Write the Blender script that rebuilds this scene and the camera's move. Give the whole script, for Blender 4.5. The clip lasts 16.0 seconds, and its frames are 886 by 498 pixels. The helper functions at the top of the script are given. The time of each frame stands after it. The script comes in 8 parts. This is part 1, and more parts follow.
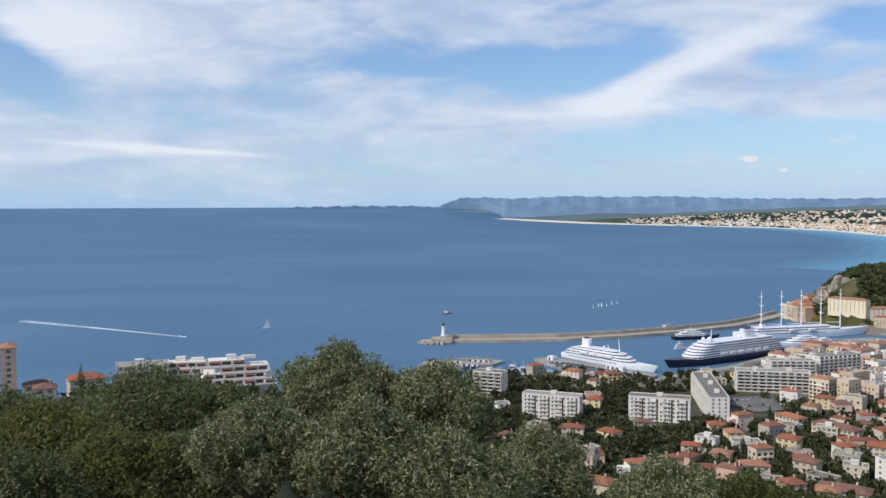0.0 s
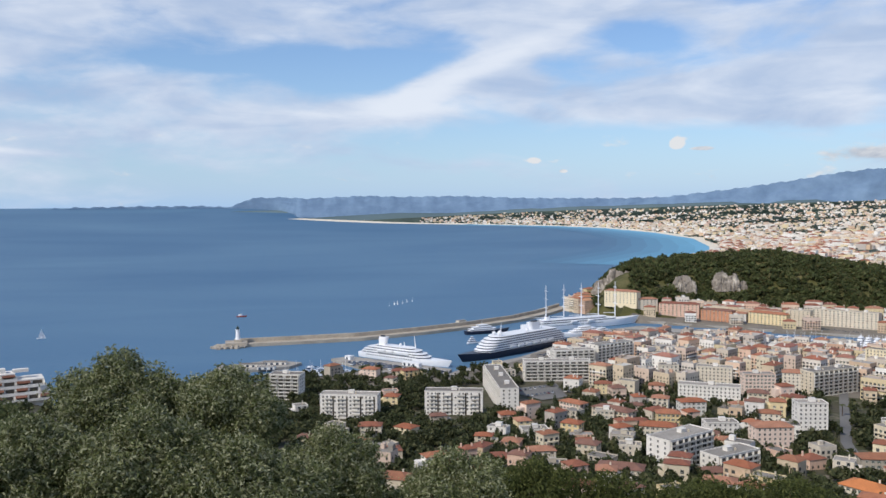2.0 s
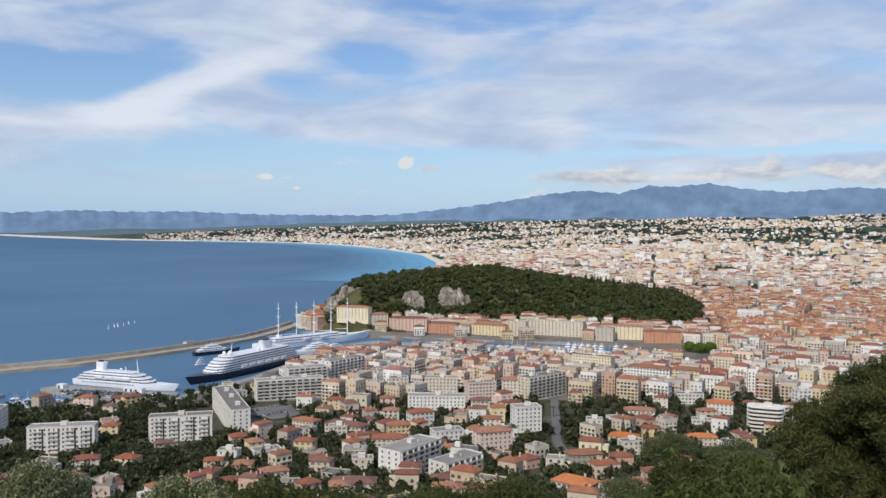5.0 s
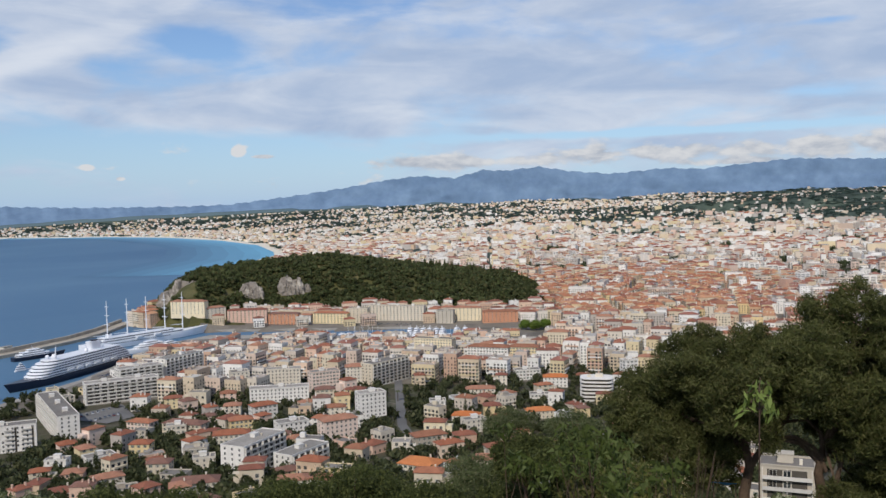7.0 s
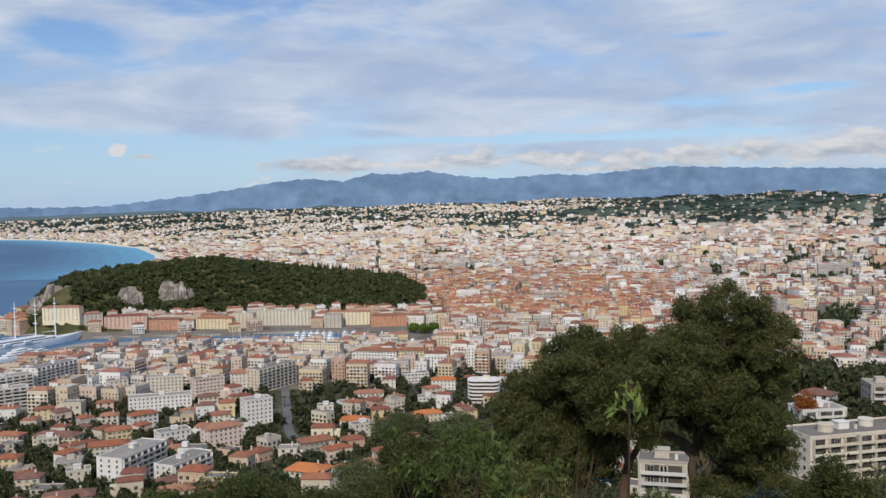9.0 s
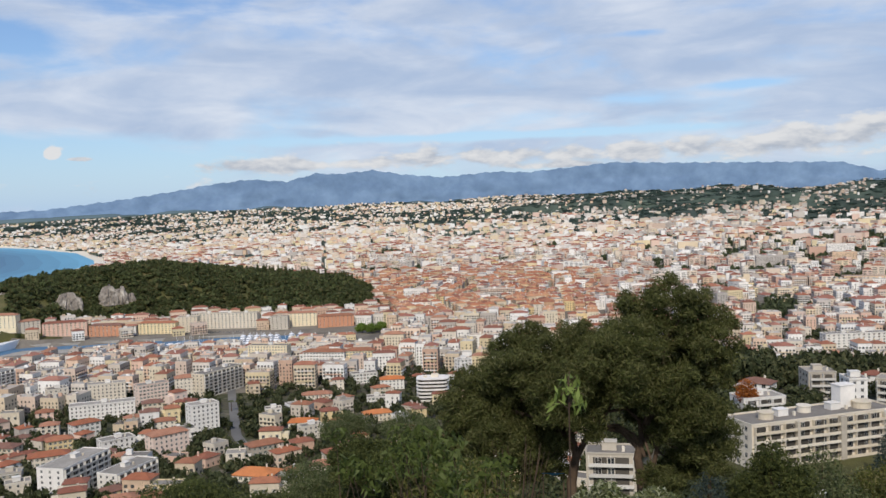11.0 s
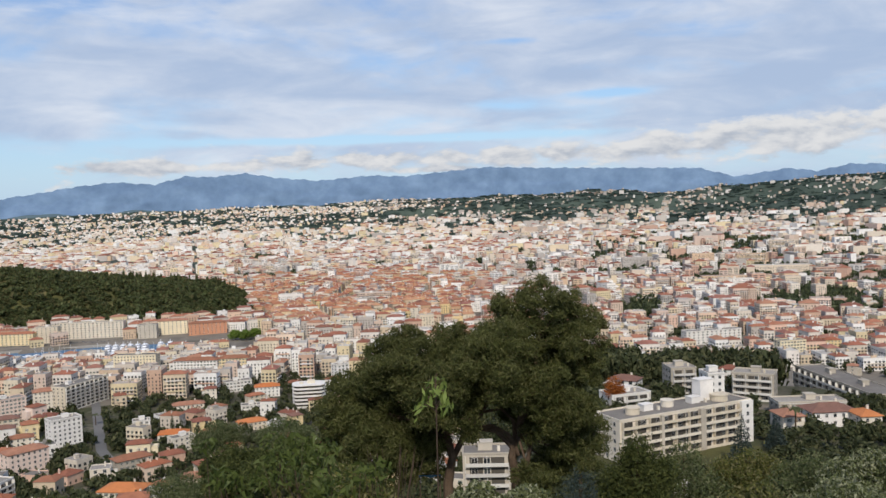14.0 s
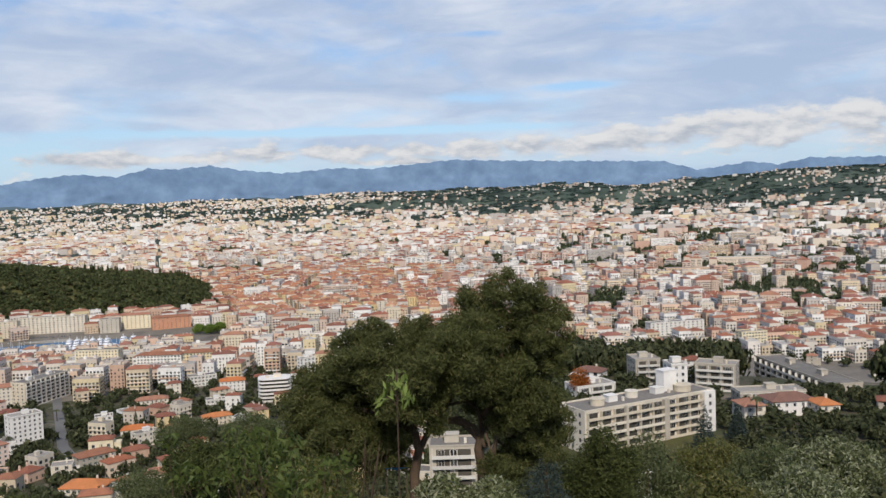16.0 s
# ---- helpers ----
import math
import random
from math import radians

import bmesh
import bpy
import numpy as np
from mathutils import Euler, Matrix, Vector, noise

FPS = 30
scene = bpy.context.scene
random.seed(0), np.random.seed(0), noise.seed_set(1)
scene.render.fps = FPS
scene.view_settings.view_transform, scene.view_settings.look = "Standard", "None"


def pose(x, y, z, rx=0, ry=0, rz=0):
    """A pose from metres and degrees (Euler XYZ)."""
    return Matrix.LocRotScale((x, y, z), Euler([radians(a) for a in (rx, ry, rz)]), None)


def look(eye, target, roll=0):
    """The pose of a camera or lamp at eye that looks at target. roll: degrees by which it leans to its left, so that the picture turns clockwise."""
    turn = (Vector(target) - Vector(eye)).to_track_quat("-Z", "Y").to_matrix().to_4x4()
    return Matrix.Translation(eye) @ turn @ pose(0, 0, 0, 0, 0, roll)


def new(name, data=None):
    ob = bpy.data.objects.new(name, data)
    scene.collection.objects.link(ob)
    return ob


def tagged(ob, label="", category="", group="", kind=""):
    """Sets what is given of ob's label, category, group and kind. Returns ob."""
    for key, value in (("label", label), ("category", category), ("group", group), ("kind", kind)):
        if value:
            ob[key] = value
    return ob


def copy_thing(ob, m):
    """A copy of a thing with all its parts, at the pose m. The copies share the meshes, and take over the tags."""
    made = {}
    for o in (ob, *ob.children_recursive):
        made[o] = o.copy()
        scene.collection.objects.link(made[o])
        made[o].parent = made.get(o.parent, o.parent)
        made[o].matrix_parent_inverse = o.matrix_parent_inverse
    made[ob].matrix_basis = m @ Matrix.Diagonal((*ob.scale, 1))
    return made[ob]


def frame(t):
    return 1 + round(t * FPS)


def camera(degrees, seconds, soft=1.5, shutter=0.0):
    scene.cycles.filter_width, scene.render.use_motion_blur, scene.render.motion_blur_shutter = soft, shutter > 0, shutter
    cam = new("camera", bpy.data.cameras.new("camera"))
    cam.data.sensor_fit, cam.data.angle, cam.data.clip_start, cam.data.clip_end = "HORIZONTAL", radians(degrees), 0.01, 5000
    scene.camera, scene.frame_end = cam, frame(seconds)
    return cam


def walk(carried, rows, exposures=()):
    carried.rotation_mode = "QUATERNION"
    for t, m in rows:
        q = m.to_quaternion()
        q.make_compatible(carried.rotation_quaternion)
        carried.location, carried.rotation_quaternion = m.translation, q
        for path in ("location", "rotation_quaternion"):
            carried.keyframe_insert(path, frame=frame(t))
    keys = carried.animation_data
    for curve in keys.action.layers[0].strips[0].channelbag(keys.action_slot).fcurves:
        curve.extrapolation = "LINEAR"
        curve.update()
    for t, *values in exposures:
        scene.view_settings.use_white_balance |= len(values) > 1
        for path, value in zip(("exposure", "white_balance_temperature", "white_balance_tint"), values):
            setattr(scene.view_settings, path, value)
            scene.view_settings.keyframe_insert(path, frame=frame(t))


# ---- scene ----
cam = camera(54.5, 16.0)
EYE = 170.0
# seconds, heading to the right of north of the plan, tilt, lean to the right
ROWS = [
    (0.0, -0.01, -2.82, 0.21),
    (0.5, 4.02, -2.52, 0.58),
    (1.0, 7.64, -2.93, 0.62),
    (1.5, 10.04, -2.94, 0.72),
    (2.0, 13.54, -2.90, 0.38),
    (2.5, 15.84, -2.96, 0.40),
    (3.0, 17.75, -2.47, 0.97),
    (3.5, 20.64, -2.55, 0.88),
    (4.0, 23.63, -2.62, 0.94),
    (4.2, 25.54, -2.24, 0.62),
    (6.3, 37.79, -2.80, 0.81),
    (6.5, 39.18, -2.77, 1.11),
    (7.0, 41.95, -2.84, 1.43),
    (7.5, 43.54, -2.72, 1.13),
    (8.0, 46.17, -2.89, 1.33),
    (8.5, 47.77, -2.80, 1.17),
    (9.0, 49.34, -2.75, 0.98),
    (9.2, 50.63, -2.95, 1.09),
    (11.3, 53.21, -3.03, 1.90),
    (11.5, 53.53, -3.10, 1.92),
    (12.0, 55.42, -2.94, 1.59),
    (12.5, 56.80, -3.28, 1.17),
    (13.0, 57.46, -3.30, 1.26),
    (13.5, 59.12, -2.93, 1.54),
    (14.0, 61.19, -2.93, 1.83),
    (14.5, 61.39, -3.00, 1.55),
    (15.0, 61.67, -3.06, 1.68),
    (15.5, 62.46, -3.33, 1.90),
    (16.0, 63.43, -3.48, 1.81),
]


def stand(t):
    """Where the camera is held: it drifts to the right while the holder turns."""
    s = 0.60 * (1 - math.exp(-t / 4.5))
    return 0.9 * s, -0.42 * s * t / 16


walk(cam, [(t, pose(*stand(t), EYE, 90 + tilt, lean, -turn)) for t, turn, tilt, lean in ROWS], [(0, 0.07, 6500, 10), (3.5, 0.05, 6500, 10), (7, -0.12, 6500, 10), (9, -0.12, 6500, 10), (11.5, 0.02, 6640, 10), (16, 0.02, 6660, 10)])

# ---- light ----
SUN_TURN, SUN_UP = -119.0, 43.0
world = bpy.data.worlds.new("sky")
scene.world = world
world.use_nodes = True
wt = world.node_tree
wt.nodes.clear()


def wnode(kind, **settings):
    n = wt.nodes.new(kind)
    for key, value in settings.items():
        if key == "op":
            n.operation = value
        elif key == "blend":
            n.blend_type = value
    return n


def wmath(op, a, b=None, c=None):
    n = wt.nodes.new("ShaderNodeMath")
    n.operation = op
    for i, v in enumerate((a, b, c)):
        if v is None:
            continue
        if isinstance(v, (int, float)):
            n.inputs[i].default_value = v
        else:
            wt.links.new(v, n.inputs[i])
    return n.outputs[0]


def wramp(value, lo, hi):
    n = wt.nodes.new("ShaderNodeMapRange")
    n.interpolation_type = "SMOOTHSTEP"
    wt.links.new(value, n.inputs["Value"])
    n.inputs["From Min"].default_value = lo
    n.inputs["From Max"].default_value = hi
    return n.outputs["Result"]


def wnoise(vector, scale, detail, rough, warp=0.0):
    n = wt.nodes.new("ShaderNodeTexNoise")
    wt.links.new(vector, n.inputs["Vector"])
    n.inputs["Scale"].default_value = scale
    n.inputs["Detail"].default_value = detail
    n.inputs["Roughness"].default_value = rough
    n.inputs["Distortion"].default_value = warp
    return n.outputs["Fac"]


coord = wt.nodes.new("ShaderNodeTexCoord")
sep = wt.nodes.new("ShaderNodeSeparateXYZ")
wt.links.new(coord.outputs["Generated"], sep.inputs[0])
wx, wy, wz = sep.outputs
turn = wmath("MULTIPLY", wmath("ARCTAN2", wx, wy), 57.29578)
rise = wmath("MULTIPLY", wmath("ARCSINE", wz), 57.29578)


def plane(u, v, kx, ky):
    c = wt.nodes.new("ShaderNodeCombineXYZ")
    wt.links.new(wmath("MULTIPLY", u, kx), c.inputs[0])
    wt.links.new(wmath("MULTIPLY", v, ky), c.inputs[1])
    return c.outputs[0]


def bank(az, el, wide, tall, amount, slant=0.0):
    """A soft swelling or gap of the cloud layer round a heading and a height."""
    u = wmath("DIVIDE", wmath("SUBTRACT", turn, az), wide)
    v = wmath("DIVIDE", wmath("SUBTRACT", wmath("SUBTRACT", rise, el), wmath("MULTIPLY", wmath("SUBTRACT", turn, az), slant)), tall)
    q = wmath("ADD", wmath("MULTIPLY", u, u), wmath("MULTIPLY", v, v))
    return wmath("MULTIPLY", wmath("EXPONENT", wmath("MULTIPLY", q, -1.0)), amount)


def total(values):
    out = values[0]
    for v in values[1:]:
        out = wmath("ADD", out, v)
    return out


BANKS = [(-27.3, 8.8, 4, 1.7, -0.50, -0.45), (2, 9.3, 10, 1.5, -0.30, 0.0), (9, 8.8, 4.5, 1.2, -0.34, 0.15), (26.5, 10.7, 3.5, 1.0, -0.50, -0.1), (22, 8.8, 4, 0.9, -0.30, -0.15),
         (56, 4.45, 14, 0.26, -0.42, 0.0), (65, 6.4, 3, 0.4, -0.30, 0.0), (72, 6.9, 3, 0.3, -0.36, 0.0), (66, 10.5, 2.5, 0.3, -0.30, 0.0), (20, 4.0, 16, 1.1, -0.26, 0.0), (31, 3.6, 6, 1.6, -0.24, 0.0),
         (-21, 10.8, 6, 2.4, 0.30, 0.0), (14, 8.3, 7, 0.9, 0.32, 0.42), (20, 11.5, 3, 1.6, 0.30, 0.6), (10, 6.2, 6, 0.7, 0.25, 0.05), (-17.5, 3.6, 5, 0.25, 0.40, -0.05), (34, 6.9, 10, 1.8, 0.16, 0.0), (70, 9, 20, 5, 0.10, 0.0)]
TONES = [(-12, 7.0, 5, 0.6, -0.42, -0.02), (69.7, 8.1, 2.5, 0.6, -0.34, 0.0), (84, 7.5, 5, 0.8, -0.30, 0.0), (80, 8.5, 16, 5, -0.13, 0.0), (50, 9.5, 14, 2.0, -0.10, 0.0), (-23, 10.6, 4.5, 2, 0.42, 0.0), (15, 8.5, 6, 0.8, 0.36, 0.42), (10, 6.2, 5, 0.5, 0.25, 0.05), (-17.5, 3.65, 5, 0.18, 0.5, -0.05)]
lay = total([wmath("MULTIPLY", wnoise(plane(turn, rise, 0.07, 0.26), 1.0, 8, 0.52, 0.5), 0.9), wmath("MULTIPLY", wnoise(plane(turn, rise, 0.30, 0.75), 1.0, 7, 0.55, 0.4), 0.34), wmath("MULTIPLY", wmath("SUBTRACT", wramp(rise, 0.5, 4.5), 1.0), 0.26)] + [bank(*b) for b in BANKS])
cover = wmath("MULTIPLY", wmath("MULTIPLY", wramp(lay, 0.36, 0.70), 0.92), wmath("SUBTRACT", 1.0, wmath("MULTIPLY", wramp(rise, 18.0, 40.0), 0.72)))
shade = total([wmath("MULTIPLY", wnoise(plane(turn, rise, 0.10, 0.38), 1.2, 8, 0.52, 0.6), 1.0), wmath("MULTIPLY", wnoise(plane(turn, rise, 0.45, 1.1), 1.0, 7, 0.55, 0.3), 0.24)] + [bank(*b) for b in TONES])
# heaped clouds along the hills
puff = wnoise(plane(turn, rise, 0.34, 0.80), 1.0, 9, 0.56, 0.15)
PUFFS = [(44, 2.9, 7, 0.55, 0.22), (55, 3.15, 8, 0.65, 0.26), (66, 3.1, 8, 0.7, 0.26), (77, 3.3, 8, 1.1, 0.25), (88, 3.9, 10, 1.7, 0.28), (40, 2.9, 4, 0.45, 0.20), (28.7, 3.85, 0.45, 0.36, 0.85), (30.1, 3.5, 0.8, 0.14, 0.45), (19.6, 2.9, 0.35, 0.16, 0.6), (21.5, 2.2, 0.3, 0.14, 0.6),
         (61.5, 2.35, 3.2, 0.22, 0.32)]
heaped = wmath("MULTIPLY", wmath("SUBTRACT", 1.0, wramp(rise, 4.6, 6.0)), wramp(wmath("ADD", puff, total([bank(*b) for b in PUFFS])), 0.62, 0.80))
sky = wt.nodes.new("ShaderNodeTexSky")
sky.sky_type = "NISHITA"
sky.sun_disc = False
sky.sun_elevation = radians(SUN_UP)
sky.sun_rotation = radians(SUN_TURN)
sky.altitude = 170
sky.air_density = 1.2
sky.dust_density = 0.1
sky.ozone_density = 3.0


def background(colour, strength):
    n = wt.nodes.new("ShaderNodeBackground")
    n.inputs["Strength"].default_value = strength
    if isinstance(colour, tuple):
        n.inputs["Color"].default_value = colour
    else:
        wt.links.new(colour, n.inputs["Color"])
    return n.outputs[0]


def blend(factor, a, b):
    n = wt.nodes.new("ShaderNodeMixShader")
    wt.links.new(factor, n.inputs[0])
    wt.links.new(a, n.inputs[1])
    wt.links.new(b, n.inputs[2])
    return n.outputs[0]


def two_tone(factor, a, b):
    n = wt.nodes.new("ShaderNodeMix")
    n.data_type = "RGBA"
    wt.links.new(factor, n.inputs["Factor"])
    n.inputs[6].default_value = a
    n.inputs[7].default_value = b
    return n.outputs[2]


tint = wt.nodes.new("ShaderNodeMix")
tint.data_type, tint.blend_type = "RGBA", "MULTIPLY"
tint.inputs["Factor"].default_value = 1.0
wt.links.new(sky.outputs[0], tint.inputs[6])
tint.inputs[7].default_value = (0.80, 0.90, 1.12, 1)
blue = background(tint.outputs[2], 0.105)
haze = background((0.33, 0.54, 0.84, 1), 1.0)
low = wmath("MULTIPLY", wmath("EXPONENT", wmath("MULTIPLY", wmath("ABSOLUTE", rise), -0.22)), 0.85)
clear = blend(low, blue, haze)
veil = background(two_tone(wramp(shade, 0.30, 1.02), (0.42, 0.53, 0.73, 1), (0.78, 0.83, 0.92, 1)), 0.97)
lifted = wnoise(plane(wmath("SUBTRACT", turn, 0.25), wmath("ADD", rise, 0.40), 0.34, 0.80), 1.0, 9, 0.56, 0.15)
lit = wmath("ADD", wmath("MULTIPLY", wmath("SUBTRACT", puff, lifted), 1.6), total([wmath("MULTIPLY", wmath("SUBTRACT", rise, 2.3), 0.08), bank(28.7, 3.9, 0.9, 0.7, 0.5), bank(19.6, 2.9, 0.6, 0.4, 0.4), bank(21.5, 2.2, 0.6, 0.4, 0.4)]))
cumulus = background(two_tone(wramp(lit, -0.32, 0.34), (0.44, 0.50, 0.60, 1), (0.78, 0.80, 0.83, 1)), 0.93)
wout = wt.nodes.new("ShaderNodeOutputWorld")
wt.links.new(blend(heaped, blend(cover, clear, veil), cumulus), wout.inputs[0])

sun = new("sun", bpy.data.lights.new("sun", "SUN"))
sun.data.energy = 3.2
sun.data.angle = radians(0.6)
sun.data.color = (1.0, 0.925, 0.82)
sun.matrix_world = look((0, 0, 0), (-math.sin(radians(SUN_TURN)) * math.cos(radians(SUN_UP)), -math.cos(radians(SUN_TURN)) * math.cos(radians(SUN_UP)), -math.sin(radians(SUN_UP))))

# ---- materials ----


def lin(h):
    """A linear colour from a hex triple."""
    c = [int(h[i : i + 2], 16) / 255 for i in (0, 2, 4)]
    return tuple(v / 12.92 if v <= 0.04045 else ((v + 0.055) / 1.055) ** 2.4 for v in c) + (1.0,)


def material(name, colours, rough=0.85, vary="island", grain=0.5, amount=0.25, bump=0.0, metal=0.0, spec=0.3, stain=0.03, fold=0.0):
    """Colours are chosen per island or per object; grain is the noise scale per metre, stain that of the large blotches."""
    m = bpy.data.materials.new(name)
    m.use_nodes = True
    t = m.node_tree
    b = t.nodes["Principled BSDF"]
    b.inputs["Roughness"].default_value = rough
    b.inputs["Metallic"].default_value = metal
    b.inputs["Specular IOR Level"].default_value = spec
    ramp = t.nodes.new("ShaderNodeValToRGB")
    ramp.color_ramp.interpolation = "CONSTANT" if vary != "noise" else "LINEAR"
    els = ramp.color_ramp.elements
    n = len(colours)
    for i, c in enumerate(colours):
        e = els[i] if i < 2 else els.new(i / n)
        e.position = i / n if vary != "noise" else 0.3 + 0.4 * i / max(1, n - 1)
        e.color = lin(c) if isinstance(c, str) else c
    if n == 1:
        els.remove(els[1])
    geo = t.nodes.new("ShaderNodeNewGeometry")
    if vary == "island":
        t.links.new(geo.outputs["Random Per Island"], ramp.inputs[0])
    elif vary == "object":
        info = t.nodes.new("ShaderNodeObjectInfo")
        t.links.new(info.outputs["Random"], ramp.inputs[0])
    where = t.nodes.new("ShaderNodeTexCoord").outputs["Object"] if vary == "object" else geo.outputs["Position"]
    fine = t.nodes.new("ShaderNodeTexNoise")
    fine.inputs["Scale"].default_value = grain
    fine.inputs["Detail"].default_value = 6
    fine.inputs["Roughness"].default_value = 0.65
    t.links.new(where, fine.inputs["Vector"])
    wide = t.nodes.new("ShaderNodeTexNoise")
    wide.inputs["Scale"].default_value = stain
    wide.inputs["Detail"].default_value = 4
    t.links.new(where, wide.inputs["Vector"])
    if vary == "noise":
        t.links.new(wide.outputs["Fac"], ramp.inputs[0])
    add = t.nodes.new("ShaderNodeMath")
    add.operation = "ADD"
    t.links.new(fine.outputs["Fac"], add.inputs[0])
    t.links.new(wide.outputs["Fac"], add.inputs[1])
    span = t.nodes.new("ShaderNodeMapRange")
    t.links.new(add.outputs[0], span.inputs["Value"])
    span.inputs["From Min"].default_value = 0.6
    span.inputs["From Max"].default_value = 1.4
    span.inputs["To Min"].default_value = 1 - amount
    span.inputs["To Max"].default_value = 1 + amount * 0.6
    mul = t.nodes.new("ShaderNodeVectorMath")
    mul.operation = "SCALE"
    t.links.new(ramp.outputs[0], mul.inputs[0])
    t.links.new(span.outputs[0], mul.inputs["Scale"])
    t.links.new(mul.outputs[0], b.inputs["Base Color"])
    if bump:
        bp = t.nodes.new("ShaderNodeBump")
        bp.inputs["Strength"].default_value = bump
        bp.inputs["Distance"].default_value = 0.3 / max(grain, 0.05)
        t.links.new(fine.outputs["Fac"], bp.inputs["Height"])
        t.links.new(bp.outputs[0], b.inputs["Normal"])
    return m


def leafy(name, colours, grain=2.0):
    """Foliage: a colour per leaf, a little light let through."""
    m = material(name, colours, rough=0.6, vary="island", grain=grain, amount=0.35, spec=0.12)
    b = m.node_tree.nodes["Principled BSDF"]
    b.inputs["Subsurface Weight"].default_value = 0.0
    tr = m.node_tree.nodes.new("ShaderNodeBsdfTranslucent")
    mx = m.node_tree.nodes.new("ShaderNodeMixShader")
    mx.inputs[0].default_value = 0.38
    src = b.inputs["Base Color"].links[0].from_socket
    m.node_tree.links.new(src, tr.inputs["Color"])
    m.node_tree.links.new(b.outputs[0], mx.inputs[1])
    m.node_tree.links.new(tr.outputs[0], mx.inputs[2])
    m.node_tree.links.new(mx.outputs[0], m.node_tree.nodes["Material Output"].inputs[0])
    return m


WALLS = ["d8d0c4", "d0c6b6", "e6e2da", "d6cab2", "cdbca2", "ebe8e2", "c8b096", "dcd4ca", "c4a48e", "d2c29e", "e8e6e1", "c8bdae", "e2dfd9", "d0bbaa", "b9b0a6", "dcc0a8", "e2ccb6", "d9b9a4"]
M_wall = material("plaster", WALLS, vary="island", grain=0.4, amount=0.18, stain=0.05)
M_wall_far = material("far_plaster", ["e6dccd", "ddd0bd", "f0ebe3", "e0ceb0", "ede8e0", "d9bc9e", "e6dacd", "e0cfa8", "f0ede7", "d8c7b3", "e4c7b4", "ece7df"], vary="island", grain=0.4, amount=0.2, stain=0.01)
M_roof = material("terracotta", ["9c6650", "8f5e4b", "a8725a", "9a6450", "855a4b", "ab7d64", "98685a", "a07262"], vary="island", grain=1.2, amount=0.32, bump=0.3, stain=0.08)
M_flat = material("flat_roof", ["b9b3aa", "a8a39b", "c9c4ba", "9d8f86", "b7a99b"], vary="island", grain=0.6, amount=0.3, stain=0.08)
M_glass = material("window_glass", ["3a3f45", "4a4b4a", "2d3339", "5a5a56", "6a7068"], rough=0.25, vary="island", grain=0.3, amount=0.2, spec=0.5)
M_white = material("white_render", ["ebe8e2", "e4e0d8"], vary="object", grain=0.5, amount=0.12, stain=0.08)
M_asphalt = material("asphalt", ["6a6a6a", "777571"], vary="noise", grain=0.8, amount=0.25)
M_ground = material("urban_ground", ["6e6860", "827b70", "5f5a4e"], vary="noise", grain=0.25, amount=0.3, stain=0.02)
M_scrub = material("scrub_ground", ["46492c", "56552f", "66603f"], vary="noise", grain=0.3, amount=0.45, stain=0.03, bump=0.4)
M_rock = material("limestone", ["aba196", "8f877d", "c0b8ac"], vary="noise", grain=0.3, amount=0.55, stain=0.09, bump=1.0)
M_stone = material("quay_stone", ["a89f92", "b7aea0", "988f84"], vary="noise", grain=0.5, amount=0.25, stain=0.05)
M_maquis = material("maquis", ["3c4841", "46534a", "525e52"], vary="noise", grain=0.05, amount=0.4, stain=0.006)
M_roof_old = material("old_terracotta", ["b47a5a", "a97255", "be8866", "b07658", "9e6c54", "c19270", "b58262", "ab785e"], vary="island", grain=1.2, amount=0.32, bump=0.3, stain=0.08)
M_wall_old = material("ochre_plaster", ["d9c09a", "d8cab0", "e2d8c6", "cda886", "dcc494", "d2b096", "e6dfd2", "cbb69c"], vary="island", grain=0.4, amount=0.4, stain=0.02)
M_wall_new = material("grey_plaster", ["d9d2c9", "e4e0d9", "c6bdb4", "dccdb8", "cfb9a6", "e9e6e0", "b7b0a8", "d8c2b2", "eeebe6", "c9a692"], vary="island", grain=0.4, amount=0.25, stain=0.01)
# greyer walls paint the cloud shadow that lies over the inland suburbs
M_wall_cloud_shade = material("cloud_shaded_plaster", ["c9c1b6", "d8d2c8", "b8aea4", "d2c4ad", "c2ad98", "dfdad2", "aaa299", "cdb7a4"], vary="island", grain=0.4, amount=0.3, stain=0.01)
M_garden = material("garden_ground", ["4a4a33", "5c5646", "3f4429", "736b5e"], vary="noise", grain=0.3, amount=0.4, stain=0.06)
# blue-grey ground colours paint distance haze onto the farthest country
M_far_hazed = material("hazed_country", ["5d7078", "66787c", "6f8288"], vary="noise", grain=0.004, amount=0.25, stain=0.0012, spec=0.0, rough=1.0)
M_sand = material("beach", ["e0d8c8", "d4cbb9"], vary="noise", grain=0.1, amount=0.15)
# slate blues put the distance haze into the mountains' own colour
M_mtn_hazed = material("mountain", ["677f9a", "6e86a0", "768ea7"], vary="noise", grain=0.05, amount=0.14, stain=0.012, spec=0.0, rough=1.0)
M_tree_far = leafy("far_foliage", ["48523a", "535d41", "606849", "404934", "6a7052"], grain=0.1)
M_tree = leafy("foliage", ["434a32", "4e5539", "5b6043", "394029", "676849"], grain=0.3)
# bluish, greyed leaves carry the haze over the far woods as colour
M_wood_hazed = leafy("hazed_woods", ["46574f", "4f6058", "586961", "404f49"], grain=0.02)
M_hill_wood = leafy("hill_wood_leaves", ["4e5736", "59623d", "666d46", "444d31", "635f3e"], grain=0.06)
M_olive = leafy("olive_leaves", ["767d54", "888e66", "9ea17e", "666e46", "b0b190", "555d38"], grain=2)
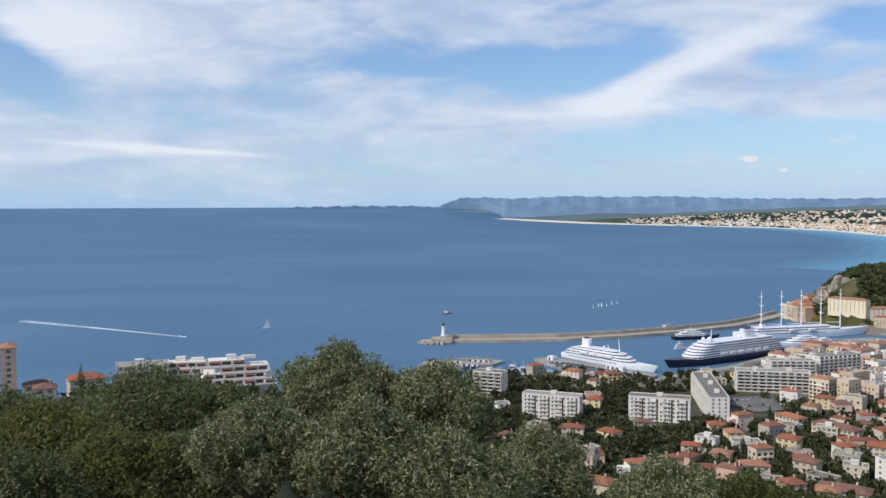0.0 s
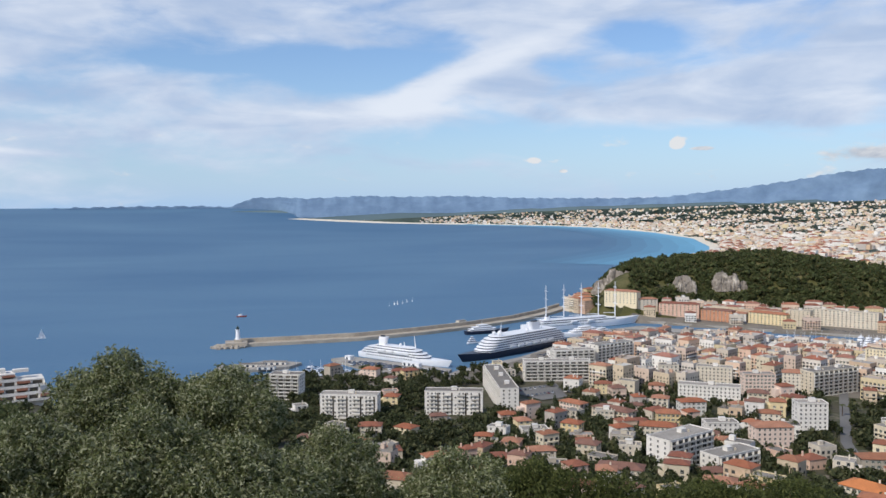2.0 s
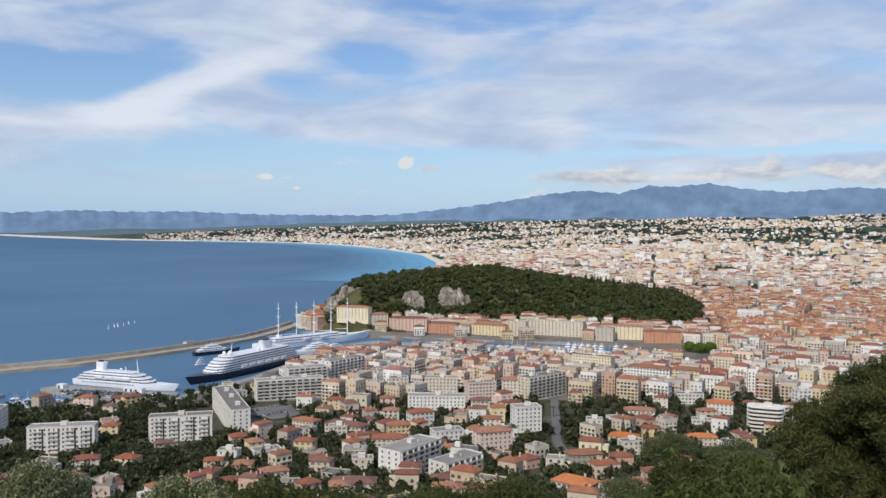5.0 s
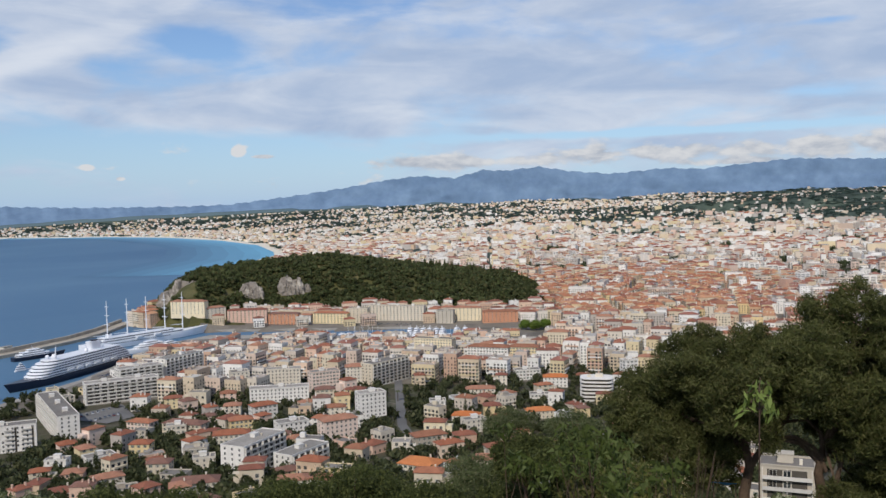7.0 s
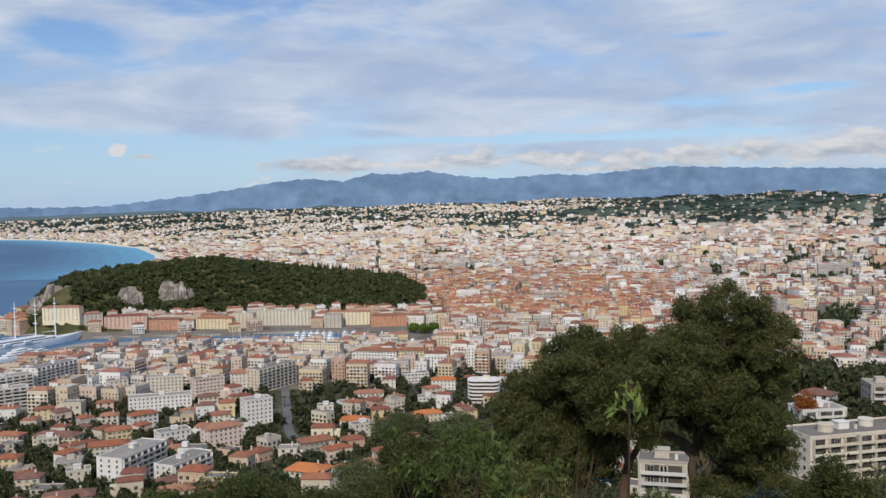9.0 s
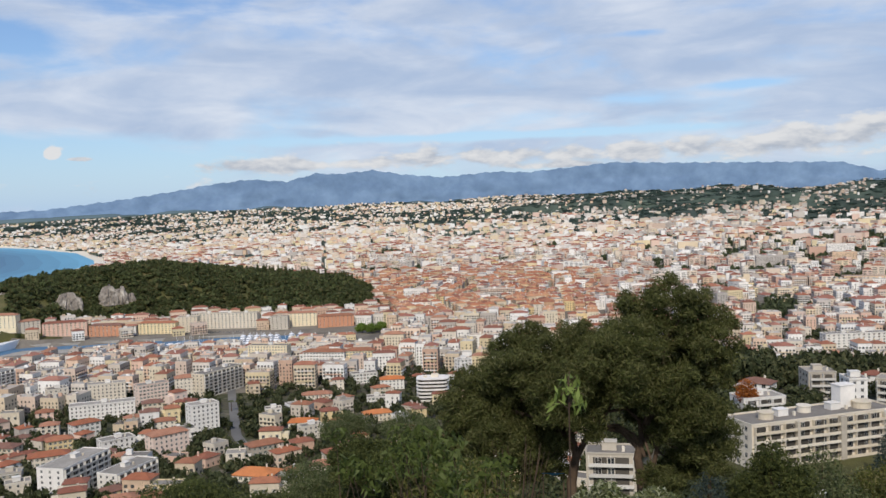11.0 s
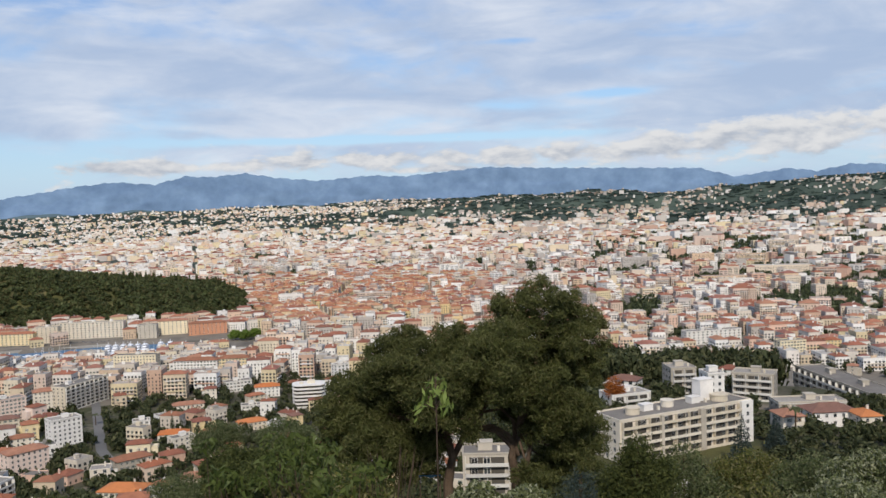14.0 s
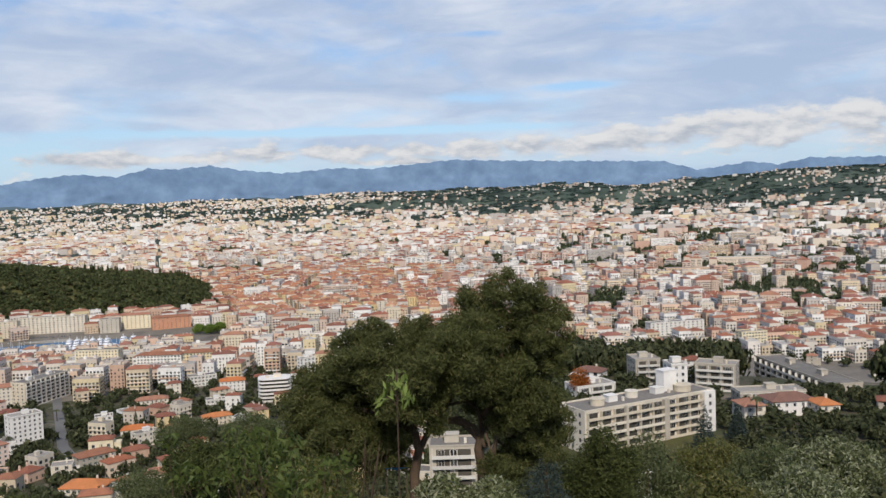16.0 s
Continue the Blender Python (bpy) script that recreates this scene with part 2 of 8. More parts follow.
M_pine = leafy("pine_needles", ["535931", "5c6137", "686a3f", "4b502e", "72714a"], grain=0.5)
M_bush = leafy("bush_leaves", ["6c6c3c", "797743", "606536", "868159", "555c33"], grain=0.4)
M_oak = leafy("oak_leaves", ["5a6340", "667048", "747a55", "505a38", "80825e"], grain=0.3)
M_pine_light = leafy("light_pine_needles", ["525a32", "5e6538", "49522d", "6c7042", "424a2a"], grain=0.4)
M_bark = material("bark", ["4a3c30", "5a4a3b"], vary="noise", grain=6, amount=0.4, bump=0.6, stain=1.0)

M_sea = bpy.data.materials.new("sea_water")
M_sea.use_nodes = True
st = M_sea.node_tree
sb = st.nodes["Principled BSDF"]
sb.inputs["Roughness"].default_value = 0.6
sb.inputs["Specular IOR Level"].default_value = 0.18
sgeo = st.nodes.new("ShaderNodeNewGeometry")
smap = st.nodes.new("ShaderNodeMapping")
smap.inputs["Scale"].default_value = (0.0011, 0.0026, 0.01)
st.links.new(sgeo.outputs["Position"], smap.inputs[0])
sn = st.nodes.new("ShaderNodeTexNoise")
sn.inputs["Scale"].default_value = 1.0
sn.inputs["Detail"].default_value = 5
sn.inputs["Distortion"].default_value = 0.7
st.links.new(smap.outputs[0], sn.inputs["Vector"])
sr = st.nodes.new("ShaderNodeValToRGB")
sr.color_ramp.elements[0].position, sr.color_ramp.elements[1].position = 0.3, 0.72
sr.color_ramp.elements[0].color, sr.color_ramp.elements[1].color = (0.066, 0.152, 0.262, 1), (0.104, 0.205, 0.312, 1)
st.links.new(sn.outputs["Fac"], sr.inputs[0])
st.links.new(sr.outputs[0], sb.inputs["Base Color"])
sw = st.nodes.new("ShaderNodeTexNoise")
sw.inputs["Scale"].default_value = 0.12
sw.inputs["Detail"].default_value = 4
st.links.new(sgeo.outputs["Position"], sw.inputs["Vector"])
sbump = st.nodes.new("ShaderNodeBump")
sbump.inputs["Strength"].default_value = 0.5
sbump.inputs["Distance"].default_value = 1.0
st.links.new(sw.outputs["Fac"], sbump.inputs["Height"])
level = st.nodes.new("ShaderNodeCombineXYZ")
level.inputs[2].default_value = 1.0
st.links.new(level.outputs[0], sbump.inputs["Normal"])
st.links.new(sbump.outputs[0], sb.inputs["Normal"])

# ---- the lie of the land ----
NEAR = 2200.0


def recede(p):
    """Beyond 2.2 km the country is laid out at a shrinking scale, so that the horizon stays within reach."""
    p = np.asarray(p, float)
    v = p - (0, 0, EYE)
    d = np.maximum(np.hypot(v[:, 0], v[:, 1]), 1e-6)
    k = np.where(d > NEAR, (2 * NEAR - NEAR * NEAR / d) / d, 1.0)
    return (0, 0, EYE) + v * k[:, None]


COAST = [(-3000, -200), (-900, 250), (-520, 430), (-320, 600), (-120, 760), (0, 835), (70, 838), (112, 838), (124, 850), (197, 812),
         (295, 878), (399, 978), (450, 1040), (500, 1062), (640, 925), (754, 790), (822, 852), (672, 1004), (565, 1120), (520, 1260), (505, 1310),
         (575, 1345), (600, 1390), (660, 1500), (800, 1700), (1150, 2120), (1641, 2674), (1862, 3054), (2196, 3758), (2450, 4650),
         (2600, 5700), (2500, 6500), (2050, 7400), (1500, 8300), (800, 11800), (1700, 14500), (2600, 16500), (0, 30000), (9000, 60000), (60000, 60000), (60000, -3000), (-3000, -3000)]
CX, CY = np.array(COAST, float).T


def on_land(x, y):
    inside = np.zeros(np.shape(x), bool)
    j = len(CX) - 1
    for i in range(len(CX)):
        cross = ((CY[i] > y) != (CY[j] > y)) & (x < (CX[j] - CX[i]) * (y - CY[i]) / (CY[j] - CY[i] + 1e-9) + CX[i])
        inside ^= cross
        j = i
    return inside




def shore(x, y):
    """Metres to the nearest stretch of the coast."""
    best = np.full(np.shape(x), 1e9)
    for i in range(len(CX) - 5):
        ax, ay, bx, by = CX[i], CY[i], CX[i + 1], CY[i + 1]
        t = np.clip(((x - ax) * (bx - ax) + (y - ay) * (by - ay)) / ((bx - ax) ** 2 + (by - ay) ** 2), 0, 1)
        best = np.minimum(best, np.hypot(x - ax - t * (bx - ax), y - ay - t * (by - ay)))
    return best


HILL_AZ = [23.0, 23.9, 24.6, 25.6, 27.7, 31.4, 34.7, 36.9, 40.6, 44.4, 46.4, 47.6, 48.6]
HILL_Z = [0, 18, 44, 58, 64, 70, 76, 67, 55, 45, 38, 20, 0]
HILL_D = [1490, 1490, 1495, 1500, 1550, 1600, 1600, 1580, 1530, 1500, 1480, 1470, 1470]
CREST_AZ = [10, 14, 19, 24, 28, 33, 38, 44, 50, 54, 59, 64, 68, 71, 78, 81, 84, 86, 89, 95]
CREST_EL = [-0.7, -0.8, -0.3, 0.0, 0.2, 0.3, 0.45, 0.4, 0.35, 0.3, 0.45, 0.45, 0.3, 0.5, 0.4, 0.5, 0.9, 1.2, 1.2, 1.2]
WOBBLE = [(0.9, 0.0031, 0.0012, 0.3), (0.7, -0.0014, 0.0036, 1.7), (0.6, 0.0052, -0.0041, 4.0), (0.4, 0.0081, 0.0070, 2.2), (0.3, -0.0110, 0.0093, 5.1)]


def wobble(x, y):
    return sum(a * np.sin(p * x + q * y + r) for a, p, q, r in WOBBLE)


def height(x, y):
    """Metres above the sea, without the water's cut."""
    x, y = np.asarray(x, float), np.asarray(y, float)
    d = np.hypot(x, y)
    az = np.degrees(np.arctan2(x, y))
    z = 4 + 157 * np.exp(-((d / 270) ** 1.45))
    left = 1 / (1 + np.exp((az + 7) / 1.5))
    z = np.maximum(z, 80 * left / (1 + np.exp((d - 492) / 10)))
    side = 1 / (1 + np.exp(-(az - 64) / 1.2)) / (1 + np.exp((az - 130) / 8))
    z = np.maximum(z, (81 - 0.012 * d) * side / (1 + np.exp((d - 525) / 18)))
    ridge = np.interp(az, HILL_AZ, HILL_Z, 0, 0)
    mid = np.interp(az, HILL_AZ, HILL_D)
    z = z + ridge * np.exp(-np.abs((d - mid) / 190) ** 3.2)
    far = np.clip((d - 1900) / 4900, 0, 1)
    top = EYE + 6800 * np.tan(np.radians(np.interp(az, CREST_AZ, CREST_EL)))
    inland = np.clip((az - 12) / 22, 0, 1)
    z = z + far**1.6 * (top - 4) * np.where(d > 6800, np.clip(1.3 - d / 22000, 0.2, 1), 1)
    rise = 1 / (1 + np.exp(-(az - 70) / 4.0)) * np.exp(-(((d - 3000) / 800) ** 2))
    z = z + 30 * rise
    z = z + wobble(x, y) * np.clip((d - 2300) / 2500, 0, 1) * 24 * inland
    z = np.where(d > 1800, np.minimum(z, 3 + 0.05 * shore(x, y)), z)
    return z


def ground(x, y):
    z = height(x, y)
    return np.where(on_land(np.asarray(x, float), np.asarray(y, float)), np.maximum(z, 2.6), -4.0)


def gz(x, y):
    return float(ground(np.array([x]), np.array([y]))[0])


def mesh_object(name, verts, faces, mats, index=None, parent=None, smooth=False):
    me = bpy.data.meshes.new(name)
    verts = np.asarray(verts, float)
    if isinstance(faces, np.ndarray):
        n, k = faces.shape
        me.vertices.add(len(verts))
        me.vertices.foreach_set("co", verts.ravel())
        me.loops.add(n * k)
        me.loops.foreach_set("vertex_index", faces.ravel().astype(np.int32))
        me.polygons.add(n)
        me.polygons.foreach_set("loop_start", np.arange(0, n * k, k, dtype=np.int32))
        me.update(calc_edges=True)
    else:
        me.from_pydata([tuple(v) for v in verts], [], faces)
    for m in mats if isinstance(mats, (list, tuple)) else [mats]:
        me.materials.append(m)
    if index is not None:
        me.polygons.foreach_set("material_index", np.asarray(index, np.int32))
    me.polygons.foreach_set("use_smooth", np.full(len(me.polygons), smooth, bool))
    me.validate()
    ob = new(name, me)
    if parent:
        ob.parent = parent
    return ob


def polar(azs, ds):
    a, d = np.meshgrid(np.radians(azs), ds, indexing="ij")
    x, y = (d * np.sin(a)).ravel(), (d * np.cos(a)).ravel()
    na, nd = len(azs), len(ds)
    i, j = np.meshgrid(np.arange(na - 1), np.arange(nd - 1), indexing="ij")
    o = (i * nd + j).ravel()
    return x, y, np.stack([o, o + 1, o + nd + 1, o + nd], 1)


AZS = np.concatenate([np.arange(-180, -40, 5.0), np.arange(-40, 100, 0.55), np.arange(100, 181, 5.0)])
DS = np.concatenate([np.arange(0.5, 60, 3.0), np.arange(60, 700, 12.0), np.arange(700, 1900, 14.0), np.geomspace(1900, 40000, 110)])
gx, gy, gf = polar(AZS, DS)
gzz = ground(gx, gy)
# under the viewpoint the hill is level
gd = np.hypot(gx, gy)
cx, cy = gx[gf].mean(1), gy[gf].mean(1)
cd, caz = np.hypot(cx, cy), np.degrees(np.arctan2(cx, cy))
ch = height(cx, cy)
green = (cd < 800) & (caz < 66) & ((caz > 12) | (cd < 760)) | (cd < 620) | (ch > 30) & (cd < 1900) | (ch > 6) & (cd > 1270) & (cd < 1850) & (caz > 22) & (caz < 50.5) | (cd > 2300)
land = mesh_object("ground", recede(np.stack([gx, gy, gzz], 1)), gf, [M_ground, M_scrub, M_far_hazed, M_maquis, M_garden], np.where(cd > 9500, 2, np.where((cd > 1200) & green & ((cd > 1900) | (caz > 51)), 3, np.where((cd > 330) & (cd < 1200) & green, 4, green.astype(int)))), smooth=True)
tagged(land, "wooded hillside running down to a built-up coastal plain", "ground", kind="structure")

sx, sy, sf = polar(np.arange(-180, 181, 2.0), np.concatenate([[0.5], np.geomspace(100, 400000, 90)]))
water = mesh_object("water", recede(np.stack([sx, sy, np.zeros(len(sx))], 1)), sf, M_sea, smooth=True)
tagged(water, "calm blue sea with faint wind streaks", "sea", kind="structure")

# far mountains
MTN_AZ = [-12, -9.6, -6, -1.6, -0.6, 0.2, 1.06, 3.08, 4.46, 8.35, 10.9, 14.6, 19, 25, 28, 32.4, 36, 38, 40.4, 42.75, 44.7, 46, 48.4, 50.4, 53, 56.5, 58.6, 64.1, 67.6, 77.7, 80, 83.1, 84.7, 86.5, 89, 96]
MTN_EL = [-0.1, 0.0, 0.06, 0.05, -0.05, 0.2, 0.56, 0.6, 0.5, 0.67, 0.58, 0.62, 0.45, 0.4, 0.45, 0.95, 1.45, 1.8, 2.05, 1.85, 2.35, 2.25, 2.45, 2.1, 1.85, 2.1, 1.98, 2.42, 2.25, 1.85, 1.2, 1.6, 1.35, 1.7, 1.6, 1.5]
azs = np.arange(-11.5, 100, 0.12)
crest = np.interp(azs, MTN_AZ, MTN_EL) + 0.03 * np.sin(azs * 5.1) + 0.02 * np.sin(azs * 11.7 + 1)
rows = np.linspace(0, 1, 26)
mv = []
for a, c in zip(azs, crest):
    for r in rows:
        dist = 12500 + 5500 * r + 500 * math.sin(a * 1.9 + r * 5) * r * (1 - r) + (1500 * noise.noise(Vector((a * 0.45, r * 2.2, 1))) + 650 * noise.noise(Vector((a * 1.3, r * 5, 7)))) * (1 - r) * min(1, max(0.12, (a - 16) / 20)) + 85000 * (1 - min(1, max(0, (a + 1) / 5)))
        foot = -math.degrees(math.atan(163 / (12500 + 85000 * (1 - min(1, max(0, (a + 1) / 5))))))
        el = foot + (c - foot) * (r ** 0.75) + 0.17 * noise.noise(Vector((a * 0.7, r * 5, 4))) * r * (1 - r) * 4 * min(1, max(0, c))
        mv.append((dist * math.sin(radians(a)), dist * math.cos(radians(a)), EYE + dist * math.tan(radians(el))))
na, nr = len(azs), len(rows)
ii, jj = np.meshgrid(np.arange(na - 1), np.arange(nr - 1), indexing="ij")
oo = (ii * nr + jj).ravel()
range_ = mesh_object("mountain_range", recede(mv), np.stack([oo, oo + nr, oo + nr + 1, oo + 1], 1), M_mtn_hazed, smooth=True)
tagged(range_, "mountain range coloured blue for haze along the horizon", "mountains", kind="structure")

# ---- the town ----
rng = np.random.default_rng(7)


class Heap:
    """Collects many small solids for one mesh."""

    def __init__(self):
        self.v, self.f, self.m, self.n = [], [], [], 0

    def add(self, verts, quads, mat):
        self.v.append(verts)
        self.f.append(np.asarray(quads) + self.n)
        self.m.append(np.full(len(quads), mat))
        self.n += len(verts)

    def build(self, name, mats, far=True):
        v = np.concatenate(self.v)
        return mesh_object(name, recede(v) if far else v, np.concatenate(self.f), mats, np.concatenate(self.m))


BOX = np.array([[0, 1, 5, 4], [1, 2, 6, 5], [2, 3, 7, 6], [3, 0, 4, 7], [4, 5, 6, 7]])


def turned(pts, x, y, z, rot):
    c, s = math.cos(rot), math.sin(rot)
    p = np.asarray(pts, float)
    return np.stack([x + p[:, 0] * c - p[:, 1] * s, y + p[:, 0] * s + p[:, 1] * c, z + p[:, 2]], 1)


def box_pts(w, d, z0, z1):
    return [(-w / 2, -d / 2, z0), (w / 2, -d / 2, z0), (w / 2, d / 2, z0), (-w / 2, d / 2, z0), (-w / 2, -d / 2, z1), (w / 2, -d / 2, z1), (w / 2, d / 2, z1), (-w / 2, d / 2, z1)]


def far_building(heap, x, y, w, d, h, rot, hip, windows, z=None, step=3.2):
    """Walls, roof and, where asked, window openings: 0 plaster, 1 tiles, 2 flat roof, 3 glass."""
    z = gz(x, y) if z is None else z
    heap.add(turned(box_pts(w, d, -4, h), x, y, z, rot), BOX[:4], 0)
    if hip:
        e = 0.5
        rise = min(w, d) * 0.22
        w2, d2 = w / 2 + e, d / 2 + e
        if w >= d:
            top = [(-w2 + d2, 0, h + rise), (w2 - d2, 0, h + rise)]
            f = [[0, 1, 5, 4], [2, 3, 4, 5]], [[1, 2, 5], [3, 0, 4]]
        else:
            top = [(0, -d2 + w2, h + rise), (0, d2 - w2, h + rise)]
            f = [[1, 2, 5, 4], [3, 0, 4, 5]], [[0, 1, 4], [2, 3, 5]]
        pts = [(-w2, -d2, h), (w2, -d2, h), (w2, d2, h), (-w2, d2, h)] + top
        # triangles are written as quads with a point in the middle of the eave
        pts2 = list(pts)
        quads = [list(q) for q in f[0]]
        for a, b, c in f[1]:
            pa, pb = np.array(pts[a]), np.array(pts[b])
            pts2.append(tuple((pa + pb) / 2))
            quads.append([a, len(pts2) - 1, b, c])
        heap.add(turned(pts2, x, y, z, rot), quads, 1)
        if windows:
            for _ in range(rng.integers(1, 4)):
                cu, cv = rng.uniform(-0.4, 0.4) * w, rng.uniform(-0.3, 0.3) * d
                heap.add(turned(np.array(box_pts(0.7, 1.2, h, h + rise + 1.0)) + (cu, cv, 0), x, y, z, rot), BOX, 0)
    else:
        heap.add(turned(box_pts(w - 0.6, d - 0.6, h - 0.5, h - 0.3), x, y, z, rot), BOX[4:], 2)
        for _ in range(rng.integers(1, 4) if z is None or windows or w > 26 else 0):
            cu, cv = rng.uniform(-0.36, 0.36) * w, rng.uniform(-0.3, 0.3) * d
            heap.add(turned(np.array(box_pts(rng.uniform(1.2, 4.5), rng.uniform(1.2, 3.5), h - 0.4, h + rng.uniform(0.9, 2.8))) + (cu, cv, 0), x, y, z, rot), BOX, rng.choice([0, 0, 2]))
    if windows == 2:
        pts, quads = [], []
        floors = max(1, int((h - 1.0) / 3.2))
        for side in range(4):
            run, off = (w, d / 2 + 0.1) if side % 2 == 0 else (d, w / 2 + 0.1)
            ca, sa = math.cos(side * math.pi / 2), math.sin(side * math.pi / 2)
            for k in range(floors):
                for lo, hi in ((-0.42, -0.08), (0.08, 0.42)):
                    n = len(pts)
                    for px, pz in ((lo * run, 1.2), (hi * run, 1.2), (hi * run, 2.5), (lo * run, 2.5)):
                        pts.append((px * ca + off * sa, px * sa - off * ca, pz + 3.2 * k))
                    quads.append([n, n + 1, n + 2, n + 3])
        heap.add(turned(pts, x, y, z, rot), quads, 3)
    elif windows:
        o = 0.06
        sets = {3: ([], [])}
        style = rng.random()
        floors = int((h - 1.2) / 3.1)
        for side in range(4):
            run, off = (w, d / 2 + o) if side % 2 == 0 else (d, w / 2 + o)
            nb = max(1, int(run / step))
            a = side * math.pi / 2
            ca, sa = math.cos(a), math.sin(a)
            pts, quads = sets[3]
            half, tall = (0.6, 1.7) if style < 0.6 else (1.0, 1.9)
            for k in range(floors):
                for b in range(nb):
                    if rng.random() < 0.12:
                        continue
                    u = (b + 0.5) / nb * run - run / 2
                    zz = 1.2 + 3.1 * k
                    n = len(pts)
                    for du, dz in ((-half, 0), (half, 0), (half, tall), (-half, tall)):
                        px, py = u + du, -off
                        pts.append((px * ca - py * sa, px * sa + py * ca, zz + dz))
                    quads.append([n, n + 1, n + 2, n + 3])
            if style > 0.55 and side in (0, 2) and floors > 2:
                # balconies along the front
                for k in range(1, floors):
                    bal = np.array(box_pts(run * 0.8, 1.1, 3.1 * k + 0.2, 3.1 * k + 1.2)) + (0, -off - 0.5, 0)
                    rotd = np.stack([bal[:, 0] * ca - bal[:, 1] * sa, bal[:, 0] * sa + bal[:, 1] * ca, bal[:, 2]], 1)
                    heap.add(turned(rotd, x, y, z, rot), BOX, 0)
        pts, quads = sets[3]
        if pts:
            heap.add(turned(pts, x, y, z, rot), quads, 3)


HEROES = []  # (x, y, radius) kept free of scattered houses


def free(x, y, r=0):
    return all((x - a) ** 2 + (y - b) ** 2 > (c + r) ** 2 for a, b, c in HEROES)


def place(az, d):
    return d * math.sin(radians(az)), d * math.cos(radians(az))


def land_at(x, y):
    return bool(on_land(np.array([x]), np.array([y]))[0])



# ---- builders ----


def part(name, verts, quads, mat, parent, label=""):
    ob = mesh_object(name, verts, [list(q) for q in quads], mat, parent=parent)
    if label:
        tagged(ob, label)
    return ob


def solid(w, d, z0, z1, x=0.0, y=0.0):
    v = np.array(box_pts(w, d, z0, z1), float)
    v[:, 0] += x
    v[:, 1] += y
    return v


BOX6 = [[0, 1, 5, 4], [1, 2, 6, 5], [2, 3, 7, 6], [3, 0, 4, 7], [4, 5, 6, 7], [3, 2, 1, 0]]


def joined(solids):
    v, f, n = [], [], 0
    for s in solids:
        v.append(s)
        f += [[a + n for a in q] for q in BOX6]
        n += len(s)
    return np.concatenate(v), f


def window_mesh(name, w, h, shutters):
    """A recessed pane between frame members, with open shutters where asked."""
    bars = [(-w / 2, w / 2, 0, 0.09), (-w / 2, w / 2, h - 0.09, h), (-w / 2, -w / 2 + 0.08, 0, h), (w / 2 - 0.08, w / 2, 0, h), (-0.04, 0.04, 0, h)]
    v, f, mi = [], [], []
    for x0, x1, z0, z1 in bars:
        n = len(v)
        v += [(x0, -0.12, z0), (x1, -0.12, z0), (x1, -0.12, z1), (x0, -0.12, z1)]
        f.append([n, n + 1, n + 2, n + 3])
        mi.append(1)
    n = len(v)
    v += [(-w / 2, -0.06, 0), (w / 2, -0.06, 0), (w / 2, -0.06, h), (-w / 2, -0.06, h)]
    f.append([n, n + 1, n + 2, n + 3])
    mi.append(0)
    if shutters:
        for s in (-1, 1):
            n = len(v)
            c = s * w * 0.78
            v += [(c - w * 0.26, -0.1, 0), (c + w * 0.26, -0.1, 0), (c + w * 0.26, -0.1, h), (c - w * 0.26, -0.1, h)]
            f.append([n, n + 1, n + 2, n + 3])
            mi.append(2)
    me = bpy.data.meshes.new(name)
    me.from_pydata(v, [], f)
    for m in (M_pane, M_frame, M_shutter):
        me.materials.append(m)
    me.polygons.foreach_set("material_index", mi)
    return me


M_pane = material("pane", ["30363c", "3c4247", "272c31", "4b4f50"], rough=0.15, vary="object", grain=0.5, amount=0.2, spec=0.6)
M_frame = material("window_frame_paint", ["d9d5cc"], vary="object", grain=1, amount=0.1)
M_shutter = material("shutter_paint", ["6b7a70", "8a8f86", "7b6a58", "a9a79c"], vary="object", grain=2, amount=0.2)
M_rail = material("balcony_parapet", ["d8d4cb", "c9c5bd"], vary="object", grain=0.7, amount=0.15)
# dark paint for flat panels that stand in for shade inside loggias
M_painted_shade = material("painted_loggia_shade", ["4a4640", "57524a"], vary="object", grain=0.6, amount=0.3)
TINTS = {
    "white": material("white_plaster", ["e6e2db", "dedad2"], vary="object", grain=0.5, amount=0.16, stain=0.12),
    "grey": material("grey_plaster", ["bfb6a6", "b3aa9b"], vary="object", grain=0.5, amount=0.18, stain=0.12),
    "cream": material("cream_plaster", ["d8cebc", "dcd3c2", "d0c4ae"], vary="object", grain=0.5, amount=0.16, stain=0.12),
    "yellow": material("yellow_plaster", ["e2d0a6", "dcc698", "e6d8b8"], vary="object", grain=0.5, amount=0.16, stain=0.12),
    "pink": material("pink_plaster", ["e0c4b2", "dab8a4", "e4cfc0"], vary="object", grain=0.5, amount=0.16, stain=0.12),
    "red": material("red_plaster", ["c08468", "c68f70"], vary="object", grain=0.5, amount=0.18, stain=0.12),
}
M_tiles = material("roof_tiles", ["9c6248", "905d49", "a66f54", "885848", "a97a62", "976850", "846255"], vary="object", grain=1.6, amount=0.35, bump=0.4, stain=0.2)
M_tiles_new = material("new_roof_tiles", ["c07444", "c67e4e"], vary="object", grain=1.6, amount=0.25, bump=0.4, stain=0.2)
M_felt = material("roof_felt", ["8f8a82", "7e7972", "a09a91"], vary="object", grain=0.8, amount=0.3, stain=0.15)
WINDOW = window_mesh("window", 1.25, 1.55, False)
WINDOW_SHUTTERS = window_mesh("window", 1.0, 1.6, True)
FRENCH = window_mesh("window", 1.9, 2.15, False)


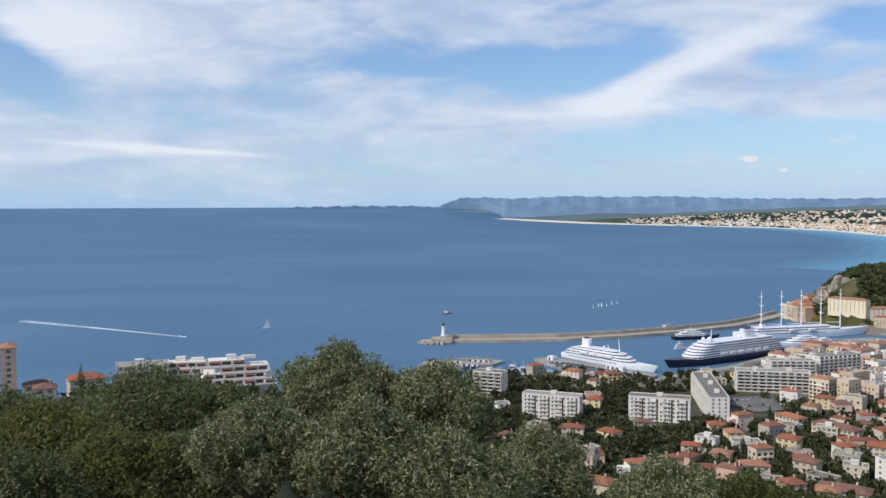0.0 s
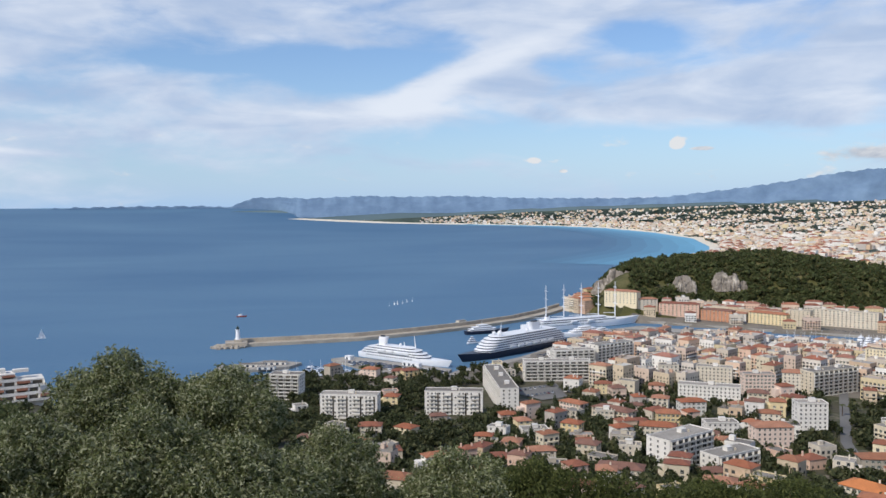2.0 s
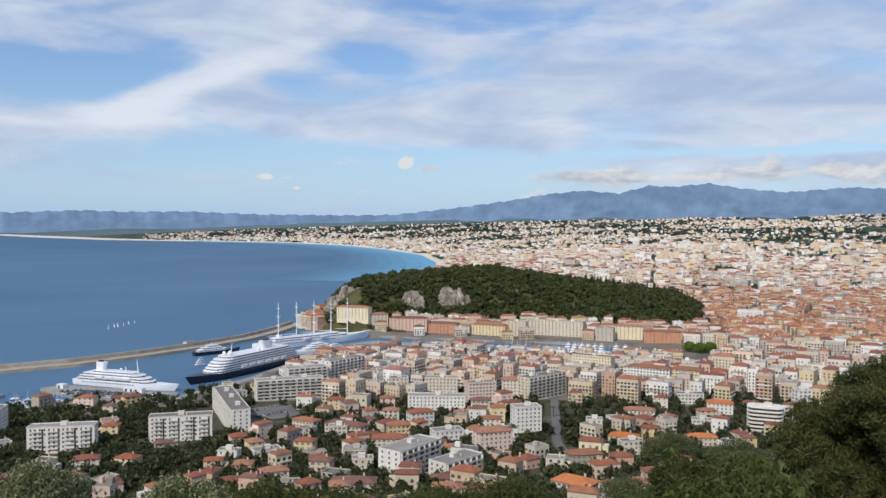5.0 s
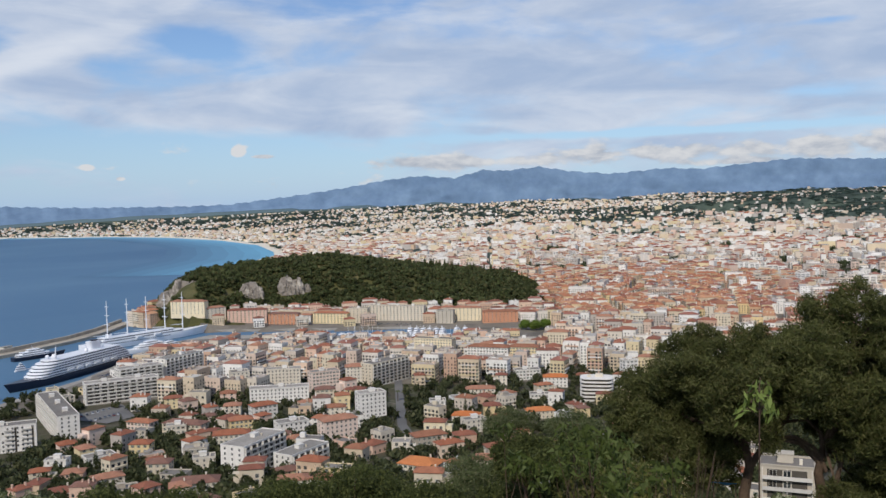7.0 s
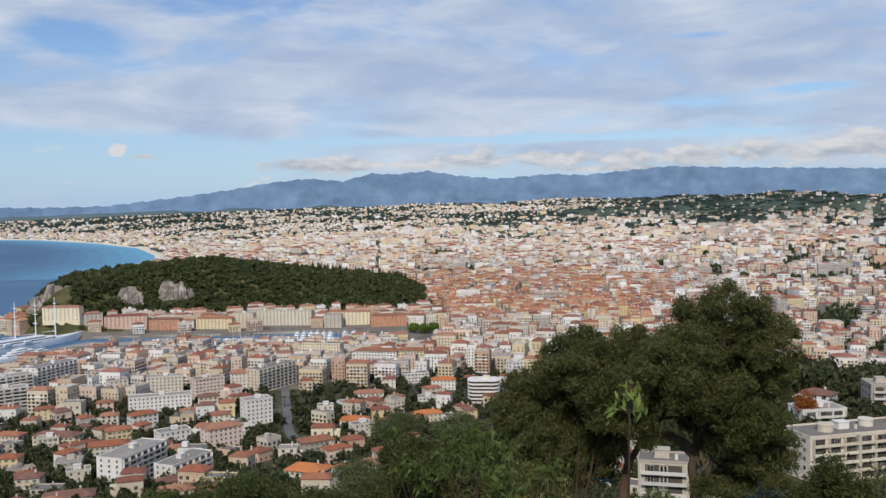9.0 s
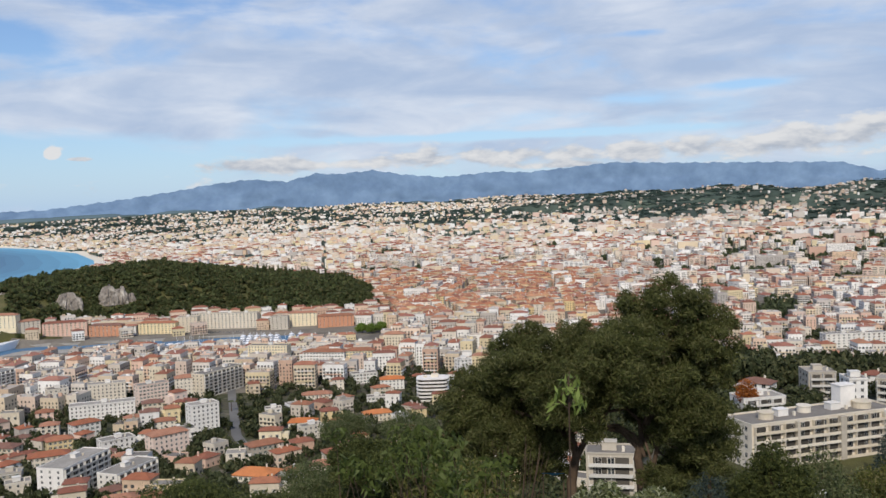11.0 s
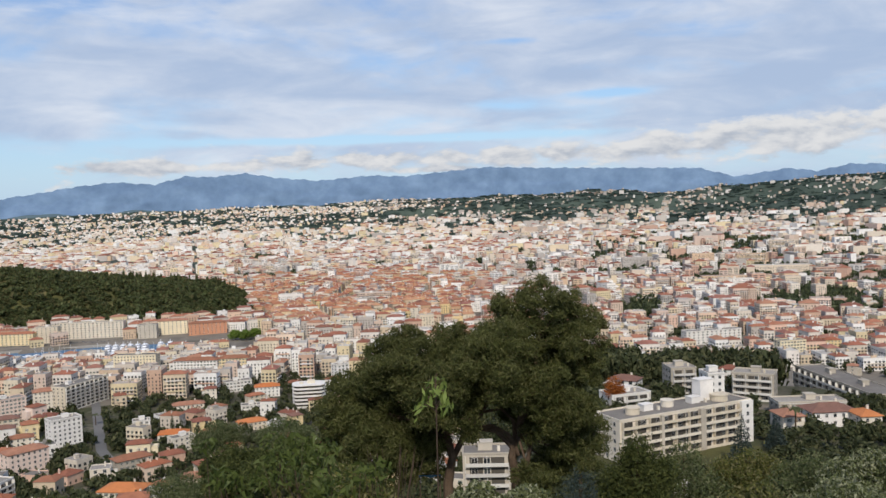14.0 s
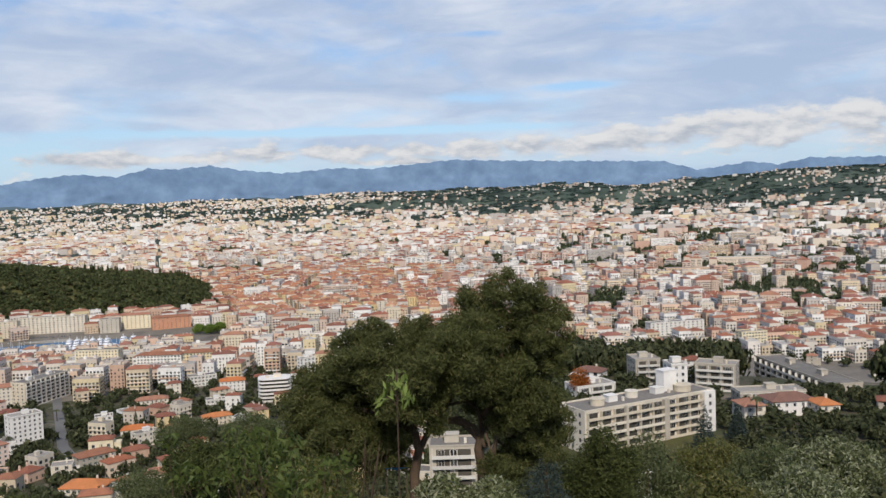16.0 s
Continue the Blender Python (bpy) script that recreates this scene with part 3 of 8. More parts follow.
def windows_on(parent, mesh, run, off, turn, storeys, step, floor=3.0, first=1.0, edge=1.2, skip=0.0):
    n = max(1, int((run - edge) / step))
    c, s = math.cos(turn), math.sin(turn)
    for k in range(storeys):
        for b in range(n):
            if rng.random() < skip:
                continue
            u = ((b + 0.5) / n - 0.5) * (run - edge)
            w = new("window", mesh)
            w.parent = parent
            w.matrix_local = Matrix.Translation((u * c + off * s, u * s - off * c, first + floor * k)) @ Matrix.Rotation(turn, 4, "Z")


def hip_roof(w, d, h, over=0.6, pitch=0.30):
    w2, d2 = w / 2 + over, d / 2 + over
    rise = min(w2, d2) * 2 * pitch * 0.62
    if w >= d:
        top = [(-w2 + d2, 0, h + rise), (w2 - d2, 0, h + rise)]
        f = [[0, 1, 5, 4], [1, 2, 5], [2, 3, 4, 5], [3, 0, 4]]
    else:
        top = [(0, -d2 + w2, h + rise), (0, d2 - w2, h + rise)]
        f = [[0, 1, 4], [1, 2, 5, 4], [2, 3, 5], [3, 0, 4, 5]]
    v = [(-w2, -d2, h), (w2, -d2, h), (w2, d2, h), (-w2, d2, h)] + top
    v += [(a, b, h - 0.25) for a, b, _ in v[:4]]
    f += [[6, 7, 1, 0], [7, 8, 2, 1], [8, 9, 3, 2], [9, 6, 0, 3], [9, 8, 7, 6]]
    return np.array(v), f


def comb(bays, gap, share, z0, z1, y, thick=0.06):
    """Openings side by side under one gap, as a single thin solid coloured as shade."""
    pts = []
    for b in range(bays):
        c = (b + 0.5 - bays / 2) * gap
        lo, hi = c - gap * share / 2, c + gap * share / 2
        pts += [(lo, z1 - 0.12), (lo, z0), (hi, z0), (hi, z1 - 0.12)]
    pts += [(pts[-1][0], z1), (pts[0][0], z1)]
    n = len(pts)
    v = np.array([(a, y, b) for a, b in pts] + [(a, y + thick, b) for a, b in pts])
    return v, [list(range(n)), list(range(2 * n - 1, n - 1, -1))] + [[k, n + k, n + (k + 1) % n, (k + 1) % n] for k in range(n)]


def house(x, y, w, d, storeys, rot, tint="cream", roof="hip", style="villa", z=None, sides=True, label=""):
    """A building on its plot: rot is the heading of its front."""
    h = storeys * 3.0 + 0.4
    z = gz(x, y) if z is None else z
    e = new("apartment_block" if style != "villa" else "house")
    e.matrix_world = pose(x, y, z, 0, 0, math.degrees(rot))
    wall = part("wall", solid(w, d, -6, h), BOX6, TINTS[tint], e)
    far = math.hypot(x, y) > 1000
    tiled = roof in ("hip", "new")
    if tiled:
        v, f = hip_roof(w, d, h)
        part("roof", v, f, M_tiles_new if roof == "new" else M_tiles, e, "terracotta tiled hipped roof")
        if not far:
            part("chimney", *joined([solid(0.9, 0.6, h, h + min(w, d) * 0.2 + 0.9, w * 0.22, d * 0.12), solid(1.1, 0.8, h + min(w, d) * 0.2 + 0.9, h + min(w, d) * 0.2 + 1.05, w * 0.22, d * 0.12)]), TINTS["cream"], e)
    else:
        part("roof", solid(w - 0.5, d - 0.5, h - 0.1, h + 0.02), BOX6, M_felt, e, "flat grey felt roof")
        rim = [solid(w + 0.3, 0.3, h, h + 0.55, 0, -d / 2), solid(w + 0.3, 0.3, h, h + 0.55, 0, d / 2), solid(0.3, d - 0.3, h, h + 0.55, -w / 2, 0), solid(0.3, d - 0.3, h, h + 0.55, w / 2, 0)]
        part("parapet", *joined(rim), TINTS[tint], e)
        for k in range(max(1, int(w / 26))):
            u = (k + 0.5) / max(1, int(w / 26)) - 0.5 + rng.uniform(-0.08, 0.08)
            part("roof_housing", *joined([solid(4.2, 3.4, h, h + 2.3, u * w * 0.9, 0.8), solid(4.6, 3.8, h + 2.3, h + 2.5, u * w * 0.9, 0.8)]), TINTS["white" if tint != "grey" else "grey"], e)
            part("chimney", solid(0.8, 0.8, h, h + 1.5, u * w * 0.9 + 4, -1.5), BOX6, TINTS["cream"], e)
    if style == "villa":
        mesh = WINDOW_SHUTTERS if rng.random() < 0.6 else WINDOW
        windows_on(e, mesh, w, d / 2, 0, storeys, 3.1 if not far else 5.2)
        if sides:
            windows_on(e, mesh, d, w / 2, -math.pi / 2, storeys, 4.4)
            windows_on(e, mesh, d, w / 2, math.pi / 2, storeys, 4.4)
        if not tiled:
            part("cornice", *joined([solid(w + 0.7, 0.5, h - 0.5, h - 0.25, 0, -d / 2), solid(0.5, d, h - 0.5, h - 0.25, -w / 2, 0), solid(0.5, d, h - 0.5, h - 0.25, w / 2, 0)]), M_rail, e)
    else:
        if style == "plain":
            # white wall with window rows, short balconies between dark vertical panels painted as shade
            stacks = max(2, round(w / 11.0))
            for b in range(stacks):
                u = ((b + 0.5) / stacks - 0.5) * (w - 2)
                part("recess", solid(1.3, 0.08, 0.3, h - 1.0, u + w / stacks * 0.36, -d / 2 - 0.04), BOX6, M_painted_shade, e, "thin dark vertical panel painted as shade between the flats")
                for k in range(storeys):
                    part("balcony", *joined([solid(w / stacks * 0.5, 1.2, 3 * k + 0.1, 3 * k + 0.3, u, -d / 2 - 0.6), solid(w / stacks * 0.5, 0.1, 3 * k + 0.3, 3 * k + 1.05, u, -d / 2 - 1.15)]), M_rail, e)
            windows_on(e, WINDOW, w - 1, d / 2, 0, storeys, 3.0, first=0.95, skip=0.12)
            windows_on(e, WINDOW, d, w / 2, -math.pi / 2, storeys, 4.2)
            windows_on(e, WINDOW, d, w / 2, math.pi / 2, storeys, 4.2)
        # loggias: a thin dark panel across each storey paints the shade behind its parapet
        bays = max(2, round(w / 6.0))
        for k in range(storeys if style != "plain" else 0):
            part("balcony", *joined([solid(w - 1.4, 1.3, 3 * k + 0.1, 3 * k + 0.3, 0, -d / 2 - 0.65), solid(w - 1.4, 0.12, 3 * k + 0.3, 3 * k + 1.15, 0, -d / 2 - 1.24)]
                 + [solid(0.18, 1.3, 3 * k + 0.3, 3 * k + 3.0, (b / bays - 0.5) * (w - 1.6), -d / 2 - 0.65) for b in range(bays + 1)]), TINTS[tint] if style == "slab" else M_rail, e)
            gap = (w - 1.6) / bays
            part("loggia", *comb(bays, gap, 0.62, 3 * k + 0.35, 3 * k + 2.62, -d / 2 - 0.06), M_painted_shade, e, "dark recess behind the balcony")
        if style != "plain":
            windows_on(e, FRENCH, w - 2, d / 2, 0, storeys, 3.4, first=0.35, skip=0.45)
        if sides and style != "plain":
            windows_on(e, WINDOW, d, w / 2, -math.pi / 2, storeys, 4.2)
            windows_on(e, WINDOW, d, w / 2, math.pi / 2, storeys, 4.2)
    names = {"white": "white", "grey": "dull grey", "cream": "cream", "yellow": "ochre yellow", "pink": "pale pink", "red": "brick red"}
    kind = "apartment block" if style != "villa" else ("house" if storeys < 5 else "town house")
    tail = "under a terracotta tiled roof" if tiled else "with a flat grey roof"
    many = ["", "single-storey", "two-storey", "three-storey", "four-storey", "five-storey", "six-storey", "seven-storey", "eight-storey"][storeys]
    if style != "villa":
        tagged(e, f"{many} {names[tint]} {kind} with balconies and a flat roof", kind, group="apartment blocks")
    else:
        tagged(e, f"{many} {names[tint]} plastered {kind} {tail}", kind, group="houses below the hill")
    HEROES.append((x, y, max(w, d) * 0.55))
    return e


def small_house(x, y, w, d, storeys, rot, tint, tiled):
    """A modest villa: walls with a lower wing, roof, chimney, a few windows and a terrace."""
    h = storeys * 3.0
    e = new("house")
    e.matrix_world = pose(x, y, gz(x, y), 0, 0, math.degrees(rot))
    wing = rng.choice([-1, 1])
    body = [solid(w, d, -5, h)] + ([solid(w * 0.35, d * 0.7, -5, h - 2.8, wing * w * 0.62, 0.6)] if storeys > 1 else [])
    part("wall", *joined(body), TINTS[tint], e)
    if tiled:
        v, f = hip_roof(w, d, h)
        part("roof", v, f, M_tiles, e, "weathered terracotta tiled roof")
    else:
        part("roof", solid(w - 0.5, d - 0.5, h, h + 0.05), BOX6, M_felt, e)
        part("parapet", *joined([solid(w + 0.2, 0.25, h, h + 0.6, 0, -d / 2), solid(w + 0.2, 0.25, h, h + 0.6, 0, d / 2), solid(0.25, d - 0.3, h, h + 0.6, -w / 2, 0), solid(0.25, d - 0.3, h, h + 0.6, w / 2, 0)]), TINTS[tint], e)
    part("chimney", solid(0.8, 0.6, h, h + d * 0.2 + 0.9, w * 0.2, d * 0.1), BOX6, TINTS["cream"], e)
    mesh = rng.choice(3)
    mesh = (WINDOW, WINDOW_SHUTTERS, FRENCH)[mesh]
    windows_on(e, mesh, w, d / 2, 0, min(storeys, 3), 4.0, skip=0.1)
    names = {"white": "white", "grey": "dull grey", "cream": "cream", "yellow": "ochre yellow", "pink": "pale pink"}
    tagged(e, f"small {names[tint]} garden house with a low wing and {'tiled' if tiled else 'flat'} roof", "house", group="garden houses")
    HEROES.append((x, y, max(w, d) * 0.5))
    return e


def crown_cards(lumps, count, size, aspect=0.45, shell=0.55, droop=0.0, seed=0, facing=0.0, tri=False):
    """Leaf cards in and on a set of lumps (x, y, z, rx, rz); facing turns them towards the outside of their lump, tri makes them three-cornered."""
    g = np.random.default_rng(seed)
    lumps = np.asarray(lumps, float)
    share = lumps[:, 3] ** 2 * lumps[:, 4] ** 0.5
    which = g.choice(len(lumps), count, p=share / share.sum())
    u = g.normal(size=(count, 3))
    u /= np.linalg.norm(u, axis=1)[:, None]
    r = shell + (1 - shell) * g.random(count) ** 0.6
    r = np.where(g.random(count) < 0.14, r * g.uniform(1.0, 1.22, count), r)
    r *= 1 + 0.24 * np.sin(u[:, 0] * 7 + which) * np.cos(u[:, 1] * 6 + u[:, 2] * 5 + which * 2) + 0.10 * np.sin(u[:, 0] * 17 + u[:, 2] * 13 + which)
    L = lumps[which]
    c = L[:, :3] + u * r[:, None] * np.stack([L[:, 3], L[:, 3], L[:, 4]], 1)
    a = g.normal(size=(count, 3)) + 0.8 * u * (1 - facing)
    a -= facing * (a * u).sum(1)[:, None] * u
    a[:, 2] -= droop
    a /= np.linalg.norm(a, axis=1)[:, None]
    b = np.cross(a, g.normal(size=(count, 3)) * (1 - facing) + 1.6 * facing * u)
    b /= np.linalg.norm(b, axis=1)[:, None]
    s = size * g.uniform(0.6, 1.3, count)[:, None]
    a, b = a * s, b * s * aspect
    if tri:
        return np.stack([c - a * 0.5 + b * 0.55, c - a * 0.5 - b * 0.55, c + a * 0.62], 1).reshape(-1, 3), np.arange(count * 3).reshape(-1, 3)
    v = np.stack([c - a * 0.5, c + b * 0.5 + a * 0.05, c + a * 0.5, c - b * 0.5 + a * 0.05], 1).reshape(-1, 3)
    return v, np.arange(count * 4).reshape(-1, 4)


def limb(pts, r0, r1, sides=7):
    """A tapered, bent tube through points."""
    pts = [Vector(p) for p in pts]
    v, f = [], []
    for i, p in enumerate(pts):
        ax = (pts[min(i + 1, len(pts) - 1)] - pts[max(i - 1, 0)]).normalized()
        e1 = ax.orthogonal().normalized()
        e2 = ax.cross(e1)
        r = r0 + (r1 - r0) * i / (len(pts) - 1)
        for k in range(sides):
            t = 2 * math.pi * k / sides
            v.append(p + (e1 * math.cos(t) + e2 * math.sin(t)) * r)
        if i:
            o = (i - 1) * sides
            f += [[o + k, o + (k + 1) % sides, o + sides + (k + 1) % sides, o + sides + k] for k in range(sides)]
    return np.array([tuple(q) for q in v]), f


def tree(name, label, base, lumps, leaf, count, mat, trunk=0.25, aspect=0.4, droop=0.0, shell=0.5, category="tree", group=""):
    """A tree from its foot and the lumps of its crown, all in world metres."""
    e = new(name)
    bx, by, bz = base
    e.matrix_world = Matrix.Translation(base)
    L = np.asarray(lumps, float).copy()
    L[:, :3] -= base
    low = L[:, 2].min()
    cen = L[:, :3].mean(0)
    seed = int(abs(bx * 7 + by * 3)) % 9973
    g = np.random.default_rng(seed)
    fork = np.array([cen[0] * 0.5, cen[1] * 0.5, max(0.5, low * 0.75)])
    v, f = limb([(0, 0, -1.0), tuple(fork * (0.5, 0.5, 0.5) + (g.uniform(-0.2, 0.2), g.uniform(-0.2, 0.2), 0)), tuple(fork)], trunk, trunk * 0.75)
    t = part("trunk", v, f, M_bark, e)
    for l in L[: 14]:
        mid = fork * 0.5 + l[:3] * 0.5 + (g.uniform(-0.3, 0.3), g.uniform(-0.3, 0.3), -0.15 * l[3])
        v, f = limb([tuple(fork), tuple(mid), tuple(l[:3] + (0, 0, l[4] * 0.3))], trunk * 0.5, trunk * 0.12)
        part("limb", v, f, M_bark, e)
    fine = {"evergreen_oak": 1.5, "olive_tree": 1.65}.get(name, 1.15)
    v, q = crown_cards(L, int(count * fine), leaf * (0.74 if fine > 1.2 else 0.95), aspect * 1.25, shell, droop, seed, 0.3, True)
    c = mesh_object("crown", v, q, mat, parent=e)
    tagged(e, label, category, group=group)
    return e

def lathe(profile, n=20):
    v, f = [], []
    for i, (r, z) in enumerate(profile):
        v += [(r * math.cos(2 * math.pi * k / n), r * math.sin(2 * math.pi * k / n), z) for k in range(n)]
        if i:
            o = (i - 1) * n
            f += [[o + k, o + (k + 1) % n, o + n + (k + 1) % n, o + n + k] for k in range(n)]
    f.append([len(v) - n + k for k in range(n)])
    return np.array(v), f


def prism(pts, z0, z1):
    """An upright solid over an outline."""
    n = len(pts)
    return np.array([(a, b, z0) for a, b in pts] + [(a, b, z1) for a, b in pts]), [[k, (k + 1) % n, n + (k + 1) % n, n + k] for k in range(n)] + [list(range(n, 2 * n)), list(range(n - 1, -1, -1))]


def rounded(w, d, r, n=7):
    """The outline of a rectangle with rounded corners."""
    pts = []
    for q, (cx, cy) in enumerate(((w / 2 - r, d / 2 - r), (-w / 2 + r, d / 2 - r), (-w / 2 + r, -d / 2 + r), (w / 2 - r, -d / 2 + r))):
        pts += [(cx + r * math.cos(math.pi / 2 * (q + k / n)), cy + r * math.sin(math.pi / 2 * (q + k / n))) for k in range(n + 1)]
    return pts


def curved_block(x, y, w, d, storeys, rot, z):
    """Flats with rounded corners, ringed by a white balcony on every storey."""
    e = new("apartment_block")
    e.matrix_world = pose(x, y, z, 0, 0, math.degrees(rot))
    part("wall", *prism(rounded(w - 3.2, d - 3.2, 4.2), -6, storeys * 3 + 0.2), TINTS["cream"], e)
    for k in range(storeys):
        part("balcony", *prism(rounded(w, d, 5.8), 3 * k, 3 * k + 1.15), TINTS["white"], e, "white balcony wrapping round the corners")
        # the band's dark colour holds the shade under the balcony above
        part("window_band", *prism(rounded(w - 3.0, d - 3.0, 4.3), 3 * k + 1.2, 3 * k + 2.6), M_painted_shade, e, "shaded glazing behind the balcony")
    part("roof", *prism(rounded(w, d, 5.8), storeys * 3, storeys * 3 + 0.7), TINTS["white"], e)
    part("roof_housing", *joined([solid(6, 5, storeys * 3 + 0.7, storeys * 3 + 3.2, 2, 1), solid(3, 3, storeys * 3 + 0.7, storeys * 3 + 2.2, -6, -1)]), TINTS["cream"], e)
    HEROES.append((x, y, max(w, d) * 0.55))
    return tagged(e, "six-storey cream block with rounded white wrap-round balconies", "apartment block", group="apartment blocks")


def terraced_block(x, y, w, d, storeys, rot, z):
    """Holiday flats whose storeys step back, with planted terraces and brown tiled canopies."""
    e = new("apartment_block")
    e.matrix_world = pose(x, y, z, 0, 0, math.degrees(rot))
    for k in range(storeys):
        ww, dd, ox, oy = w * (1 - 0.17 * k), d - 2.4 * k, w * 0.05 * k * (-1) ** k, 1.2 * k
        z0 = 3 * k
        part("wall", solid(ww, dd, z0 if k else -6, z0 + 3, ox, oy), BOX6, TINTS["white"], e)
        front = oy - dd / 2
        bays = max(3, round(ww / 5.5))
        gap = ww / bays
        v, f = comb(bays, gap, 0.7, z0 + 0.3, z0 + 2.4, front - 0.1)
        part("loggia", v + (ox, 0, 0), f, M_painted_shade, e, "thin dark panel painted as shaded openings behind the terrace")
        part("terrace", *joined([solid(ww + 1.4, 2.4, z0 - 0.25, z0, ox, front - 1.1), solid(ww + 1.4, 0.18, z0, z0 + 0.95, ox, front - 2.2)] + [solid(0.2, 2.2, z0, z0 + 2.2, ox + (b - bays / 2) * gap, front - 1.1) for b in range(bays + 1)]), TINTS["white"], e, "white terrace with solid parapet and side screens")
        for b in range(0, bays, 2):
            cx = ox + (b + 0.5) * gap - ww / 2
            can = np.array(box_pts(gap * 0.95, 2.6, z0 + 2.3, z0 + 2.55), float) + (cx, front - 1.1, 0)
            can[[0, 1, 4, 5], 2] -= 0.7
            part("canopy", can, BOX6, M_canopy, e, "sloping brown tiled canopy")
    part("roof_housing", *joined([solid(5, 4, storeys * 3, storeys * 3 + 2.2, -3, 3), solid(7, 3, storeys * 3, storeys * 3 + 1.5, 6, 2.5)]), TINTS["white"], e)
    HEROES.append((x, y, max(w, d) * 0.55))
    return tagged(e, "white holiday flats stepping back in terraces with brown canopies", "apartment block", group="apartment blocks")


M_canopy = material("brown_tiles", ["6e4a3a", "7a5444"], vary="object", grain=1.5, amount=0.3)

# ---- buildings that stand out ----
house(83.2, 652.7, 44.5, 13, 6, -0.352, "white", "flat", "plain")
house(163.2, 644.3, 44.9, 13, 6, -0.314, "white", "flat", "plain")
house(40.2, 738.9, 27.0, 14, 7, -0.40, "white", "flat", "block", 6.5)
house(216.6, 694.5, 101.9, 15, 6, -1.730, "white", "flat", "slab")
house(292.1, 759.1, 62.2, 14, 6, -0.207, "white", "flat", "block")
house(324.2, 797.0, 41.9, 14, 7, -0.048, "white", "flat", "block")
house(371.1, 809.9, 51.8, 13, 8, 0.362, "white", "flat", "slab")
house(255.0, 459.0, 40.2, 17, 6, 0.401, "white", "flat", "block")
house(272.9, 434.4, 33.0, 14, 4, 0.288, "white", "flat", "block")
house(393.3, 525.7, 20.9, 13, 7, -0.305, "white", "flat", "villa")
house(498.2, 641.1, 53.8, 14, 7, 0.200, "cream", "flat", "block")
house(384.2, 643.6, 49.9, 14, 4, -0.578, "white", "flat", "villa")
house(382.7, 711.4, 16.4, 13, 6, -0.311, "cream", "flat", "villa")
house(620.2, 708.1, 43.9, 14, 7, -1.090, "yellow", "flat", "villa")
house(630.9, 634.7, 44.5, 13, 6, -1.100, "white", "hip", "villa")
house(626.6, 631.0, 52.0, 12, 3, -1.133, "white", "flat", "villa")
house(654.1, 606.1, 30.6, 13, 6, -0.987, "yellow", "hip", "villa")
curved_block(562.0, 440.5, 27.0, 19.0, 6, -0.95, 170 - 714 * math.tan(radians(11.35)) - 18.7)
house(252.8, 619.7, 20.3, 10, 3, -1.079, "pink", "hip", "villa")
house(272.3, 588.9, 31.6, 12, 3, -1.033, "cream", "hip", "villa")
house(264.1, 586.2, 13.9, 9, 3, -0.495, "cream", "flat", "villa")
house(223.6, 550.4, 13.4, 10, 3, -0.764, "yellow", "hip", "villa")
house(195.8, 550.4, 18.3, 12, 2, -0.068, "white", "flat", "villa")
house(169.9, 548.4, 13.2, 8, 3, -0.687, "white", "flat", "villa")
house(177.6, 487.0, 16.6, 10, 2, -0.170, "cream", "hip", "villa")
house(152.6, 487.6, 13.2, 11, 1, -0.378, "cream", "hip", "villa")
house(175.9, 461.0, 15.7, 12, 1, -0.302, "grey", "flat", "villa")
house(207.6, 485.2, 13.1, 10, 3, -0.712, "cream", "hip", "villa")
house(240.9, 507.1, 14.8, 11, 3, -0.578, "grey", "flat", "villa")
house(231.2, 476.3, 12.9, 9, 3, -0.452, "cream", "flat", "villa")
house(203.6, 430.6, 24.7, 12, 2, -0.562, "cream", "hip", "villa")
house(305.2, 567.6, 17.0, 11, 3, -0.376, "yellow", "hip", "villa")
house(277.3, 529.1, 24.1, 12, 3, -0.524, "cream", "hip", "villa")
house(336.5, 589.2, 19.7, 11, 4, -0.159, "white", "hip", "villa")
house(325.7, 531.2, 22.3, 12, 3, -0.233, "white", "flat", "villa")
house(335.8, 487.4, 24.8, 13, 5, -0.192, "pink", "hip", "villa")
house(238.9, 388.9, 16.1, 10, 2, -0.613, "cream", "hip", "villa")
house(377.6, 551.0, 16.0, 10, 3, -0.601, "cream", "hip", "villa")
house(310.5, 368.6, 23.0, 15, 2, -1.192, "cream", "new", "villa")
house(360.9, 420.9, 21.6, 12, 3, -0.334, "grey", "hip", "villa")
house(434.0, 461.9, 20.0, 12, 2, -0.954, "cream", "new", "villa")
house(446.4, 508.3, 12.5, 9, 3, -0.721, "white", "flat", "villa")
house(416.8, 436.5, 16.3, 9, 3, -0.322, "cream", "flat", "villa")
house(390.7, 371.0, 15.3, 12, 3, -1.073, "pink", "hip", "villa")
house(410.4, 349.8, 11.6, 9, 2, -0.514, "cream", "hip", "villa")
house(482.9, 433.2, 20.5, 11, 2, -0.595, "cream", "new", "villa")
house(586.6, 506.4, 21.6, 12, 3, -0.859, "white", "new", "villa")
house(530.7, 475.3, 16.7, 9, 2, -0.840, "white", "flat", "villa")
house(514.9, 529.9, 25.3, 11, 2, -0.732, "cream", "hip", "villa")
house(561.3, 549.5, 10.3, 9, 3, -0.796, "cream", "hip", "villa")
house(595.8, 549.9, 24.3, 11, 3, -0.620, "white", "flat", "villa")
house(657.9, 477.9, 13.3, 11, 6, -0.390, "white", "flat", "villa")
house(435.5, 652.0, 26.5, 13, 6, -0.285, "pink", "flat", "villa")
house(470.2, 649.0, 20.9, 12, 6, -0.579, "cream", "hip", "villa")
house(418.1, 691.8, 30.8, 13, 6, -0.608, "cream", "flat", "villa")
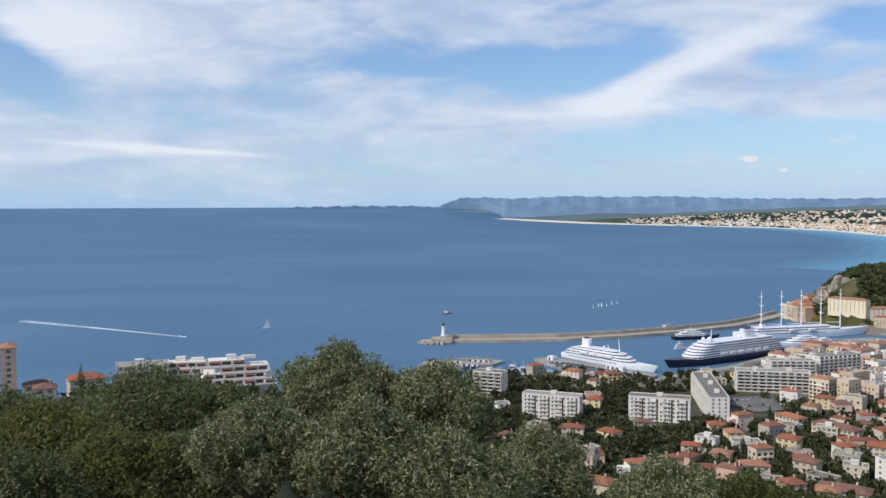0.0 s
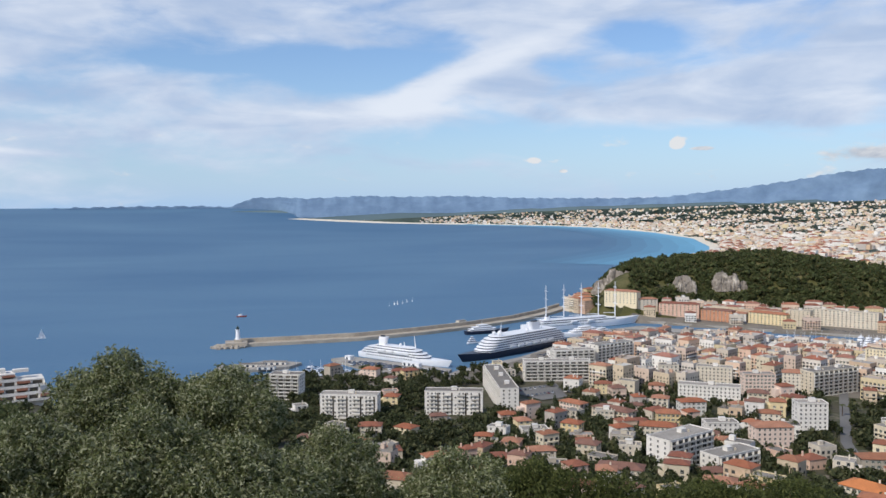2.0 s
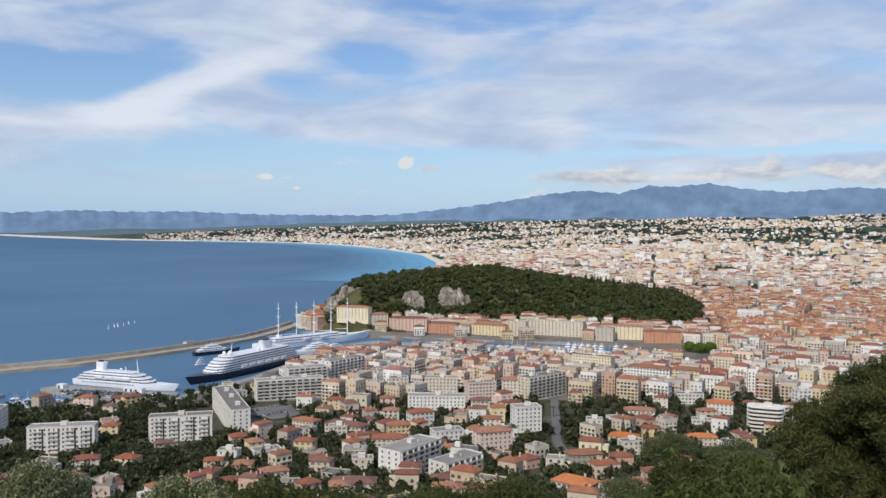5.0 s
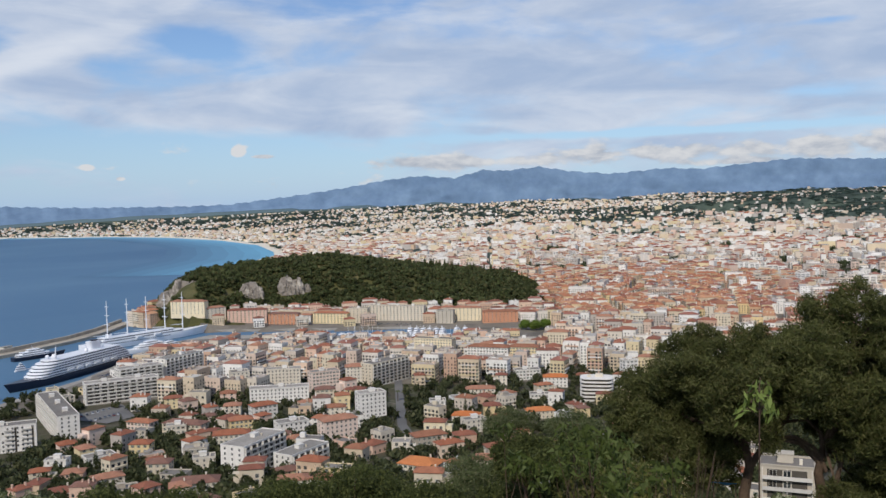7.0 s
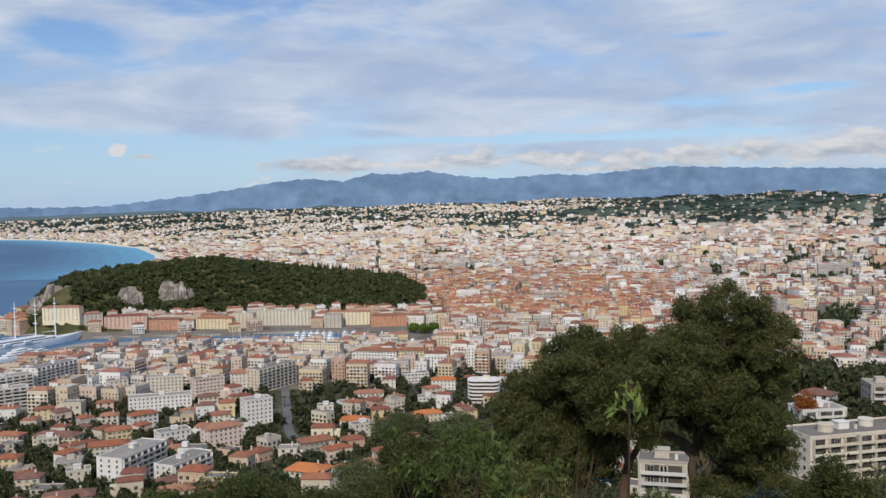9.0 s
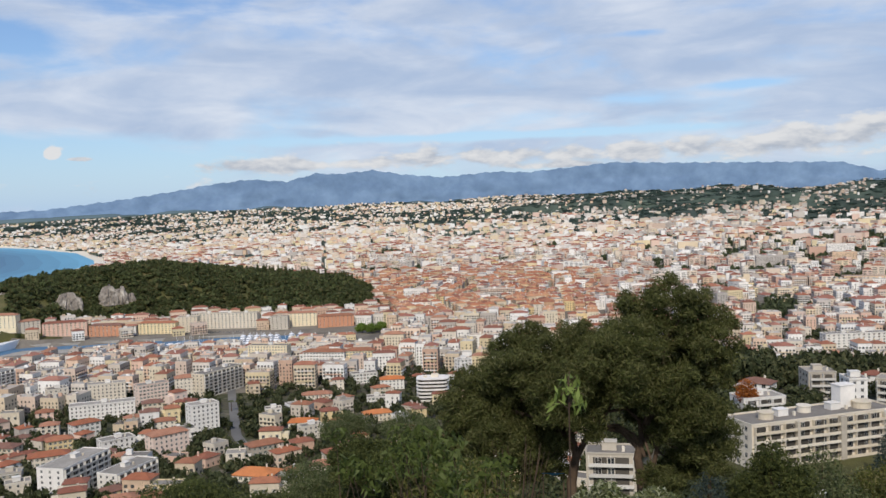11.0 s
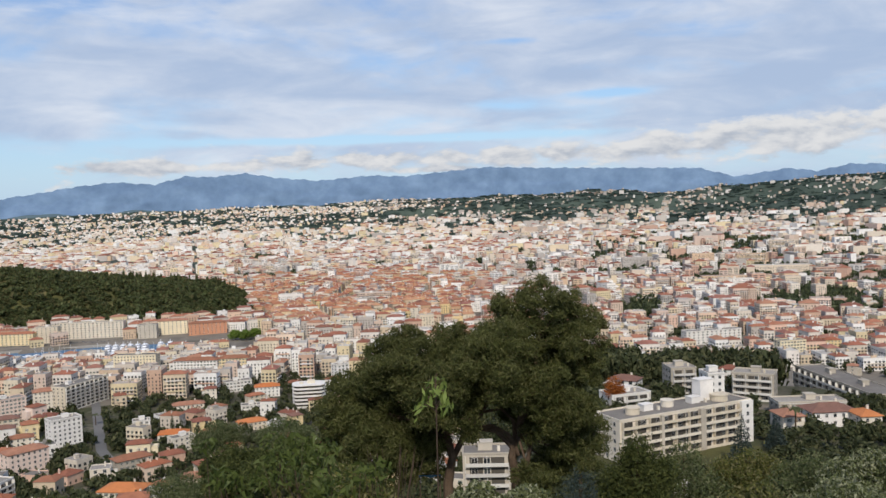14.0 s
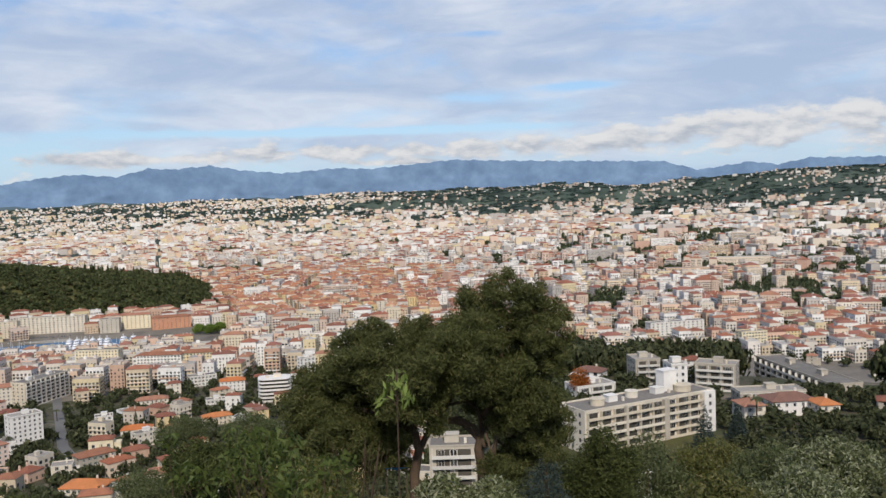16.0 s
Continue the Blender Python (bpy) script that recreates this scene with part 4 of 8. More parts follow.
house(406.0, 607.2, 16.0, 11, 4, -0.589, "cream", "hip", "villa")
flats = house(319.1, 79.4, 61.1, 15, 5, -0.626, "cream", "flat", "slab")
part("end_wall", solid(5.6, 1.6, -5, 15.6, 27.6, -8.1), BOX6, TINTS["white"], flats, "plain white wall with a column of small windows")
part("pier", solid(2.4, 1.7, -5, 15.3, 6.2, -8.15), BOX6, TINTS["grey"], flats, "bare concrete pier between the loggias")
part("pier", solid(1.0, 1.6, -5, 15.3, -12.5, -8.1), BOX6, TINTS["grey"], flats)
part("stair_tower", *joined([solid(6.5, 4.6, 15.4, 23.2, 16.5, 3.0), solid(6.9, 5.0, 23.2, 23.5, 16.5, 3.0)]), TINTS["white"], flats, "white stair tower on the roof")
for ux, uy, ur in ((20.5, -1.5, 3.2), (-20.0, -1.0, 2.6), (-2.0, 1.5, 2.4)):
    vv, ff = lathe([(ur, 15.4), (ur, 17.4), (ur * 1.08, 17.5), (ur * 1.08, 17.9)], 18)
    part("roof_drum", vv + (ux, uy, 0), ff, TINTS["cream"], flats)
for k in range(5):
    pane = new("window", WINDOW)
    pane.parent = flats
    pane.matrix_local = Matrix.Translation((27.6, -8.9, 1.0 + 3 * k))
house(460.7, 130.8, 13.1, 14, 4, -0.907, "grey", "flat", "block", 64.7)
house(421.4, 102.2, 12.4, 14, 4, -1.009, "grey", "flat", "block")
house(393.8, 81.0, 7.5, 10, 5, -0.960, "white", "flat", "villa")
house(417.1, 66.3, 18.5, 12, 4, -1.574, "grey", "flat", "block")
house(462.3, 30.9, 73.2, 15, 3, -2.554, "grey", "flat", "block", 68.9)
house(363.1, 45.4, 8.9, 11, 2, -0.985, "cream", "hip", "villa")
house(378.3, 32.0, 18.8, 12, 2, -0.994, "white", "hip", "villa")
house(375.4, 18.3, 8.3, 11, 2, -1.025, "cream", "new", "villa")
house(392.2, 41.0, 28.4, 11, 2, -1.075, "grey", "flat", "villa")
house(993.5, 204.3, 67.1, 13, 5, -0.874, "white", "flat", "villa")
house(924.7, 112.8, 28.0, 13, 6, -0.928, "yellow", "flat", "villa")
house(964.1, 92.8, 12.4, 11, 5, -1.062, "yellow", "hip", "villa")
house(961.0, 77.0, 15.4, 11, 5, -1.093, "yellow", "hip", "villa")
house(558.1, 1179.2, 52.8, 13, 6, -0.912, "yellow", "hip", "villa", sides=False)
house(588.6, 1163.0, 31.1, 12, 5, -0.074, "cream", "hip", "villa", sides=False)
house(626.3, 1133.0, 56.8, 13, 6, -0.628, "pink", "hip", "villa", sides=False)
house(661.8, 1087.7, 46.0, 13, 5, -0.970, "red", "hip", "villa", sides=False)
house(686.0, 1069.0, 18.1, 11, 4, -0.907, "white", "hip", "villa", sides=False)
house(709.8, 1037.6, 53.8, 13, 5, -1.040, "yellow", "hip", "villa", sides=False)
house(739.5, 1011.0, 29.1, 13, 7, -0.945, "cream", "flat", "villa", sides=False)
house(788.4, 982.8, 85.4, 14, 7, -1.008, "cream", "flat", "villa", sides=False)
house(812.8, 904.1, 24.7, 12, 6, -0.977, "grey", "flat", "villa", sides=False)
house(847.4, 894.0, 39.0, 12, 6, -0.861, "yellow", "hip", "villa", sides=False)
house(864.3, 846.4, 49.9, 13, 5, -0.776, "red", "hip", "villa", sides=False)
# white block behind the pine; its shade is put into grey plaster
house(224.0, 110.7, 14.0, 10, 6, -1.112, "grey", "flat", "block", 79.5)
house(226.0, 58.5, 7.9, 8, 1, -0.796, "white", "flat", "villa", 92.0)
house(377.6, 116.2, 19.6, 12, 3, -0.744, "white", "flat", "block", 73.5)
terraced_block(-108.0, 447.0, 37.0, 17.0, 4, 0.30, 78.6)
house(-177.0, 422.0, 16.5, 12, 3, 0.55, "cream", "hip", "villa", 77.0)
terraced_block(-142.0, 470.0, 30.0, 12.0, 2, 0.2, 79.5)
house(-216.7, 424.9, 6.9, 14, 6, 0.472, "pink", "hip", "villa", 83.0)
house(-161.5, 458.2, 26.8, 12, 2, 0.339, "white", "flat", "villa", 80.0)
house(-204.4, 428.7, 12.7, 10, 2, 0.445, "cream", "hip", "villa", 75.5)
house(-184.3, 394.0, 9.3, 10, 2, 0.437, "cream", "hip", "villa", 81.2)


# a narrow street climbing between the gardens
LANE = [(372, 452), (395, 490), (438, 545), (480, 599), (520, 650), (555, 697), (600, 752)]
lane_v = []
for i, (lx, ly) in enumerate(LANE):
    for k in (-3.6, 3.6):
        qx, qy = lx + k * 0.79, ly - k * 0.61
        lane_v.append((qx, qy, gz(lx, ly) + 0.45))
street = mesh_object("road", lane_v, [[2 * i, 2 * i + 1, 2 * i + 3, 2 * i + 2] for i in range(len(LANE) - 1)], M_asphalt)
tagged(street, "narrow grey asphalt street between gardens", "road", kind="structure")
for (ax, ay), (bx, by) in zip(LANE[:-1], LANE[1:]):
    HEROES += [(ax + (bx - ax) * k / 8, ay + (by - ay) * k / 8, 4.5) for k in range(8)]


# ---- the port ----
M_navy = material("navy_hull", ["1b2236"], rough=0.4, vary="object", grain=0.2, amount=0.15, spec=0.5)
M_hull = material("white_hull", ["e9ebee"], rough=0.4, vary="object", grain=0.2, amount=0.08, spec=0.5)
M_deck = material("ship_deck", ["b7a88f"], vary="object", grain=0.3, amount=0.2)
M_band = material("ship_glass", ["3a4656", "465264"], rough=0.2, vary="object", grain=0.3, amount=0.3, spec=0.6)
M_red = material("red_paint", ["a8412f"], vary="object", grain=1, amount=0.2)
M_mole = material("mole_paving", ["a79d8e", "b5ab9b", "978e80"], vary="noise", grain=0.4, amount=0.2, stain=0.03)
M_concrete = material("quay_concrete", ["98938b", "a7a299", "88837c"], vary="noise", grain=0.4, amount=0.22, stain=0.04)
M_wake = material("foam", ["e8eef2", "cfdde8"], vary="noise", grain=0.3, amount=0.2)
M_lantern = material("lantern", ["3b4640"], rough=0.3, vary="object")


def ribbon(name, pts, width, z0, z1, mat, label, category, parent=None, shift=0.0):
    """A wall or mole of even width along a line."""
    P = [Vector((a, b, 0)) for a, b in pts]
    v, f = [], []
    for i, p in enumerate(P):
        t = (P[min(i + 1, len(P) - 1)] - P[max(i - 1, 0)]).normalized()
        n = Vector((-t.y, t.x, 0))
        for s, z in ((-0.5, z0), (0.5, z0), (0.5, z1), (-0.5, z1)):
            q = p + n * (shift + s * width)
            v.append((q.x, q.y, z))
    for i in range(len(P) - 1):
        o = i * 4
        f += [[o + k, o + (k + 1) % 4, o + 4 + (k + 1) % 4, o + 4 + k] for k in range(4)]
    e = (len(P) - 1) * 4
    f += [[3, 2, 1, 0], [e, e + 1, e + 2, e + 3]]
    ob = mesh_object(name, v, f, mat, parent=parent)
    if label:
        tagged(ob, label, category)
    return ob


PLANES = [place(47.3, 1138), place(48.0, 1130), place(48.6, 1142)]
HEROES += [(x, y, 9) for x, y in PLANES] + [(*place(az, d), 14) for az in (47.4, 48.4) for d in (1050, 1075, 1100)]
MOLE = [(-4, 1074), (60, 1076), (153, 1083), (235, 1110), (313, 1144), (398, 1194), (455, 1245), (520, 1318)]
mole = ribbon("breakwater", MOLE, 22, -4, 3.2, M_mole, "long pale stone breakwater with a raised sea wall", "breakwater")
ribbon("sea_wall", MOLE, 3.5, 3.2, 7.8, M_stone, "", "", mole, 9.2)
ribbon("kerb", MOLE, 1.0, 3.2, 3.9, M_stone, "", "", mole, -10.4)


light_house = new("lighthouse")
light_house.matrix_world = pose(0, 1072, 3.2)
part("base", *joined([solid(26, 24, -7, 2.6, -2, 0), solid(9, 9, 2.6, 5.5)]), M_stone, light_house)
part("tower", *lathe([(3.4, 5.5), (2.7, 8), (2.2, 16), (2.4, 16.2), (2.9, 17), (2.9, 17.4)]), M_hull, light_house)
part("lantern", *lathe([(1.6, 17.4), (1.6, 20.0), (1.9, 20.1), (0.2, 21.6), (0.15, 23)]), M_lantern, light_house, "dark glazed lantern")
tagged(light_house, "white lighthouse with a dark lantern at the mole's end", "lighthouse")

hill_rocks = Heap()
for _ in range(150):
    u = rng.random()
    x, y = -26 + 30 * u + rng.normal(0, 3), 1063 + rng.normal(0, 5)
    s = rng.uniform(1.2, 3.0)
    hill_rocks.add(turned(np.array(box_pts(s * 2, s * 1.6, -1.5, s)) * rng.uniform(0.7, 1.2, (8, 3)), x, y, 0.4, rng.uniform(0, 3)), BOX, 0)
rocks = hill_rocks.build("armour_rocks", [M_stone], far=False)
tagged(rocks, "rough boulders heaped round the mole head", "rocks", kind="stuff")

# quays, each a paved slab with a straight edge
QUAYS = [("ferry_quay", [(99, 940), (122, 948), (212, 846), (196, 812), (137, 846)], "grey paved ferry quay beside the white ship"),
         ("ship_quay", [(196, 812), (214, 836), (300, 892), (405, 992), (425, 985), (420, 930), (300, 860)], "long concrete quay under the dark-hulled cruise ship"),
         ("inner_quay", [(405, 992), (450, 1052), (540, 1080), (650, 935), (758, 795), (740, 770), (600, 900), (430, 975)], "paved inner quay with parked cars"),
         ("far_quay", [(560, 1128), (672, 1010), (826, 856), (850, 880), (700, 1050), (585, 1160)], "paved waterfront street along the basin"),
         ("club_pier", [(52, 905), (66, 925), (36, 948), (-20, 925), (-30, 890)], "low stone pier with boat stands")]
for name, pts, label in QUAYS:
    n = len(pts)
    v = [(a, b, -4) for a, b in pts] + [(a, b, 3.0) for a, b in pts]
    f = [[k, (k + 1) % n, n + (k + 1) % n, n + k] for k in range(n)] + [list(range(n, 2 * n))]
    q = mesh_object(name, v, f, M_concrete)
    tagged(q, label, "quay", kind="structure")


def hull_mesh(length, beam, depth, draft=2.0, flare=0.0, stern=0.8, n=22, bow=0.32):
    """A ship's hull along +x, with a raked, pointed bow."""
    v, f = [], []
    for i in range(n + 1):
        u = i / n
        b = beam / 2 * (1 - max(0, (u - (1 - bow)) / bow) ** 2.2) * (stern + (1 - stern) * min(1, u / 0.12))
        sheer = depth * (1 + 0.22 * max(0, (u - 0.7) / 0.3) ** 2)
        for k, (wb, z) in enumerate(((0.55, -draft), (0.93, 0.6), (1.0, depth * 0.6), (1.0, sheer))):
            xx = (u - 0.5) * length + (0.035 * length * max(0, (u - 0.6) / 0.4) ** 2 * (z / depth))
            v.append((xx, -b * wb, z))
            v.append((xx, b * wb, z))
        if i:
            o, p = (i - 1) * 8, i * 8
            for k in range(3):
                f += [[o + 2 * k, p + 2 * k, p + 2 * k + 2, o + 2 * k + 2], [o + 2 * k + 3, p + 2 * k + 3, p + 2 * k + 1, o + 2 * k + 1]]
            f.append([o + 6, p + 6, p + 7, o + 7])
    f.append([0, 2, 4, 6, 7, 5, 3, 1])
    return np.array(v), f


def tier(x0, x1, beam, z0, z1, nose=0.5, rake=0.0):
    """A deck house with a rounded front."""
    pts = [(x0, -beam / 2), (x1 - beam * nose, -beam / 2)]
    for k in range(1, 8):
        t = -math.pi / 2 + math.pi * k / 8
        pts.append((x1 - beam * nose + beam * nose * math.cos(t), beam / 2 * math.sin(t)))
    pts += [(x1 - beam * nose, beam / 2), (x0, beam / 2)]
    n = len(pts)
    v = [(a, b, z0) for a, b in pts] + [(a - rake * (a > x0 + 1), b, z1) for a, b in pts]
    return np.array(v), [[k, (k + 1) % n, n + (k + 1) % n, n + k] for k in range(n)] + [list(range(n, 2 * n))]


def ball(r, x, y, z):
    v, f = lathe([(0.05 * r, -r), (0.7 * r, -0.7 * r), (r, 0), (0.7 * r, 0.7 * r), (0.08 * r, r)], 12)
    return v + (x, y, z), f


def ship(name, label, x, y, head, length, beam, depth, hull, tiers, funnel, extras=()):
    e = new(name)
    e.matrix_world = pose(x, y, 0, 0, 0, head)
    h = part("hull", *hull_mesh(length, beam, depth), hull, e)
    z = depth
    for x0, x1, b, hh in tiers:
        d = part("deck_house", *tier(x0 * length, x1 * length, b * beam, z, z + hh * 0.25), M_hull, e)
        part("window_band", *tier(x0 * length + 0.4, x1 * length - 0.5, b * beam - 0.9, z + hh * 0.25, z + hh * 0.72), M_band, d, "dark strip of balcony glass")
        part("parapet", *tier(x0 * length, x1 * length, b * beam, z + hh * 0.72, z + hh, rake=0.3), M_hull, d)
        nb = int((x1 - x0) * length / 4.2)
        for side in (-1, 1):
            tagged(part("balcony_dividers", *joined([solid(0.35, 0.5, z + hh * 0.25, z + hh * 0.72, x0 * length + (k + 0.5) * 4.2, side * (b * beam / 2 - 0.3)) for k in range(max(1, nb - 2))]), M_hull, d), kind="stuff")
        z += hh
    for side in (-1, 1):
        tagged(part("window_row", *joined([solid(1.7, 0.16, depth * 0.66, depth * 0.66 + 1.1, (-0.38 + k * 3.2 / length) * length, side * (beam / 2 + 0.02)) for k in range(int(0.56 * length / 3.2))]), M_band, h, "row of dark cabin windows in the hull"), kind="stuff")
    fx, fl, fh = funnel
    part("funnel", *tier(fx * length - fl / 2, fx * length + fl / 2, beam * 0.32, z, z + fh, rake=-fh * 0.3), M_hull, e)
    part("funnel_cap", *tier(fx * length - fl * 0.3, fx * length + fl * 0.25, beam * 0.2, z + fh, z + fh + 1.4), M_navy, e)
    for kind, ux, uy, s in extras:
        if kind == "radome":
            part("radome", *ball(s, ux * length, uy * beam, z + s * 0.9), M_hull, e)
        elif kind == "mast":
            v, f = limb([(ux * length, uy * beam, z - 2), (ux * length - s * 0.15, uy * beam, z + s)], 0.9, 0.25)
            part("mast", v, f, M_hull, e)
        elif kind == "boat":
            for side in (-1, 1):
                v, f = hull_mesh(9.5, 3.2, 2.2, 0.6, n=8)
                part("lifeboat", v + (ux * length, side * (beam * 0.5 + 0.4), s), f, M_hull, e)
    tagged(e, label, "ship")
    return e


def heading(x0, y0, x1, y1):
    return math.degrees(math.atan2(y1 - y0, x1 - x0))


ship("cruise_ship", "large cruise ship with a navy hull and white decks", 310, 940, heading(388, 990, 236, 898), 172, 25, 7.6, M_navy,
     [(-0.47, 0.36, 1.0, 2.6), (-0.46, 0.34, 1.0, 2.6), (-0.45, 0.32, 1.0, 2.6), (-0.43, 0.30, 0.98, 2.6), (-0.41, 0.27, 0.96, 2.6), (-0.38, 0.23, 0.9, 2.6)], (-0.2, 15, 9),
     [("radome", 0.17, 0.15, 3.0), ("radome", 0.17, -0.2, 2.2), ("mast", 0.14, 0, 13), ("radome", -0.1, 0.2, 2.2), ("mast", -0.29, 0, 8)] + [("boat", u, 0, 9.6) for u in (-0.3, -0.22, -0.14, -0.06, 0.02, 0.1)])
ship("ferry", "white passenger ship moored at the ferry quay", 176, 918, heading(137, 966, 216, 868), 122, 18, 6.2, M_hull,
     [(-0.44, 0.30, 1.0, 2.6), (-0.42, 0.26, 0.98, 2.6), (-0.38, 0.2, 0.92, 2.6), (-0.30, 0.13, 0.7, 2.2)], (-0.24, 9, 8.5),
     [("mast", 0.14, 0, 13), ("radome", -0.05, 0.1, 1.6), ("mast", 0.0, 0.1, 5)] + [("boat", u, 0, 9.3) for u in (-0.2, -0.1, 0.0, 0.08)])
sail_ship = ship("sail_cruise_ship", "white five-masted sailing cruise ship alongside the mole", 463, 1108, heading(362, 1086, 545, 1128), 187, 20, 9.0, M_hull,
     [(-0.42, 0.30, 0.95, 2.7), (-0.36, 0.22, 0.85, 2.7)], (-0.3, 6, 4), [("boat", -0.1, 0, 9.3), ("boat", 0.05, 0, 9.3)])
for k in range(5):
    u = (-0.31 + 0.155 * k) * 187
    m = part("mast", *limb([(u, 0, 9), (u, 0, 40), (u, 0, 61)], 0.85, 0.35, 8), M_hull, sail_ship, "tall white steel mast")
    for zz, w in ((30, 5), (42, 4.2), (53, 3.4)):
        part("crosstree", *joined([solid(1.0, w * 2, zz, zz + 0.7, u, 0)]), M_hull, m)
    part("boom", *limb([(u, 0, 17), (u - 20, 0, 18)], 0.6, 0.35, 6), M_hull, m)


def yacht(x, y, head, length, dark=False, label="white motor yacht moored in the harbour"):
    e = new("motor_yacht")
    e.matrix_world = pose(x, y, 0, 0, 0, head)
    beam = length * 0.2
    part("hull", *hull_mesh(length, beam, length * 0.075, 0.8, n=12, bow=0.5), M_navy if dark else M_hull, e)
    z = length * 0.075
    for x0, x1, b in ((-0.42, 0.22, 0.85), (-0.34, 0.12, 0.75), (-0.22, 0.03, 0.6)):
        d = part("deck_house", *tier(x0 * length, x1 * length, b * beam, z, z + 0.9), M_hull, e)
        part("window_band", *tier(x0 * length + 0.2, x1 * length - 0.3, b * beam - 0.3, z + 0.9, z + 1.7), M_band, d)
        part("roof", *tier(x0 * length, x1 * length, b * beam, z + 1.7, z + 2.4, rake=0.5), M_hull, d)
        z += 2.4
    part("mast", *limb([(-0.1 * length, 0, z - 0.5), (-0.13 * length, 0, z + length * 0.08)], 0.5, 0.15, 6), M_hull, e)
    tagged(e, label, "yacht", group="yachts in the harbour")
    return e


yacht(322, 1092, 10, 62, True, "long dark-hulled motor yacht along the breakwater")
yacht(282, 1015, 15, 18, False, "small white motor boat at anchor")
yacht(430, 1035, heading(560, 1136, 341, 1091), 70, False)
yacht(452, 1025, 200, 48, True, "dark-hulled motor yacht at the inner quay")
for x, y in [(716, 868), (721, 861), (726, 853), (731, 846), (736, 839), (741, 832), (757, 822), (764, 813)]:
    yacht(x, y, heading(0, 0, -46, -40), 46, False, "white motor yacht berthed stern-to in the basin")

speed_boat = new("speed_boat")
speed_boat.matrix_world = pose(-343, 1124, 0, 0, 0, heading(-616, 1287, -345, 1125))
part("hull", *hull_mesh(13, 3.6, 1.5, 0.4, n=10, bow=0.6), M_hull, speed_boat)
part("cabin", *tier(-2.5, 2.0, 2.4, 1.5, 2.8, rake=0.6), M_band, speed_boat)
tagged(speed_boat, "small speed boat running over open water", "boat")
hx, hy = (-616 + 345) / 316, (1287 - 1125) / 316
wv, wf = [], []
for k in range(40):
    u = k / 39
    s = 4 + 330 * u
    half = 1.3 + 5.5 * u
    bend = 26 * u * u
    px, py = -345 + hx * s - hy * bend * 0.3, 1125 + hy * s + hx * bend * 0.3
    for side in (-1, -0.35, 0.35, 1):
        wv.append((px - hy * half * side * (1 + 0.15 * math.sin(k * 1.7)), py + hx * half * side, 0.25 * (1 - u) + 0.06))
    if k:
        for j in ((0, 1, 2) if k < 22 else (0, 2)):
            wf.append([k * 4 - 4 + j, k * 4 + j, k * 4 + j + 1, k * 4 - 3 + j])
tagged(mesh_object("wake", wv, wf, M_wake), "long white foaming wake behind the speed boat", "wake", kind="structure")


def sail_boat(x, y, head, length, label="small white sailing boat under sail"):
    e = new("sailing_boat")
    e.matrix_world = pose(x, y, 0, 0, 0, head)
    part("hull", *hull_mesh(length, length * 0.28, length * 0.1, 0.4, n=8, bow=0.6), M_hull, e)
    part("mast", *limb([(0.05 * length, 0, 0), (0.05 * length, 0, length * 1.25)], 0.12, 0.06, 6), M_hull, e)
    for s, w in ((1, 0.42), (-1, 0.38)):
        v, f = [], []
        for i in range(6):
            for j in range(4):
                a, b = i / 5, j / 3
                v.append((0.05 * length + s * w * length * b * (1 - a), 0.12 * length * math.sin(b * math.pi) * (1 - a), length * (0.15 + 1.05 * a)))
        f = [[i * 4 + j, i * 4 + j + 1, i * 4 + j + 5, i * 4 + j + 4] for i in range(5) for j in range(3)]
        part("sail", v, f, M_hull, e)
    tagged(e, label, "sailing boat", group="sailing boats")
    return e


sail_boat(-249, 1204, 20, 11)
for x, y in [(251, 1436), (262, 1448), (268, 1451), (279, 1462), (290, 1478), (302, 1490)]:
    sail_boat(x, y, 70 + x % 30, 6)
orange = new("pilot_boat")
orange.matrix_world = pose(6, 1357, 0, 0, 0, 5)
part("hull", *hull_mesh(15, 4, 1.8, 0.4, n=10, bow=0.5), M_red, orange)
part("cabin", *tier(-5, 1, 3, 1.8, 4.4, rake=0.5), M_hull, orange)
part("mast", *limb([(-2, 0, 4), (-2, 0, 7.5)], 0.15, 0.08, 6), M_hull, orange)
tagged(orange, "small red-hulled boat with a white cabin beyond the mole", "boat")

# small craft in the two marinas
craft = Heap()
for _ in range(260):
    k = rng.random()
    if k < 0.65:
        x, y = rng.uniform(20, 112), 848 + 12 * rng.integers(0, 6) + rng.uniform(-2, 2)
        if x + (y - 868) * 0.9 > 116 or x < 68 and y > 882:
            continue
    else:
        u = rng.random()
        x, y = 655 + 100 * u + rng.uniform(-6, 14), 935 - 128 * u + rng.uniform(4, 26)
    L = rng.uniform(6, 13)
    a = rng.choice([0.4, 1.9]) + rng.uniform(-0.2, 0.2)
    craft.add(turned(np.array(box_pts(L, L * 0.3, -0.3, L * 0.09)) * [[0.8, 0.6, 1], [0.7, 0.5, 1], [0.7, 0.5, 1], [0.8, 0.6, 1], [1, 1, 1], [1.1, 0.4, 1], [1.1, 0.4, 1], [1, 1, 1]], x, y, 0.1, a), BOX, 0)
    craft.add(turned(box_pts(L * 0.4, L * 0.2, L * 0.09, L * 0.2), x, y, 0.1, a), BOX, 1 if rng.random() < 0.3 else 0)
    if rng.random() < 0.35:
        craft.add(turned(box_pts(0.16, 0.16, L * 0.09, L * 1.2), x, y, 0.1, a), BOX, 0)
tagged(craft.build("moored_boats", [M_hull, M_band], far=False), "crowd of small white boats moored in the marinas", "boats", kind="stuff")

